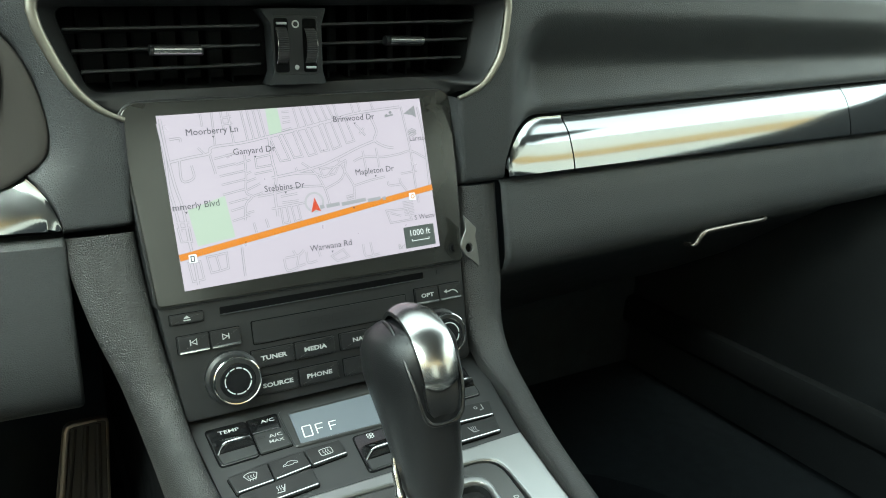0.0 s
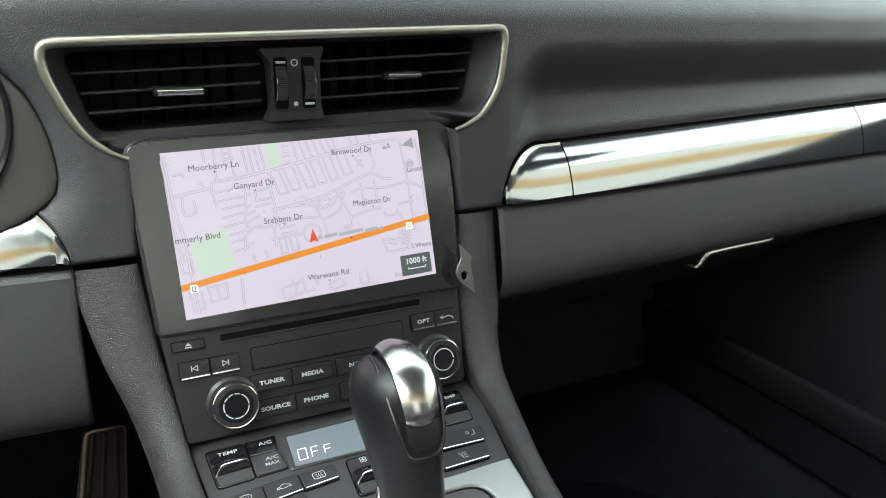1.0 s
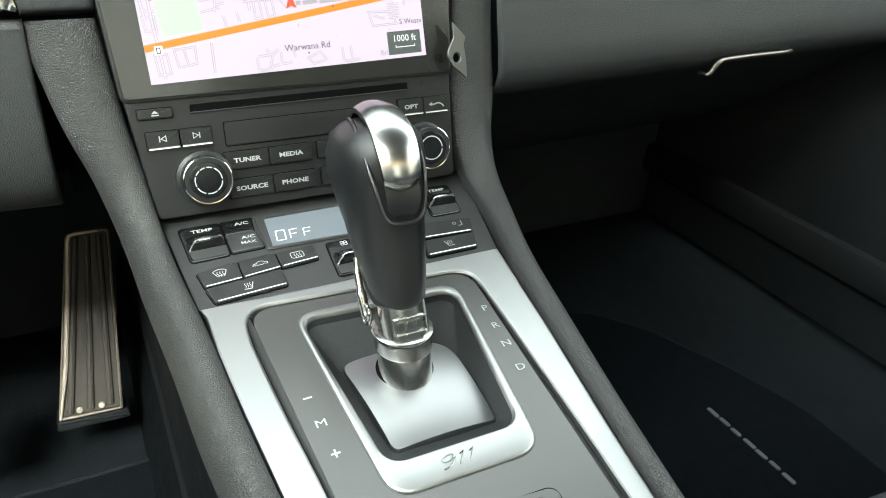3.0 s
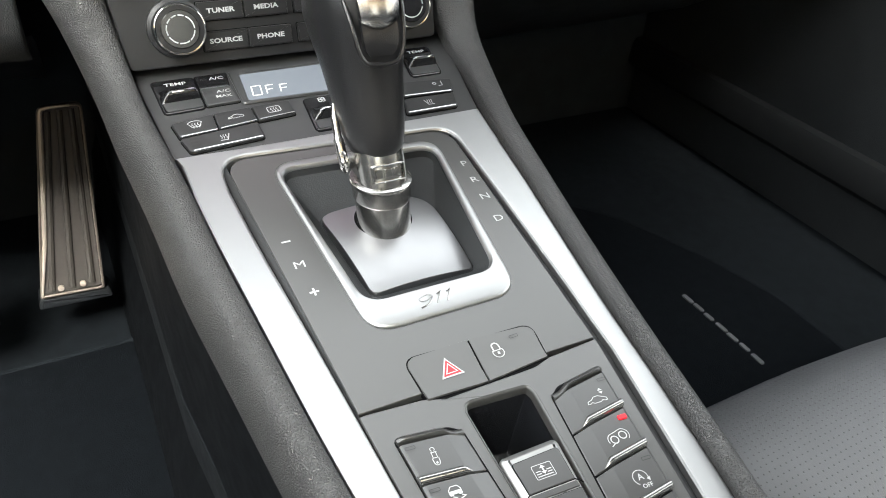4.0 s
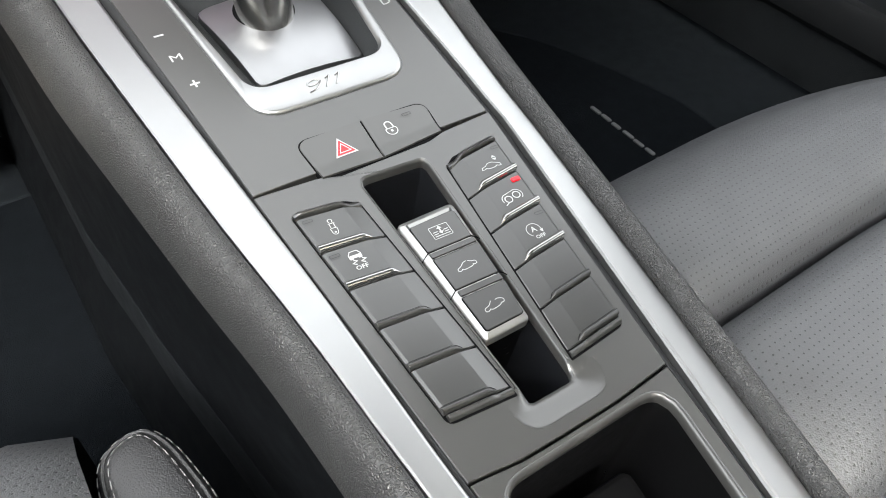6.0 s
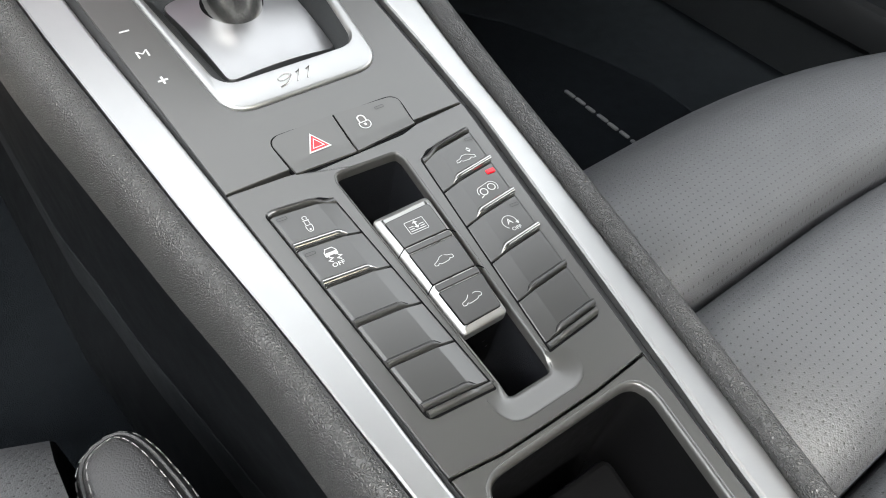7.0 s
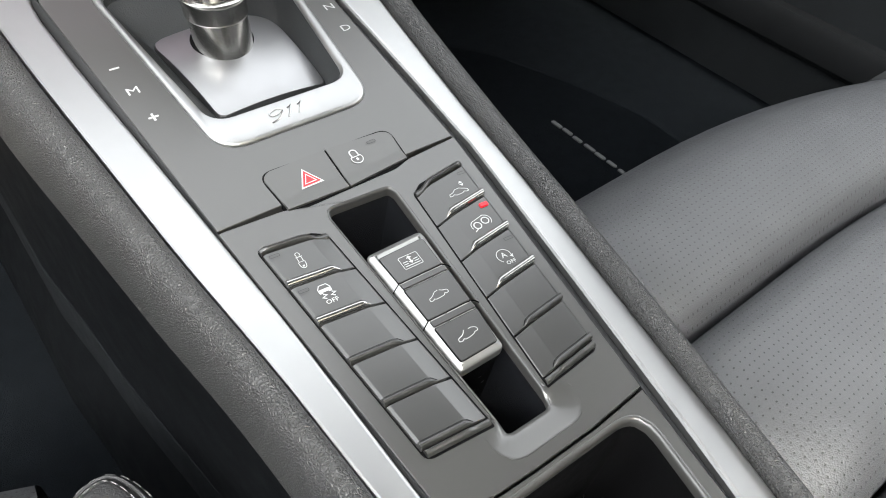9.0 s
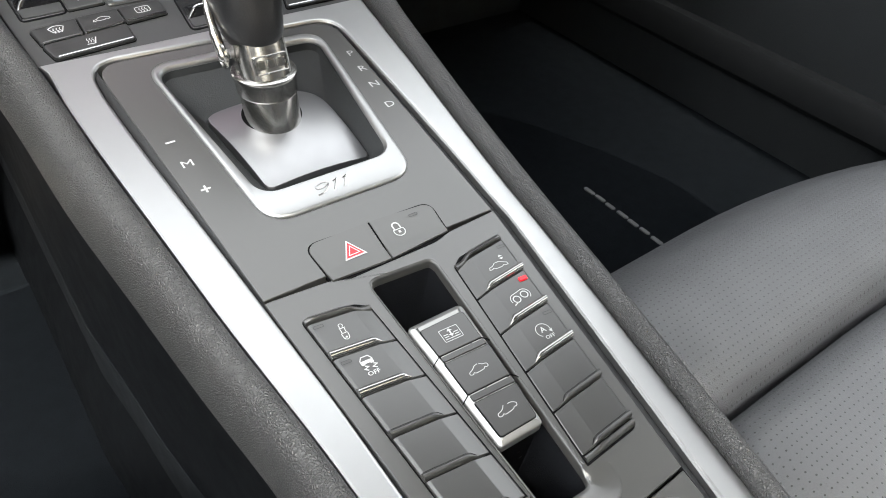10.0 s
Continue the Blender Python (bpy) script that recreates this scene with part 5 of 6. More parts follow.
part("release_lever", tube(smooth_line([(-0.0150, -0.1150, 0.396), (-0.0158, -0.1190, 0.389), (-0.0160, -0.1235, 0.382), (-0.0158, -0.1275, 0.3755), (-0.0150, -0.1298, 0.3715)], 5), [0.0014] * 4 + [0.0018] * 6 + [0.0024] * 7 + [0.0027] * 3 + [0.0018], 10), STEM_METAL, sel, "satin release lever")
part("release_ring", tube([Vector((-0.0156, -0.1290 + 0.0036 * math.cos(w), 0.3735 + 0.0048 * math.sin(w))) for w in (2 * math.pi * k / 20 for k in range(20))], 0.0011, 8, True), STEM_METAL, sel, "satin loop")


# ---- infotainment unit ----
radio = thing("infotainment_unit", (0, 0.02, 0.38), "black infotainment unit with a lit map screen and radio keys", "car radio")
FACE = [(-0.0955, -0.0085), (0.0870, -0.0085), (0.0852, -0.0705), (-0.0885, -0.0705)]
part("fascia", slab(RADIO, rounded(FACE, [0.001, 0.001, 0.003, 0.003], 4), -0.05, 0.0, 0.0008), BLACK, radio, "satin black radio fascia")
BZ = [(-0.1020, 0.0962), (0.0912, 0.0988), (0.0868, -0.0083), (-0.0955, -0.0083)]
glass = part("screen", slab(RADIO, rounded(BZ, [0.013, 0.012, 0.003, 0.003], 8), -0.05, 0.0030, 0.0005), GLASS_BLACK, radio, "dark glass screen panel")
part("screen_frame", slab(RADIO, inset(rounded([Vector(q) for q in BZ], [0.013, 0.012, 0.003, 0.003], 8), -0.0014), -0.05, 0.0018, 0.0008), BLACK, radio, "black rim round the screen")
part("sensor", disc(RADIO, 0.0795, 0.0000, 0.0028, 0.0028, 0.0034, 0.0002, 20), GLOSS, glass)
# cd slot and logo panel
part("disc_slot", slab(RADIO, rounded([(-0.0645, -0.0130), (0.0590, -0.0122), (0.0590, -0.0165), (-0.0645, -0.0172)], 0.0008, 3), -0.001, 0.0004, 0.0001), GAP_SHADE, radio)
part("slot_lip", tube([RADIO @ Vector((u, v, 0.0004)) for u, v in ((-0.0645, -0.0172), (0.0590, -0.0165))], 0.0005, 6), BLACK, radio)
part("reader", slab(RADIO, box2(0.0685, -0.0148, 0.0735, -0.0122, 0.0004), 0, 0.0005, 0.0001), PLASTIC, radio)
part("panel_gap", slab(RADIO, box2(-0.0492, -0.0368, 0.0455, -0.0235, 0.0012), -0.001, 0.0004, 0.0001), GAP_SHADE, radio)
logo = part("cover", slab(RADIO, box2(-0.0487, -0.0363, 0.0450, -0.0240, 0.0010), -0.001, 0.0009, 0.0003), BLACK, radio, "black flap with an embossed maker's mark")
for k in range(7):
    u = -0.0225 + 0.0066 * k
    part("mark", stroke(RADIO, box2(u, -0.0312, u + 0.0050, -0.0276, 0.0006), 0.0005, 0.0011, True), RADIO_KEY, logo)


def radio_key(u0, v0, u1, v1, label, words="", size=0.0046, chrome=False):
    part("key_gap", slab(RADIO, box2(u0 - 0.0004, v0 - 0.0004, u1 + 0.0004, v1 + 0.0004, 0.0008), -0.001, 0.0003, 0.0001), GAP_SHADE, radio)
    k = part("key", slab(RADIO, box2(u0, v0, u1, v1, 0.0007), -0.001, 0.0022, 0.0005), RADIO_KEY, radio, label)
    if words:
        lettering(RADIO, (u0 + u1) / 2, (v0 + v1) / 2, 0.0024, words, size * 0.72, WHITE_PRINT, k, 0, 1.36, 0.00011)
    if chrome:
        part("key_bar", tube([RADIO @ Vector((u, v0 + 0.0004, 0.0020)) for u in (u0 + 0.0006, u1 - 0.0004)], 0.00075, 8), CHROME, k, "chrome edge")
    return k


k = radio_key(-0.0904, -0.0184, -0.0735, -0.0134, "black eject key")
part("mark", fill(RADIO, [(-0.0838, -0.0158), (-0.0802, -0.0158), (-0.0820, -0.0143)], 0.0024), WHITE_PRINT, k)
part("mark", stroke(RADIO, [(-0.0838, -0.0167), (-0.0802, -0.0167)], 0.0006, 0.0024), WHITE_PRINT, k)
for u0, u1, s in ((-0.0882, -0.0722, 1), (-0.0716, -0.0558, -1)):
    k = radio_key(u0, -0.0340, u1, -0.0250, "black skip key with a chrome edge", chrome=True)
    c = (u0 + u1) / 2
    part("mark", stroke(RADIO, [(c - s * 0.0017, -0.0302), (c - s * 0.0017, -0.0272)], 0.0006, 0.0024), WHITE_PRINT, k)
    part("mark", stroke(RADIO, [(c + s * 0.0015, -0.0301), (c + s * 0.0015, -0.0273), (c - s * 0.0011, -0.0287)], 0.0005, 0.0024, True), WHITE_PRINT, k)
radio_key(0.0515, -0.0312, 0.0672, -0.0218, "black option key with a chrome edge", "OPT", 0.0046, True)
k = radio_key(0.0678, -0.0312, 0.0832, -0.0218, "black return key with a chrome edge", chrome=True)
part("mark", stroke(RADIO, [(0.0722, -0.0262)] + arc(0.0768, -0.0300, 0.0042, 120, 25, 8), 0.0007, 0.0024), WHITE_PRINT, k)
part("mark", fill(RADIO, [(0.0708, -0.0262), (0.0730, -0.0250), (0.0730, -0.0274)], 0.0024), WHITE_PRINT, k)
for u0, u1, t1, t2 in ((-0.0512, -0.0276, "TUNER", "SOURCE"), (-0.0271, -0.0036, "MEDIA", "PHONE"), (0.0002, 0.0238, "NAV", "CAR"), (0.0243, 0.0478, "MAP", "INFO")):
    far = u0 > 0
    radio_key(u0, -0.0492, u1, -0.0398, "black source key", "NAV" if far and u0 < 0.01 else "" if far else t1)
    radio_key(u0 + 0.0005, -0.0646, u1 + 0.0005, -0.0548, "black source key", "C" if far and u0 < 0.01 else "" if far else t2)


def knob(u, v, marks):
    ob = part("knob", loft([[RADIO @ Vector((u + (r + (0.00012 if k % 2 and 0 < i < 4 else 0)) * math.cos(w), v + r * math.sin(w), h)) for k, w in enumerate(2 * math.pi * j / 56 for j in range(56))]
                            for i, (r, h) in enumerate(((0.0148, 0.0), (0.0146, 0.0035), (0.0128, 0.0045), (0.0125, 0.0120), (0.0121, 0.0128), (0.0098, 0.0130)))], cap1=True), BLACK, radio, "round black rotary knob")
    part("knob_ring", tube([RADIO @ Vector((u + 0.0121 * math.cos(w), v + 0.0121 * math.sin(w), 0.0124)) for w in (2 * math.pi * j / 48 for j in range(48))], 0.0006, 8, True), CHROME, ob, "thin chrome ring")
    part("knob_face", disc(RADIO, u, v, 0.0095, 0.012, 0.0134, 0.0004, 36), GLOSS, ob)
    for a0, a1 in marks:
        part("mark", stroke(RADIO, arc(u, v, 0.0068, a0, a1, 24), 0.0006, 0.0136), WHITE_PRINT, ob)


knob(-0.0626, -0.0515, [(100, 122), (128, 150), (158, 200), (208, 250), (258, 300), (306, 352), (0, 60), (68, 92)])
knob(0.0652, -0.0505, [(0, 350)])

# bracket at the edge of the radio
BR = plane_at((0.0862, -0.0125, 0.4525), (0.0, 0.30, 1)) @ Matrix.Scale(1.15, 4)
brk_o = resample(rounded([(-0.0019, 0.0185), (0.0057, 0.0104), (0.0042, 0.0067), (0.0050, -0.0012), (0.0049, -0.0106), (0.0010, -0.0066), (-0.0027, -0.0037), (-0.0058, 0.0023), (-0.0037, 0.0066), (-0.0012, 0.0104)], [0.0004, 0.0008, 0.001, 0.001, 0.0006, 0.001, 0.0012, 0.0022, 0.001, 0.001], 3), 60)
ang = [math.atan2(p.y, p.x) for p in brk_o]
brk_i = [Vector((-0.0003 + 0.0021 * math.cos(a), 0.0005 + 0.0025 * math.sin(a))) for a in ang]
part("bracket", hoop(BR, brk_o, brk_i, 0.0, 0.0012, 0.0003), BRACKET, radio, "small grey mounting bracket with a hole")
part("bracket_bolt", disc(BR, -0.0003, 0.0005, 0.0024, -0.004, -0.001, 0.0004, 14), GAP_SHADE, radio)

# ---- climate panel ----
climate = thing("climate_panel", (0, -0.045, 0.36), "black climate control panel with a pale display", "control panel")
CP = [(-0.0885, -0.0085), (0.0955, -0.0085), (0.0822, -0.0828), (-0.0826, -0.0828)]
part("panel", slab(CLIMATE, fc(rounded(CP, 0.001, 4)), -0.01, 0.0006, 0.0005), PANEL_BLACK, climate, "satin black panel")
SHOWN = [(-0.0355, -0.0250), (0.0425, -0.0240), (0.0400, -0.0492), (-0.0368, -0.0480)]
part("display", slab(CLIMATE, fc(rounded(SHOWN, 0.0012, 4)), 0, 0.0012, 0.0002), DISPLAY, climate, "pale blue-grey display reading OFF")
part("display_frame", hoop(CLIMATE, fc(rounded([(-0.0408, -0.0214), (0.0470, -0.0204), (0.0440, -0.0512), (-0.0404, -0.0502)], 0.0022, 4)), fc(rounded(SHOWN, 0.0012, 4)), 0.0002, 0.0019, 0.0006), PANEL_BLACK, climate, "raised satin frame round the display")


def segment_letter(u, v, w, h, segs):
    line = {"t": [(0, h), (w, h)], "m": [(0, h / 2), (w * 0.85, h / 2)], "b": [(0, 0), (w, 0)], "L": [(0, 0), (0, h)], "R": [(w, 0), (w, h)]}
    sh = CLIMATE @ Matrix(((1, 0.12, 0, u), (0, 1, 0, v), (0, 0, 1, 0.0016), (0, 0, 0, 1)))
    for s in segs:
        part("segment", stroke(sh, line[s], 0.00065, 0), SEGMENT, climate)


v0 = fv(-0.0448, 0.21, -0.083)
segment_letter(-0.0334, v0, 0.0048, 0.0080, "tbLR")
segment_letter(-0.0258, v0 + 0.0002, 0.0042, 0.0072, "tmL")
segment_letter(-0.0182, v0 + 0.0004, 0.0042, 0.0062, "tmL")


def climate_key(c, label, chrome=False, h=0.0024, mat=None, r=0.0017):
    poly = fc(rounded(c, r, 3))
    part("key_gap", slab(CLIMATE, inset(poly, -0.0005), -0.001, 0.0009, 0.0001), GAP_SHADE, climate)
    k = part("key", slab(CLIMATE, poly, 0, h, 0.0006), mat or CLIMATE_KEY, climate, label)
    if chrome:
        a, b = fc([c[3]])[0], fc([c[2]])[0]
        part("key_bar", tube([CLIMATE @ Vector((p.x, p.y + 0.0005, h - 0.0002)) for p in (a.lerp(b, 0.04), b.lerp(a, 0.03))], 0.0007, 8), CHROME, k, "chrome edge")
    return k


def rocker(c, words):
    """A temperature or fan rocker in a glossy recess: sloped nose with a bright crest over a flat lower key."""
    tl, tr, br, bl = (Vector(p) for p in c)

    def spot(s, t, h):
        p = fc([tl.lerp(tr, s).lerp(bl.lerp(br, s), t)])[0]
        return CLIMATE @ Vector((p.x, p.y, h))
    k = climate_key(c, "black rocker with a bright ridge", h=0.0014, mat=GLOSS, r=0.0024)
    rings = []
    for s, q in ((0.03, 0.0), (0.07, 0.16), (0.13, 0.50), (0.21, 0.86), (0.27, 0.97), (0.34, 1.0), (0.60, 1.0), (0.86, 1.0), (0.92, 0.94), (0.955, 0.60), (0.965, 0.0)):
        rings.append([spot(s, t + 0.05 * (1 - q) * (t < 0.7), 0.0013 + q * h) for t, h in ((0.30, 0.0), (0.36, 0.0009), (0.50, 0.0036), (0.575, 0.0047), (0.60, 0.0049), (0.625, 0.0046), (0.645, 0.0036), (0.675, 0.0012), (0.70, 0.0))])
    part("ridge", loft(rings, closed=False), GLOSS, k, "glossy black nose", 50)
    part("key_bar", tube([spot(s, 0.607, 0.0013 + 0.0047 * q) for s, q in ((0.20, 0.84), (0.27, 0.97), (0.34, 1.0), (0.60, 1.0), (0.86, 1.0), (0.90, 0.96))], [0.0003, 0.0006, 0.0008, 0.0009, 0.0008, 0.0004], 8), CHROME, k, "bright chrome crest")
    lower = [tl.lerp(bl, 0.715) + (tr - tl) * 0.05, tr.lerp(br, 0.715) - (tr - tl) * 0.03, br.lerp(tr, 0.03) - (tr - tl) * 0.03, bl.lerp(tl, 0.03) + (tr - tl) * 0.06]
    part("lower_key", slab(CLIMATE, fc(rounded([tuple(p) for p in lower], [0.0006, 0.0006, 0.0012, 0.0016], 3)), 0.001, 0.0021, 0.0003), PANEL_BLACK, k)
    if words:
        p = fc([tl.lerp(tr, 0.52) + (bl - tl) * 0.17])[0]
        lettering(CLIMATE, p.x, p.y, 0.0016, words, 0.0034, WHITE_PRINT, k, 0, 1.35, 0.00004)
    return k


rocker([(-0.0806, -0.0222), (-0.0592, -0.0220), (-0.0590, -0.0488), (-0.0792, -0.0497)], "TEMP")
rocker([(0.0610, -0.0205), (0.0802, -0.0205), (0.0768, -0.0472), (0.0576, -0.0472)], "TEMP")
fan = rocker([(-0.0095, -0.0531), (0.0132, -0.0524), (0.0120, -0.0788), (-0.0110, -0.0796)], "")
fp = fc([(-0.0002, -0.0560)])[0]
for a in (45, 135, 225, 315):
    part("mark", stroke(CLIMATE, arc(fp.x + 0.0013 * math.cos(radians(a)), fp.y + 0.0011 * math.sin(radians(a)), 0.0009, 0, 340, 8), 0.0004, 0.0017, True), WHITE_PRINT, fan)
k = climate_key([(-0.0583, -0.0221), (-0.0418, -0.0218), (-0.0430, -0.0332), (-0.0585, -0.0333)], "glossy black air conditioning key", h=0.0016, mat=GLOSS, r=0.0008)
p = fc([(-0.0480, -0.0262)])[0]
lettering(CLIMATE, p.x, p.y, 0.0018, "A/C", 0.0034, WHITE_PRINT, k, 0, 1.35, 0.00004)
part("lamp", stroke(CLIMATE, box2(p.x - 0.0082, p.y - 0.0006, p.x - 0.0052, p.y + 0.0004, 0.0002), 0.0002, 0.0018, True), GREY_PRINT, k)
k = climate_key([(-0.0585, -0.0340), (-0.0428, -0.0339), (-0.0411, -0.0476), (-0.0582, -0.0483)], "dark grey maximum cooling key", h=0.0022, mat=PANEL_BLACK, r=0.0010)
p = fc([(-0.0474, -0.0386)])[0]
lettering(CLIMATE, p.x, p.y, 0.0024, "A/C", 0.0034, WHITE_PRINT, k, 0, 1.3, 0.00003)
lettering(CLIMATE, p.x - 0.0008, p.y - 0.0040, 0.0024, "MAX", 0.0030, WHITE_PRINT, k, 0, 1.25, 0.00003)
part("lamp", stroke(CLIMATE, box2(p.x - 0.0094, p.y + 0.0000, p.x - 0.0058, p.y + 0.0012, 0.0002), 0.0002, 0.0024, True), GREY_PRINT, k)

ROW = [("windscreen", (-0.0676, -0.0624), [(-0.0784, -0.0586), (-0.0578, -0.0556), (-0.0578, -0.0685), (-0.0766, -0.0701)]),
       ("recirculation", (-0.0472, -0.0604), [(-0.0572, -0.0555), (-0.0380, -0.0542), (-0.0376, -0.0660), (-0.0572, -0.0684)]),
       ("rear window", (-0.0272, -0.0593), [(-0.0374, -0.0541), (-0.0172, -0.0533), (-0.0171, -0.0642), (-0.0370, -0.0660)])]
for what, middle, corners in ROW:
    k = climate_key(corners, "black %s key with a chrome edge" % what, True, 0.0026, None, 0.0010)
    p = fc([middle])[0]
    K = CLIMATE @ Matrix.Translation((p.x, p.y, 0.0028)) @ pose(0, 0, 0, 0, 0, 4)
    if what == "windscreen":
        part("mark", stroke(K, [(-0.0034, 0.0016)] + arc(0, -0.0020, 0.0050, 133, 47, 8) + [(0.0034, 0.0016), (0.0020, -0.0016), (-0.0020, -0.0016)], 0.0004, 0, True), WHITE_PRINT, k)
    elif what == "rear window":
        part("mark", stroke(K, box2(-0.0034, -0.0022, 0.0034, 0.0022, 0.0012), 0.0004, 0, True), WHITE_PRINT, k)
    else:
        part("mark", stroke(K @ Matrix.Scale(0.90, 4), CAR, 0.0004, 0, True), WHITE_PRINT, k)
    if what != "recirculation":
        for x in (-0.0014, 0, 0.0014):
            part("mark", stroke(K, [(x, -0.0026), (x + 0.0004, -0.0012), (x - 0.0003, 0.0), (x + 0.0002, 0.0012)], 0.00034, 0.0001), WHITE_PRINT, k)
    part("lamp", stroke(CLIMATE, box2(p.x - 0.0082, p.y + 0.0024, p.x - 0.0050, p.y + 0.0033, 0.0002), 0.0002, 0.0028, True), GREY_PRINT, k)


def seat_sign(K, k, s=1):
    part("mark", stroke(K, [(-0.0026 * s, -0.0020), (0.0010 * s, -0.0020), (0.0024 * s, 0.0024)], 0.0005, 0), WHITE_PRINT, k)
    for x in (-0.0018, -0.0006, 0.0006):
        part("mark", stroke(K, [(x * s, -0.0010), ((x + 0.0004) * s, 0.0002), ((x - 0.0002) * s, 0.0012), ((x + 0.0002) * s, 0.0022)], 0.00032, 0), WHITE_PRINT, k)


k = climate_key([(-0.0768, -0.0708), (-0.0378, -0.0668), (-0.0377, -0.0786), (-0.0742, -0.0814)], "black seat heating key with a chrome edge", True, 0.0026)
p = fc([(-0.0564, -0.0748)])[0]
seat_sign(CLIMATE @ Matrix.Translation((p.x, p.y, 0.0028)), k)
for j in range(3):
    q = fc([(-0.0708, -0.0727 - 0.0024 * j)])[0]
    part("lamp", stroke(CLIMATE, box2(q.x - 0.0018, q.y - 0.0003, q.x + 0.0018, q.y + 0.0003, 0.0002), 0.0002, 0.0028, True), GREY_PRINT, k)
k = climate_key([(0.0480, -0.0522), (0.0784, -0.0546), (0.0742, -0.0662), (0.0440, -0.0650)], "black seat ventilation key with a chrome edge", True, 0.0026)
p = fc([(0.0680, -0.0585)])[0]
K = CLIMATE @ Matrix.Translation((p.x, p.y, 0.0028))
part("mark", stroke(K, [(0.0000, -0.0020), (0.0026, -0.0016), (0.0030, 0.0022)], 0.0005, 0), WHITE_PRINT, k)
part("mark", stroke(K, arc(-0.0016, 0.0006, 0.0010, 0, 330, 8), 0.0004, 0, True), WHITE_PRINT, k)
k = climate_key([(0.0436, -0.0668), (0.0745, -0.0672), (0.0708, -0.0788), (0.0400, -0.0790)], "black seat heating key with a chrome edge", True, 0.0026)
p = fc([(0.0560, -0.0728)])[0]
seat_sign(CLIMATE @ Matrix.Translation((p.x, p.y, 0.0028)), k, -1)
for j in range(3):
    q = fc([(0.0695 - 0.0006 * j, -0.0700 - 0.0026 * j)])[0]
    part("lamp", stroke(CLIMATE, box2(q.x - 0.0018, q.y - 0.0003, q.x + 0.0018, q.y + 0.0003, 0.0002), 0.0002, 0.0028, True), GREY_PRINT, k)


# ---- pedals ----
PEDAL = Matrix.Translation((-0.143, 0.196, 0.085)) @ Matrix(((1, 0, 0), (0, 0.26, -0.966), (0, 0.966, 0.26))).to_4x4()
gas = thing("accelerator_pedal", (-0.15, 0.2, 0.05), "long ribbed rubber accelerator pedal with a metal frame", "pedal")
PD = rounded([(-0.0010, 0.1755), (0.0335, 0.1750), (0.0160, 0.0080), (-0.0365, 0.0105)], [0.007, 0.006, 0.002, 0.002], 5)
part("frame", hoop(PEDAL, PD, inset(PD, 0.0022), 0.0, 0.0115, 0.0010), PEDAL_RIM, gas, "dark metal rim")
# Added bright strip paints the light along the pedal's left and top edge.
part("lit_edge", tube([PEDAL @ Vector((u, v, 0.0105)) for u, v in ((0.0240, 0.1740), (0.0060, 0.1742), (0.0020, 0.1730), (0.0002, 0.1690), (-0.0090, 0.12), (-0.0215, 0.06), (-0.0345, 0.0125))], [0.0010, 0.0016, 0.0019, 0.0021, 0.0022, 0.0019, 0.0012], 8), PEDAL_BRIGHT, gas, "metal edge, coloured bright as if catching light")
part("pad", slab(PEDAL, inset(PD, 0.002), 0.001, 0.009, 0.001), RUBBER, gas, "black rubber pad")
for k in range(3):
    a, b = (0.0065 + 0.009 * k, 0.171), (-0.026 + 0.0165 * k, 0.016)
    pts = [Vector(a).lerp(Vector(b), t) for t in span(0, 1, 6)]
    part("rib", tube([PEDAL @ Vector((p.x, p.y, 0.0095)) for p in pts], [0.0024 + 0.0006 * t for t in span(0, 1, 6)], 8), RUBBER, gas)
for u in (-0.0185, -0.0005):
    part("stud", disc(PEDAL, u, 0.0165, 0.0027, 0.008, 0.0120, 0.001, 14), PEDAL_BRIGHT, gas, "bright metal stud")
part("foot", slab(PEDAL, rounded([(-0.0385, 0.0095), (0.0200, 0.0075), (0.0215, -0.0040), (-0.0400, -0.0020)], 0.003, 3), -0.020, 0.007, 0.003), LOWER_PLASTIC, gas)
brake = thing("brake_pedal", (-0.25, 0.2, 0.15), "rubber and metal brake pedal", "pedal")
BK = Matrix.Translation((-0.262, 0.150, 0.150)) @ Matrix(((1, 0, 0), (0, 0.35, -0.94), (0, 0.94, 0.35))).to_4x4()
part("pad", slab(BK, rounded([(-0.045, 0.045), (0.045, 0.045), (0.038, -0.03), (-0.038, -0.03)], 0.010, 5), 0, 0.010, 0.002), STEEL, brake, "worn metal brake pad")
for i in range(5):
    for j in range(3):
        part("stud", disc(BK, -0.032 + 0.016 * i, -0.016 + 0.022 * j, 0.0050, 0.009, 0.0125, 0.001, 12), RUBBER, brake)
part("arm", tube([(-0.262, 0.165, 0.16), (-0.262, 0.25, 0.26), (-0.262, 0.36, 0.40)], 0.009, 8), GAP_SHADE, brake)

# ---- mats ----
FLOOR = plane_at((0, 0, 0.02), (0, 1, 0))


def mat_thing(outline, label):
    xs = [p[0] for p in outline]
    ob = thing("floor_mat", ((min(xs) + max(xs)) / 2, -0.05, 0.02), label, "floor mat", "footwell mats")
    poly = rounded(outline, 0.018, 5)
    part("velour", slab(FLOOR, inset(poly, 0.004), 0, 0.008, 0.003), MAT_PILE, ob, "black velour pile")
    part("binding", tube([FLOOR @ Vector((p.x, p.y, 0.0052)) for p in inset(poly, 0.0035)], 0.0040, 8, True), CARPET, ob, "black sewn binding")
    return ob


mat_r = mat_thing([(0.115, 0.30), (0.36, 0.275), (0.444, 0.228), (0.489, 0.169), (0.530, 0.067), (0.554, -0.020), (0.548, -0.30), (0.115, -0.30)], "black velour passenger mat with a silver embroidered mark")
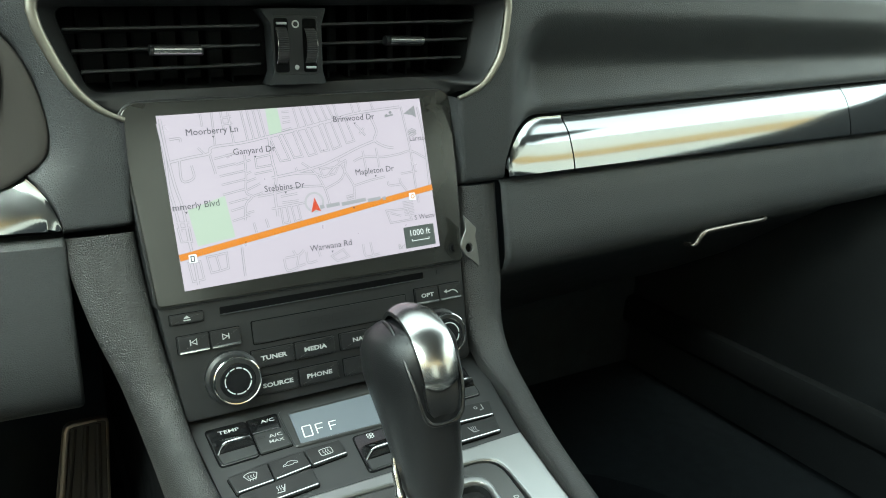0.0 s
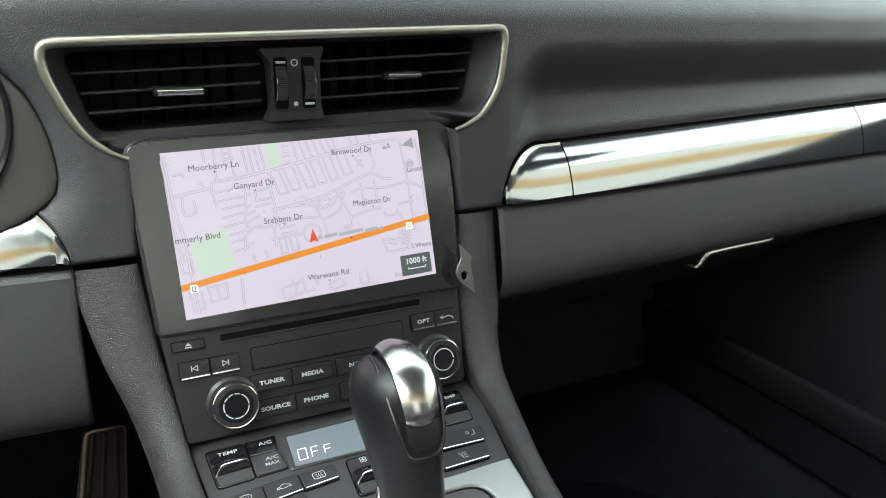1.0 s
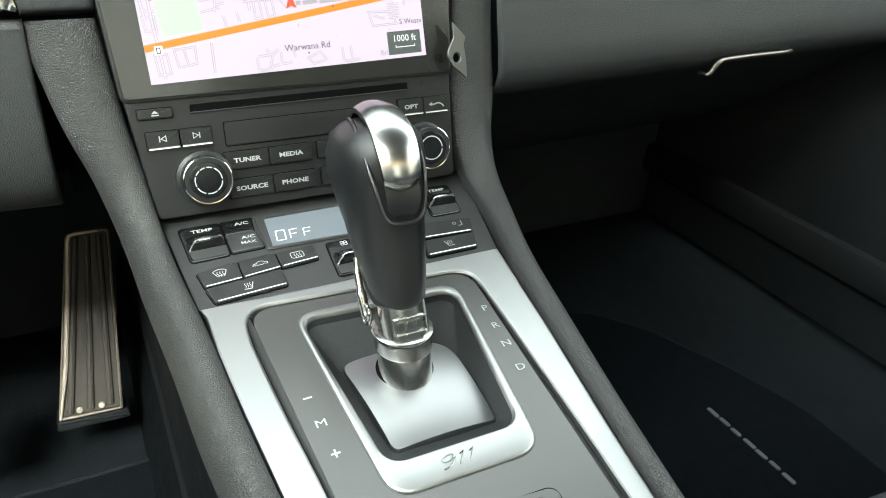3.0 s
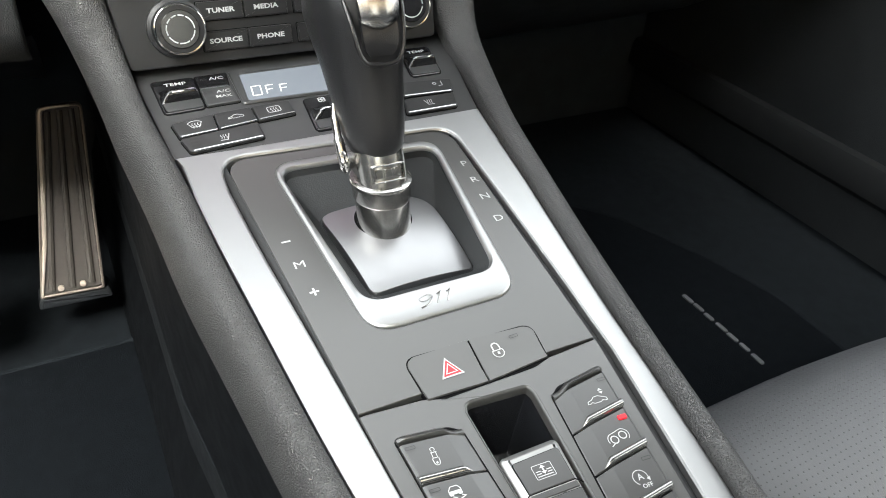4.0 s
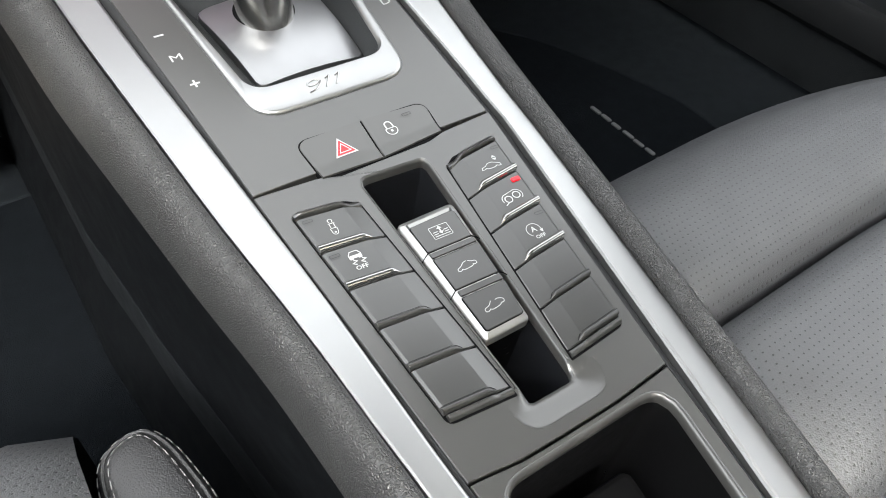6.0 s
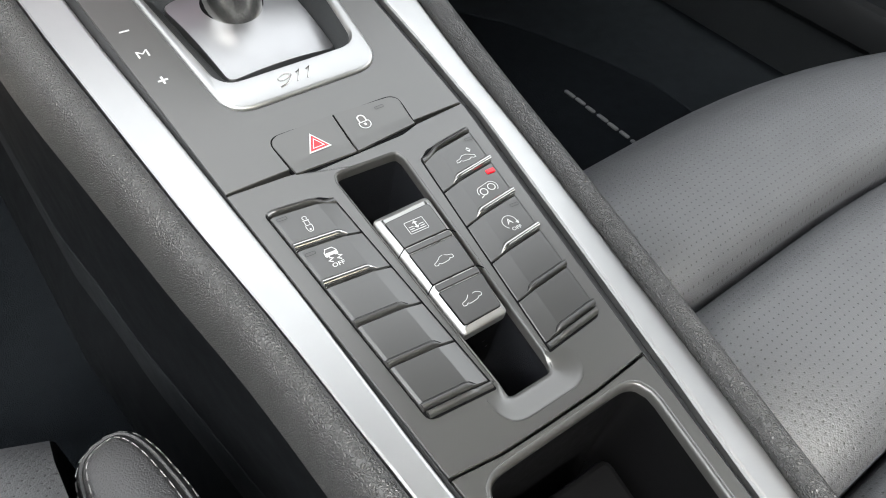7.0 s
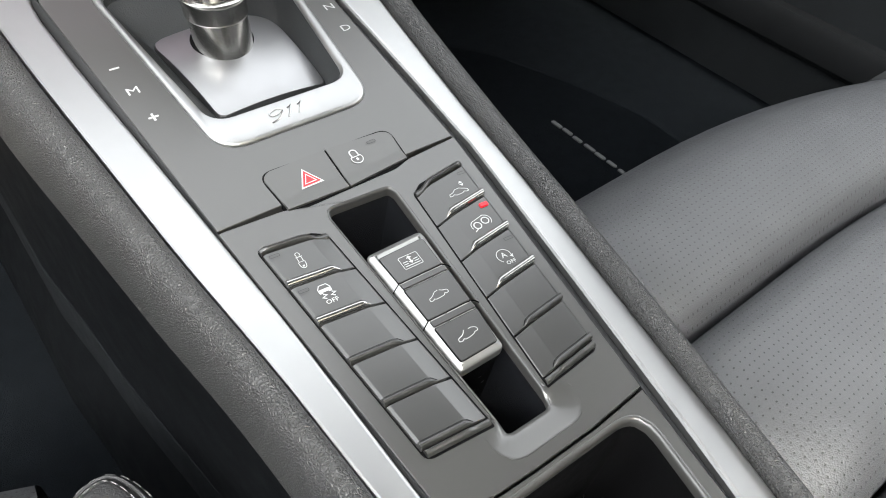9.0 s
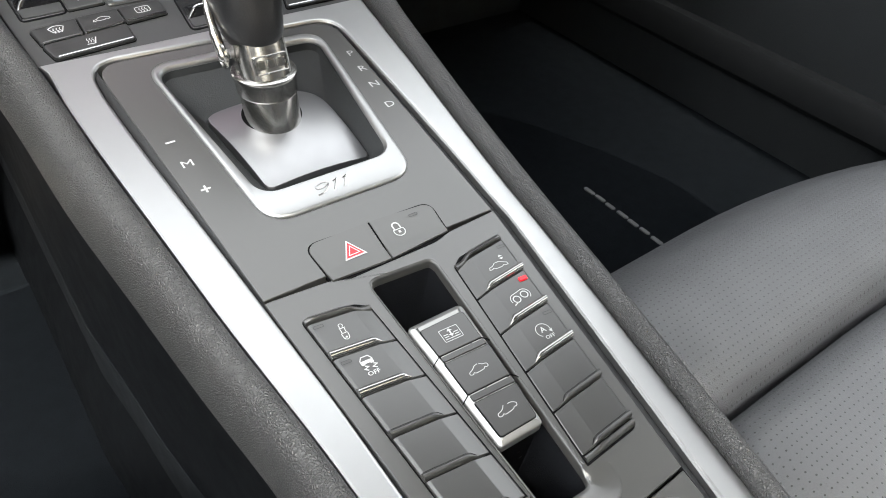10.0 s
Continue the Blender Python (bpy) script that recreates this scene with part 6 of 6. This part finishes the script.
mat_thing([(-0.60, 0.19), (-0.093, 0.19), (-0.082, -0.12), (-0.078, -0.30), (-0.60, -0.30)], "black velour driver's mat")
# embroidered maker's mark, kept as plain outlined blocks
for k in range(7):
    y = 0.0235 - 0.0172 * k
    part("embroidery", slab(FLOOR, box2(0.4446 + 0.0008 * (k % 2), y - 0.0158 + 0.0012 * (k % 3), 0.4506 - 0.0006 * ((k + 1) % 2), y, 0.0024), 0.007, 0.0094, 0.0008), SILVER_THREAD, mat_r, "silver thread")
tagged(part("door_sill", loft([[Vector((x, y, z)) for x, z in ((0.722, 0.094), (0.706, 0.097), (0.701, 0.104), (0.703, 0.134), (0.708, 0.141), (0.724, 0.143))] for y in span(-1.08, 0.46, 8)], closed=False), SILL), "dark grey plastic door sill trim beside the passenger mat", "door sill", kind="structure")


# ---- seats ----
def perforated(base):
    m = material("perforated_leather", base, 0.47, spec=0.6, vary=0.12, vary_scale=12, grain=0.25, grain_scale=900, cells=True, depth=0.0004)
    n, l = m.node_tree.nodes, m.node_tree.links
    b = n["Principled BSDF"]
    co = n.new("ShaderNodeTexCoord")
    sep = n.new("ShaderNodeSeparateXYZ")
    l.new(co.outputs["Object"], sep.inputs[0])

    def op(kind, a, v=None):
        q = n.new("ShaderNodeMath")
        q.operation = kind
        for i, s in enumerate((a, v)):
            if s is None:
                continue
            if isinstance(s, float):
                q.inputs[i].default_value = s
            else:
                l.new(s, q.inputs[i])
        return q.outputs[0]
    gx, gy = op("MULTIPLY", sep.outputs["X"], 300.0), op("MULTIPLY", sep.outputs["Y"], 300.0)
    row = op("MULTIPLY", op("MODULO", op("FLOOR", op("ADD", gy, 1000.0)), 2.0), 0.5)
    fx = op("SUBTRACT", op("FRACT", op("ADD", op("ADD", gx, 1000.0), row)), 0.5)
    fy = op("SUBTRACT", op("FRACT", op("ADD", gy, 1000.0)), 0.5)
    d = op("SQRT", op("ADD", op("MULTIPLY", fx, fx), op("MULTIPLY", fy, fy)))
    hole = op("LESS_THAN", d, 0.115)
    mix = n.new("ShaderNodeMix")
    mix.data_type = "RGBA"
    old = b.inputs["Base Color"].links[0].from_socket
    l.new(hole, mix.inputs["Factor"])
    l.new(old, mix.inputs["A"])
    mix.inputs["B"].default_value = (0.010, 0.010, 0.0105, 1)
    l.new(mix.outputs["Result"], b.inputs["Base Color"])
    rim = n.new("ShaderNodeMapRange")
    rim.inputs["From Min"].default_value, rim.inputs["From Max"].default_value = 0.10, 0.30
    l.new(d, rim.inputs["Value"])
    bump = n.new("ShaderNodeBump")
    bump.inputs["Strength"].default_value, bump.inputs["Distance"].default_value = 0.25, 0.0004
    l.new(rim.outputs["Result"], bump.inputs["Height"])
    l.new(b.inputs["Normal"].links[0].from_socket, bump.inputs["Normal"])
    l.new(bump.outputs["Normal"], b.inputs["Normal"])
    return m


PERFORATED = perforated((0.066, 0.0675, 0.0715))


def roll(x0, x1, prof, crown=0.009, n=22, sweep=0.0):
    """A cushion section: a profile in (y, z) carried across the seat, crowned in the middle."""
    rings = []
    for k in range(n + 1):
        t = k / n
        e = min(t, 1 - t) * (x1 - x0)
        q = 0.012
        drop = q * (1 - math.sqrt(max(0.0, 1 - (1 - min(1, e / q)) ** 2)))
        x = x0 + (x1 - x0) * t
        rings.append([Vector((x, y - sweep * max(0.0, x - 0.19) ** 2, z - drop + crown * math.sin(math.pi * t))) for y, z in prof])
    return loft(rings, closed=False)


def seat(x0, x1, label, front, dz=0.0):
    ob = thing("seat", ((x0 + x1) / 2, -0.55, 0.02), label, "car seat", "front seats")
    f = front
    part("front_roll", roll(x0, x1, [(y + f, z + dz) for y, z in ((0.015, 0.10), (0.012, 0.20), (0.004, 0.243), (-0.010, 0.266), (-0.030, 0.281), (-0.055, 0.2875), (-0.080, 0.2865), (-0.096, 0.281), (-0.1025, 0.270), (-0.104, 0.25))], sweep=0.8), PERFORATED, ob, "perforated leather front roll", 60)
    for k in range(4):
        y = f - 0.1045 - 0.0905 * k
        z = 0.280 - 0.006 * k + dz
        part("cushion_panel", roll(x0, x1, [(y, z - 0.03), (y - 0.0015, z - 0.012), (y - 0.007, z - 0.002), (y - 0.022, z + 0.005), (y - 0.045, z + 0.006), (y - 0.068, z + 0.003), (y - 0.083, z - 0.004), (y - 0.0885, z - 0.014), (y - 0.090, z - 0.032)], sweep=0.55), PERFORATED, ob, "perforated leather cushion panel", 60)
    base = rounded([(x0 + 0.01, f - 0.01), (x1 - 0.01, f - 0.01), (x1 - 0.01, f - 0.46), (x0 + 0.01, f - 0.46)], 0.03, 4)
    part("base", slab(plane_at((0, 0, 0), (0, 1, 0)), base, 0.06, 0.235 + dz, 0.01), PLASTIC, ob, "black plastic seat base")
    bk = plane_at((0, f - 0.47, 0.24), (0, -0.35, 1))
    part("backrest", slab(bk, rounded([(x0, 0.52), (x1, 0.52), (x1, 0.0), (x0, 0.0)], 0.06, 6), -0.10, 0.0, 0.03), SEAT_LEATHER, ob, "black leather backrest")
    return ob


seat(0.078, 0.590, "black perforated leather passenger seat", -0.243)
seat_l = seat(-0.59, -0.1410, "black perforated leather driver's seat with stitched side bolster", -0.222, -0.015)


# the bolster's padded top, with a welted and twice stitched rim
RIM = resample([Vector((p[0], p[1])) for p in smooth_line([(-0.1410, -0.30), (-0.1402, -0.268), (-0.1365, -0.2535), (-0.1285, -0.2475), (-0.1190, -0.2462), (-0.1125, -0.2508), (-0.1080, -0.2610), (-0.1050, -0.2760), (-0.1030, -0.2920), (-0.1015, -0.33), (-0.1010, -0.40)], 6)] + [Vector((-0.1010, -0.56)), Vector((-0.1410, -0.56))], 220)


def rim_ring(d, z):
    return [Vector((p.x, p.y, z + 0.035 * max(0.0, -0.25 - p.y))) for p in inset(RIM, d)]


bol = part("bolster", loft([rim_ring(d, z) for d, z in ((0.001, 0.06), (0.0, 0.200), (-0.0008, 0.232), (-0.0004, 0.2405), (0.0006, 0.2440), (0.0016, 0.2455), (0.0026, 0.2460), (0.0034, 0.2464), (0.0044, 0.2484), (0.0060, 0.2500), (0.0080, 0.2510))], cap1=True), SEAT_LEATHER, seat_l, "black leather bolster with grey stitching", 70)
part("welt", tube(rim_ring(0.0028, 0.2468), 0.0010, 6, True), SEAT_LEATHER, bol, "raised leather welt")
for d, z in ((0.0004, 0.2446), (0.0056, 0.2496)):
    line = rim_ring(d, z)
    for k in range(4, 150, 2):
        a, b = line[k], line[k].lerp(line[k + 2], 0.66)
        if a.y > -0.36 and a.x > -0.1425:
            part("stitch", tube([a, a.lerp(b, 0.5) + Vector((0, 0, 0.0003)), b], 0.00030, 5), THREAD, bol)


# ---- the map on the screen ----
def screen_colour(name, rgb, power=0.104):
    return material(name, (0.02, 0.02, 0.02), 0.3, vary=0.05, emit=rgb, power=power)


MAP_GROUND = screen_colour("map_ground", (0.84, 0.675, 0.83))
MAP_LINE = screen_colour("map_line", (0.40, 0.36, 0.41))
MAP_PARK = screen_colour("map_park", (0.70, 0.76, 0.66))
MAP_ORANGE = screen_colour("map_orange", (1.0, 0.285, 0.006), 0.102)
MAP_INK = screen_colour("map_ink", (0.06, 0.05, 0.08))
MAP_GREY = screen_colour("map_grey", (0.09, 0.10, 0.10))
MAP_WHITE = screen_colour("map_white", (0.95, 0.93, 0.97), 0.142)
MAP_RED = screen_colour("map_red", (0.85, 0.08, 0.03))
MAP_NAME = screen_colour("map_name", (0.50, 0.45, 0.51))
MAP_HALO = screen_colour("map_halo", (0.66, 0.58, 0.66))
# the lit area sits a little askew in its glass
SCREEN = RADIO @ Matrix.Translation((-0.0062, 0.045, 0)) @ pose(0, 0, 0, 0, 0, 1.5) @ Matrix.Translation((0.005, -0.045, 0))
MU0, MU1, MV0, MV1 = -0.0813, 0.0715, 0.0003, 0.0912


def mp(p):
    return Vector((MU0 + (MU1 - MU0) * min(1.0, max(0.0, p[0])), MV0 + (MV1 - MV0) * min(1.0, max(0.0, p[1]))))


chart = part("map_display", slab(SCREEN, [mp(p) for p in ((0, 1), (1, 1), (1, 0), (0, 0))], 0.002, 0.0034, 0.0001), MAP_GROUND, radio, "lit navigation map in pale lilac")
for poly in ([(0.052, 0.455), (0.183, 0.512), (0.197, 0.265), (0.067, 0.243)], [(0.372, 1), (0.416, 1), (0.423, 0.855), (0.373, 0.842)]):
    part("park", fill(SCREEN, [mp(p) for p in poly], 0.00352), MAP_PARK, chart, "pale green park")

# streets of the map, by neighbourhood
STREETS = [[(0.01, 0.982), (0.015, 0.78), (0.024, 0.602), (0.037, 0.476), (0.04, 0.296), (0.045, 0.187), (0.048, 0.024)], [(0, 0.957), (0.007, 0.764), (0.004, 0.606), (0.012, 0.481), (0.019, 0.337)], [(0.019, 0.735), (0.093, 0.753), (0.152, 0.764), (0.168, 0.799), (0.275, 0.81), (0.369, 0.833), (0.484, 0.863), (0.603, 0.898), (0.702, 0.929), (0.814, 0.944), (0.904, 0.953)], [(0.357, 0.584), (0.46, 0.602), (0.555, 0.629), (0.629, 0.668), (0.706, 0.714), (0.784, 0.751)], [(0.774, 0.91), (0.792, 0.809), (0.778, 0.752), (0.818, 0.706), (0.855, 0.69)], [(0.369, 0.833), (0.368, 0.703), (0.374, 0.59), (0.36, 0.499), (0.358, 0.35)]]
LANES = [[(0.38, 0.589), (0.459, 0.593), (0.521, 0.581), (0.56, 0.555), (0.6, 0.606), (0.651, 0.645)], [(0.476, 0.656), (0.507, 0.613), (0.531, 0.56), (0.552, 0.47), (0.561, 0.377)], [(0.617, 0.661), (0.644, 0.559), (0.666, 0.476), (0.662, 0.395)], [(0.651, 0.645), (0.623, 0.533), (0.553, 0.479)], [(0.68, 0.63), (0.725, 0.652), (0.805, 0.639), (0.876, 0.647), (0.929, 0.658), (0.993, 0.597)], [(0.666, 0.476), (0.736, 0.498), (0.802, 0.51)], [(0.723, 0.692), (0.728, 0.523)], [(0.78, 0.702), (0.783, 0.573)], [(0.911, 0.953), (0.926, 0.689), (0.927, 0.486), (0.931, 0.312)], [(0.982, 0.944), (0.994, 0.719), (0.989, 0.413)], [(0.298, 0.484), (0.359, 0.49), (0.451, 0.509), (0.543, 0.501)]]
CLOSES = [[(0.118, 0.804), (0.137, 0.763)], [(0.154, 0.757), (0.164, 0.643)], [(0.051, 0.739), (0.05, 0.624), (0.089, 0.634), (0.088, 0.706)], [(0.03, 0.862), (0.063, 0.864), (0.064, 0.843)], [(0.273, 0.737), (0.268, 0.628), (0.258, 0.52), (0.277, 0.488), (0.252, 0.447), (0.24, 0.354)], [(0.81, 0.478), (0.815, 0.451), (0.861, 0.448)], [(0.862, 0.488), (0.865, 0.457), (0.886, 0.403)], [(0.38, 0.467), (0.443, 0.473)], [(0.382, 0.429), (0.444, 0.429)], [(0.34, 0.4), (0.465, 0.411)], [(0.213, 0.198), (0.209, 0.029)], [(0.268, 0.333), (0.273, 0.272)], [(0.313, 0.347), (0.319, 0.291)], [(0.451, 0.632), (0.455, 0.601)], [(0.009, 0.393), (0.051, 0.383)]]
ENDS = [[(0.356, 0.09), (0.363, 0.016), (0.407, 0.026)], [(0.362, 0.094), (0.413, 0.099), (0.435, 0.126)], [(0.413, 0.099), (0.403, 0.035), (0.433, 0.038)], [(0.443, 0.11), (0.445, 0.043), (0.48, 0.045)], [(0.669, 0.101), (0.675, 0.02), (0.732, 0.021)], [(0.7, 0.103), (0.704, 0.02)], [(0.63, 0.413), (0.665, 0.42)], [(0.631, 0.397), (0.665, 0.404)], [(0.71, 0.86), (0.744, 0.787)], [(0.72, 0.8), (0.742, 0.836)], [(0.394, 0.133), (0.404, 0.092)], [(0.489, 0.108), (0.494, 0.068)]]
BLOCKS = [[(0.09, 0.175), (0.097, 0.079), (0.128, 0.083), (0.121, 0.176)], [(0.121, 0.176), (0.158, 0.181), (0.156, 0.09), (0.128, 0.083)], [(0.027, 0.156), (0.065, 0.155), (0.069, 0.05), (0.032, 0.047)], [(0.538, 0.057), (0.558, 0.02), (0.604, 0.039), (0.586, 0.087)], [(0.786, 0.289), (0.798, 0.206), (0.891, 0.209), (0.876, 0.283)], [(0.543, 0.604), (0.55, 0.553), (0.599, 0.567), (0.617, 0.61)], [(0.011, 0.357), (0.047, 0.356), (0.049, 0.276), (0.016, 0.281)], [(0.309, 0.713), (0.368, 0.725), (0.369, 0.662), (0.309, 0.654)], [(0.374, 0.402), (0.394, 0.405), (0.398, 0.306), (0.374, 0.304)], [(0.413, 0.403), (0.437, 0.406), (0.442, 0.311), (0.419, 0.305)]]
CRESCENTS = [[(0.372, 0.828), (0.399, 0.679), (0.433, 0.682), (0.405, 0.838)], [(0.423, 0.841), (0.451, 0.692), (0.483, 0.695), (0.46, 0.851)], [(0.478, 0.856), (0.508, 0.694), (0.538, 0.703), (0.509, 0.865)], [(0.53, 0.869), (0.557, 0.713), (0.588, 0.717), (0.563, 0.88)], [(0.584, 0.885), (0.606, 0.72), (0.637, 0.735), (0.612, 0.894)], [(0.639, 0.904), (0.663, 0.75), (0.695, 0.759), (0.669, 0.914)]]
TERRACES = [[(0.167, 0.731), (0.239, 0.752)], [(0.173, 0.678), (0.239, 0.692)], [(0.176, 0.627), (0.27, 0.646)], [(0.178, 0.576), (0.265, 0.595)], [(0.177, 0.518), (0.26, 0.538)], [(0.193, 0.465), (0.26, 0.481)], [(0.196, 0.419), (0.25, 0.435)], [(0.196, 0.359), (0.259, 0.379)], [(0.238, 0.685), (0.292, 0.705)], [(0.268, 0.624), (0.287, 0.635)], [(0.264, 0.577), (0.301, 0.594)], [(0.26, 0.527), (0.313, 0.56)], [(0.277, 0.488), (0.317, 0.504)], [(0.297, 0.619), (0.363, 0.629)], [(0.247, 0.393), (0.277, 0.401)]]
NORTH = [[(0.143, 1), (0.144, 0.92)], [(0.182, 1), (0.177, 0.807)], [(0.213, 1), (0.215, 0.891)], [(0.236, 1), (0.243, 0.811)], [(0.283, 1), (0.293, 0.814)], [(0.304, 1), (0.315, 0.822)], [(0.326, 1), (0.338, 0.826)], [(0.347, 1), (0.358, 0.83)], [(0.209, 0.961), (0.247, 0.967)], [(0.21, 0.925), (0.248, 0.93)]]
EAST = [[(0.429, 0.973), (0.456, 0.973)], [(0.429, 0.939), (0.457, 0.939)], [(0.427, 0.908), (0.457, 0.913)], [(0.419, 0.859), (0.457, 0.872)], [(0.474, 1), (0.486, 0.868)], [(0.499, 1), (0.517, 0.875)], [(0.525, 1), (0.543, 0.883)], [(0.552, 1), (0.572, 0.89)], [(0.58, 1), (0.6, 0.9)], [(0.606, 1), (0.625, 0.906)], [(0.632, 1), (0.641, 0.919)], [(0.703, 1), (0.709, 0.934)], [(0.73, 1), (0.737, 0.938)], [(0.783, 1), (0.792, 0.943)]]
YARDS = [[(0.86, 0.327), (0.906, 0.328)], [(0.861, 0.307), (0.907, 0.307)], [(0.862, 0.286), (0.906, 0.287)], [(0.862, 0.266), (0.907, 0.266)], [(0.863, 0.245), (0.905, 0.246)], [(0.803, 0.269), (0.846, 0.243)], [(0.871, 0.517), (0.943, 0.524)], [(0.923, 0.588), (0.934, 0.562)], [(0.987, 0.413), (0.943, 0.402)]]


def street(lines, width, core, closed=False):
    a, b = bmesh.new(), bmesh.new()
    for pts in lines:
        q = [mp(p) for p in pts]
        if not closed and len(q) > 2:
            q = [Vector(p) for p in smooth_line(q, 4)]
        stroke(SCREEN, q, width, 0.00364, closed, a)
        stroke(SCREEN, q, core, 0.00376, closed, b)
    return a, b


for lines, w, c, closed in ((STREETS, 0.00150, 0.00095, False), (LANES + CLOSES + ENDS, 0.00122, 0.00070, False), (TERRACES + NORTH + EAST + YARDS, 0.00112, 0.00062, False), (BLOCKS + CRESCENTS, 0.00112, 0.00062, True)):
    a, b = street(lines, w, c, closed)
    tagged(part("street_network", a, MAP_LINE, chart, "fine grey street outlines"), kind="stuff")
    tagged(part("street_filling", b, MAP_GROUND, chart, "pale street filling"), kind="stuff")
part("motorway_edge", stroke(SCREEN, [mp((0, 0.191)), mp((0.5, 0.296)), mp((1, 0.403))], 0.0039, 0.00383), MAP_HALO, chart, "pale edges of the motorway line")
part("motorway", stroke(SCREEN, [mp((0, 0.191)), mp((0.5, 0.296)), mp((1, 0.403))], 0.0034, 0.0039), MAP_ORANGE, chart, "bold orange motorway line")
for words, u, v in (("Moorberry Ln", 0.175, 0.892), ("Ganyard Dr", 0.309, 0.758), ("Stebbins Dr", 0.398, 0.521), ("Brinwood Dr", 0.705, 0.903), ("Mapleton Dr", 0.76, 0.557), ("Warwana Rd", 0.541, 0.123), ("S Westv", 0.947, 0.216), ("Larsto", 0.962, 0.737)):
    p = mp((u, v))
    lettering(SCREEN, p.x, p.y, 0.0041, words, 0.0049 if u < 0.9 else 0.0042, MAP_INK, chart, 0, 0.98)
p = mp((0.082, 0.476))
lettering(SCREEN, p.x, p.y, 0.0041, "mmerly Blvd", 0.0049, MAP_INK, chart, 0, 0.98)
p = mp((0.875, 0.040))
lettering(SCREEN, p.x, p.y, 0.0041, "Brittmoore", 0.0042, MAP_LINE, chart, 0, 0.98)
for u0, u1 in ((0.520, 0.537), (0.545, 0.598), (0.606, 0.706), (0.714, 0.768), (0.776, 0.790)):
    a, b = mp((u0, 0.362)), mp((u1, 0.386))
    part("name_bar", stroke(SCREEN, [(a.x, a.y + 0.0008), (b.x, a.y + 0.0008 + (b.x - a.x) * 0.06)], 0.0021, 0.0041), MAP_NAME, chart)
for u, v in ((0.175, 0.858), (0.309, 0.72), (0.399, 0.487), (0.706, 0.868), (0.761, 0.522), (0.046, 0.442), (0.542, 0.086), (0.653, 0.338)):
    p = mp((u, v))
    part("name_point", fill(SCREEN, [(p.x - 0.0007, p.y + 0.0005), (p.x + 0.0007, p.y + 0.0005), (p.x, p.y - 0.0007)], 0.0041), MAP_INK, chart)
p = mp((0.501, 0.400))
part("position_halo", stroke(SCREEN, arc(p.x, p.y + 0.0006, 0.0052, 0, 350, 30), 0.0012, 0.0040, True), MAP_HALO, chart, "grey ring round the position")
part("position_arrow", fill(SCREEN, [(p.x + 0.0003, p.y + 0.0032), (p.x - 0.0027, p.y - 0.0050), (p.x + 0.0002, p.y - 0.0038), (p.x + 0.0031, p.y - 0.0050)], 0.0042), MAP_RED, chart, "red position arrow")
a, b = mp((0.847, 0.022)), mp((0.980, 0.162))
box = part("scale_box", slab(SCREEN, box2(a.x, a.y, b.x, b.y, 0.0006), 0.0038, 0.0043, 0.0001), MAP_GREY, chart, "dark grey scale box")
lettering(SCREEN, (a.x + b.x) / 2, a.y + 0.0086, 0.00445, "1000 ft", 0.0052, MAP_WHITE, box, 0, 0.98)
part("scale_bar", stroke(SCREEN, [(a.x + 0.0045, a.y + 0.0052), (a.x + 0.0045, a.y + 0.0040), (b.x - 0.0042, a.y + 0.0040), (b.x - 0.0042, a.y + 0.0052)], 0.0004, 0.00445), MAP_WHITE, box)
part("north_arrow", fill(SCREEN, [mp((0.917, 0.905)), mp((0.968, 0.955)), mp((0.971, 0.874)), mp((0.955, 0.892))], 0.0041), MAP_LINE, chart)
p = mp((0.944, 0.79))
for j in range(3):
    part("layers_sign", stroke(SCREEN, [(p.x - 0.0026, p.y - 0.0010 * j), (p.x, p.y + 0.0014 - 0.0010 * j), (p.x + 0.0026, p.y - 0.0010 * j), (p.x, p.y - 0.0014 - 0.0010 * j)], 0.0004, 0.0041, True), MAP_LINE, chart)
p = mp((0.852, 0.912))
for j in (-1, 1):
    part("place_sign", disc(SCREEN, p.x + 0.0014 * j, p.y + 0.0008 * j, 0.0009, 0.0036, 0.0041, 0.0001, 10), MAP_LINE, chart)
part("place_sign", stroke(SCREEN, [(p.x - 0.0026, p.y - 0.0014), (p.x + 0.0030, p.y - 0.0006)], 0.0010, 0.0041), MAP_LINE, chart)
for (u, v), m in (((0.905, 0.359), MAP_ORANGE), ((0.043, 0.178), MAP_INK)):
    p = mp((u, v))
    sign = part("fuel_sign", slab(SCREEN, box2(p.x - 0.0020, p.y - 0.0022, p.x + 0.0020, p.y + 0.0022, 0.0004), 0.0038, 0.0043, 0.0001), MAP_WHITE, chart, "small white fuel sign")
    part("mark", stroke(SCREEN, arc(p.x, p.y, 0.0011, 0, 345, 10) if m is MAP_ORANGE else [(p.x - 0.0010, p.y - 0.0014), (p.x - 0.0010, p.y + 0.0012), (p.x + 0.0006, p.y + 0.0012), (p.x + 0.0006, p.y - 0.0014)], 0.0005, 0.00445, True), m, sign)
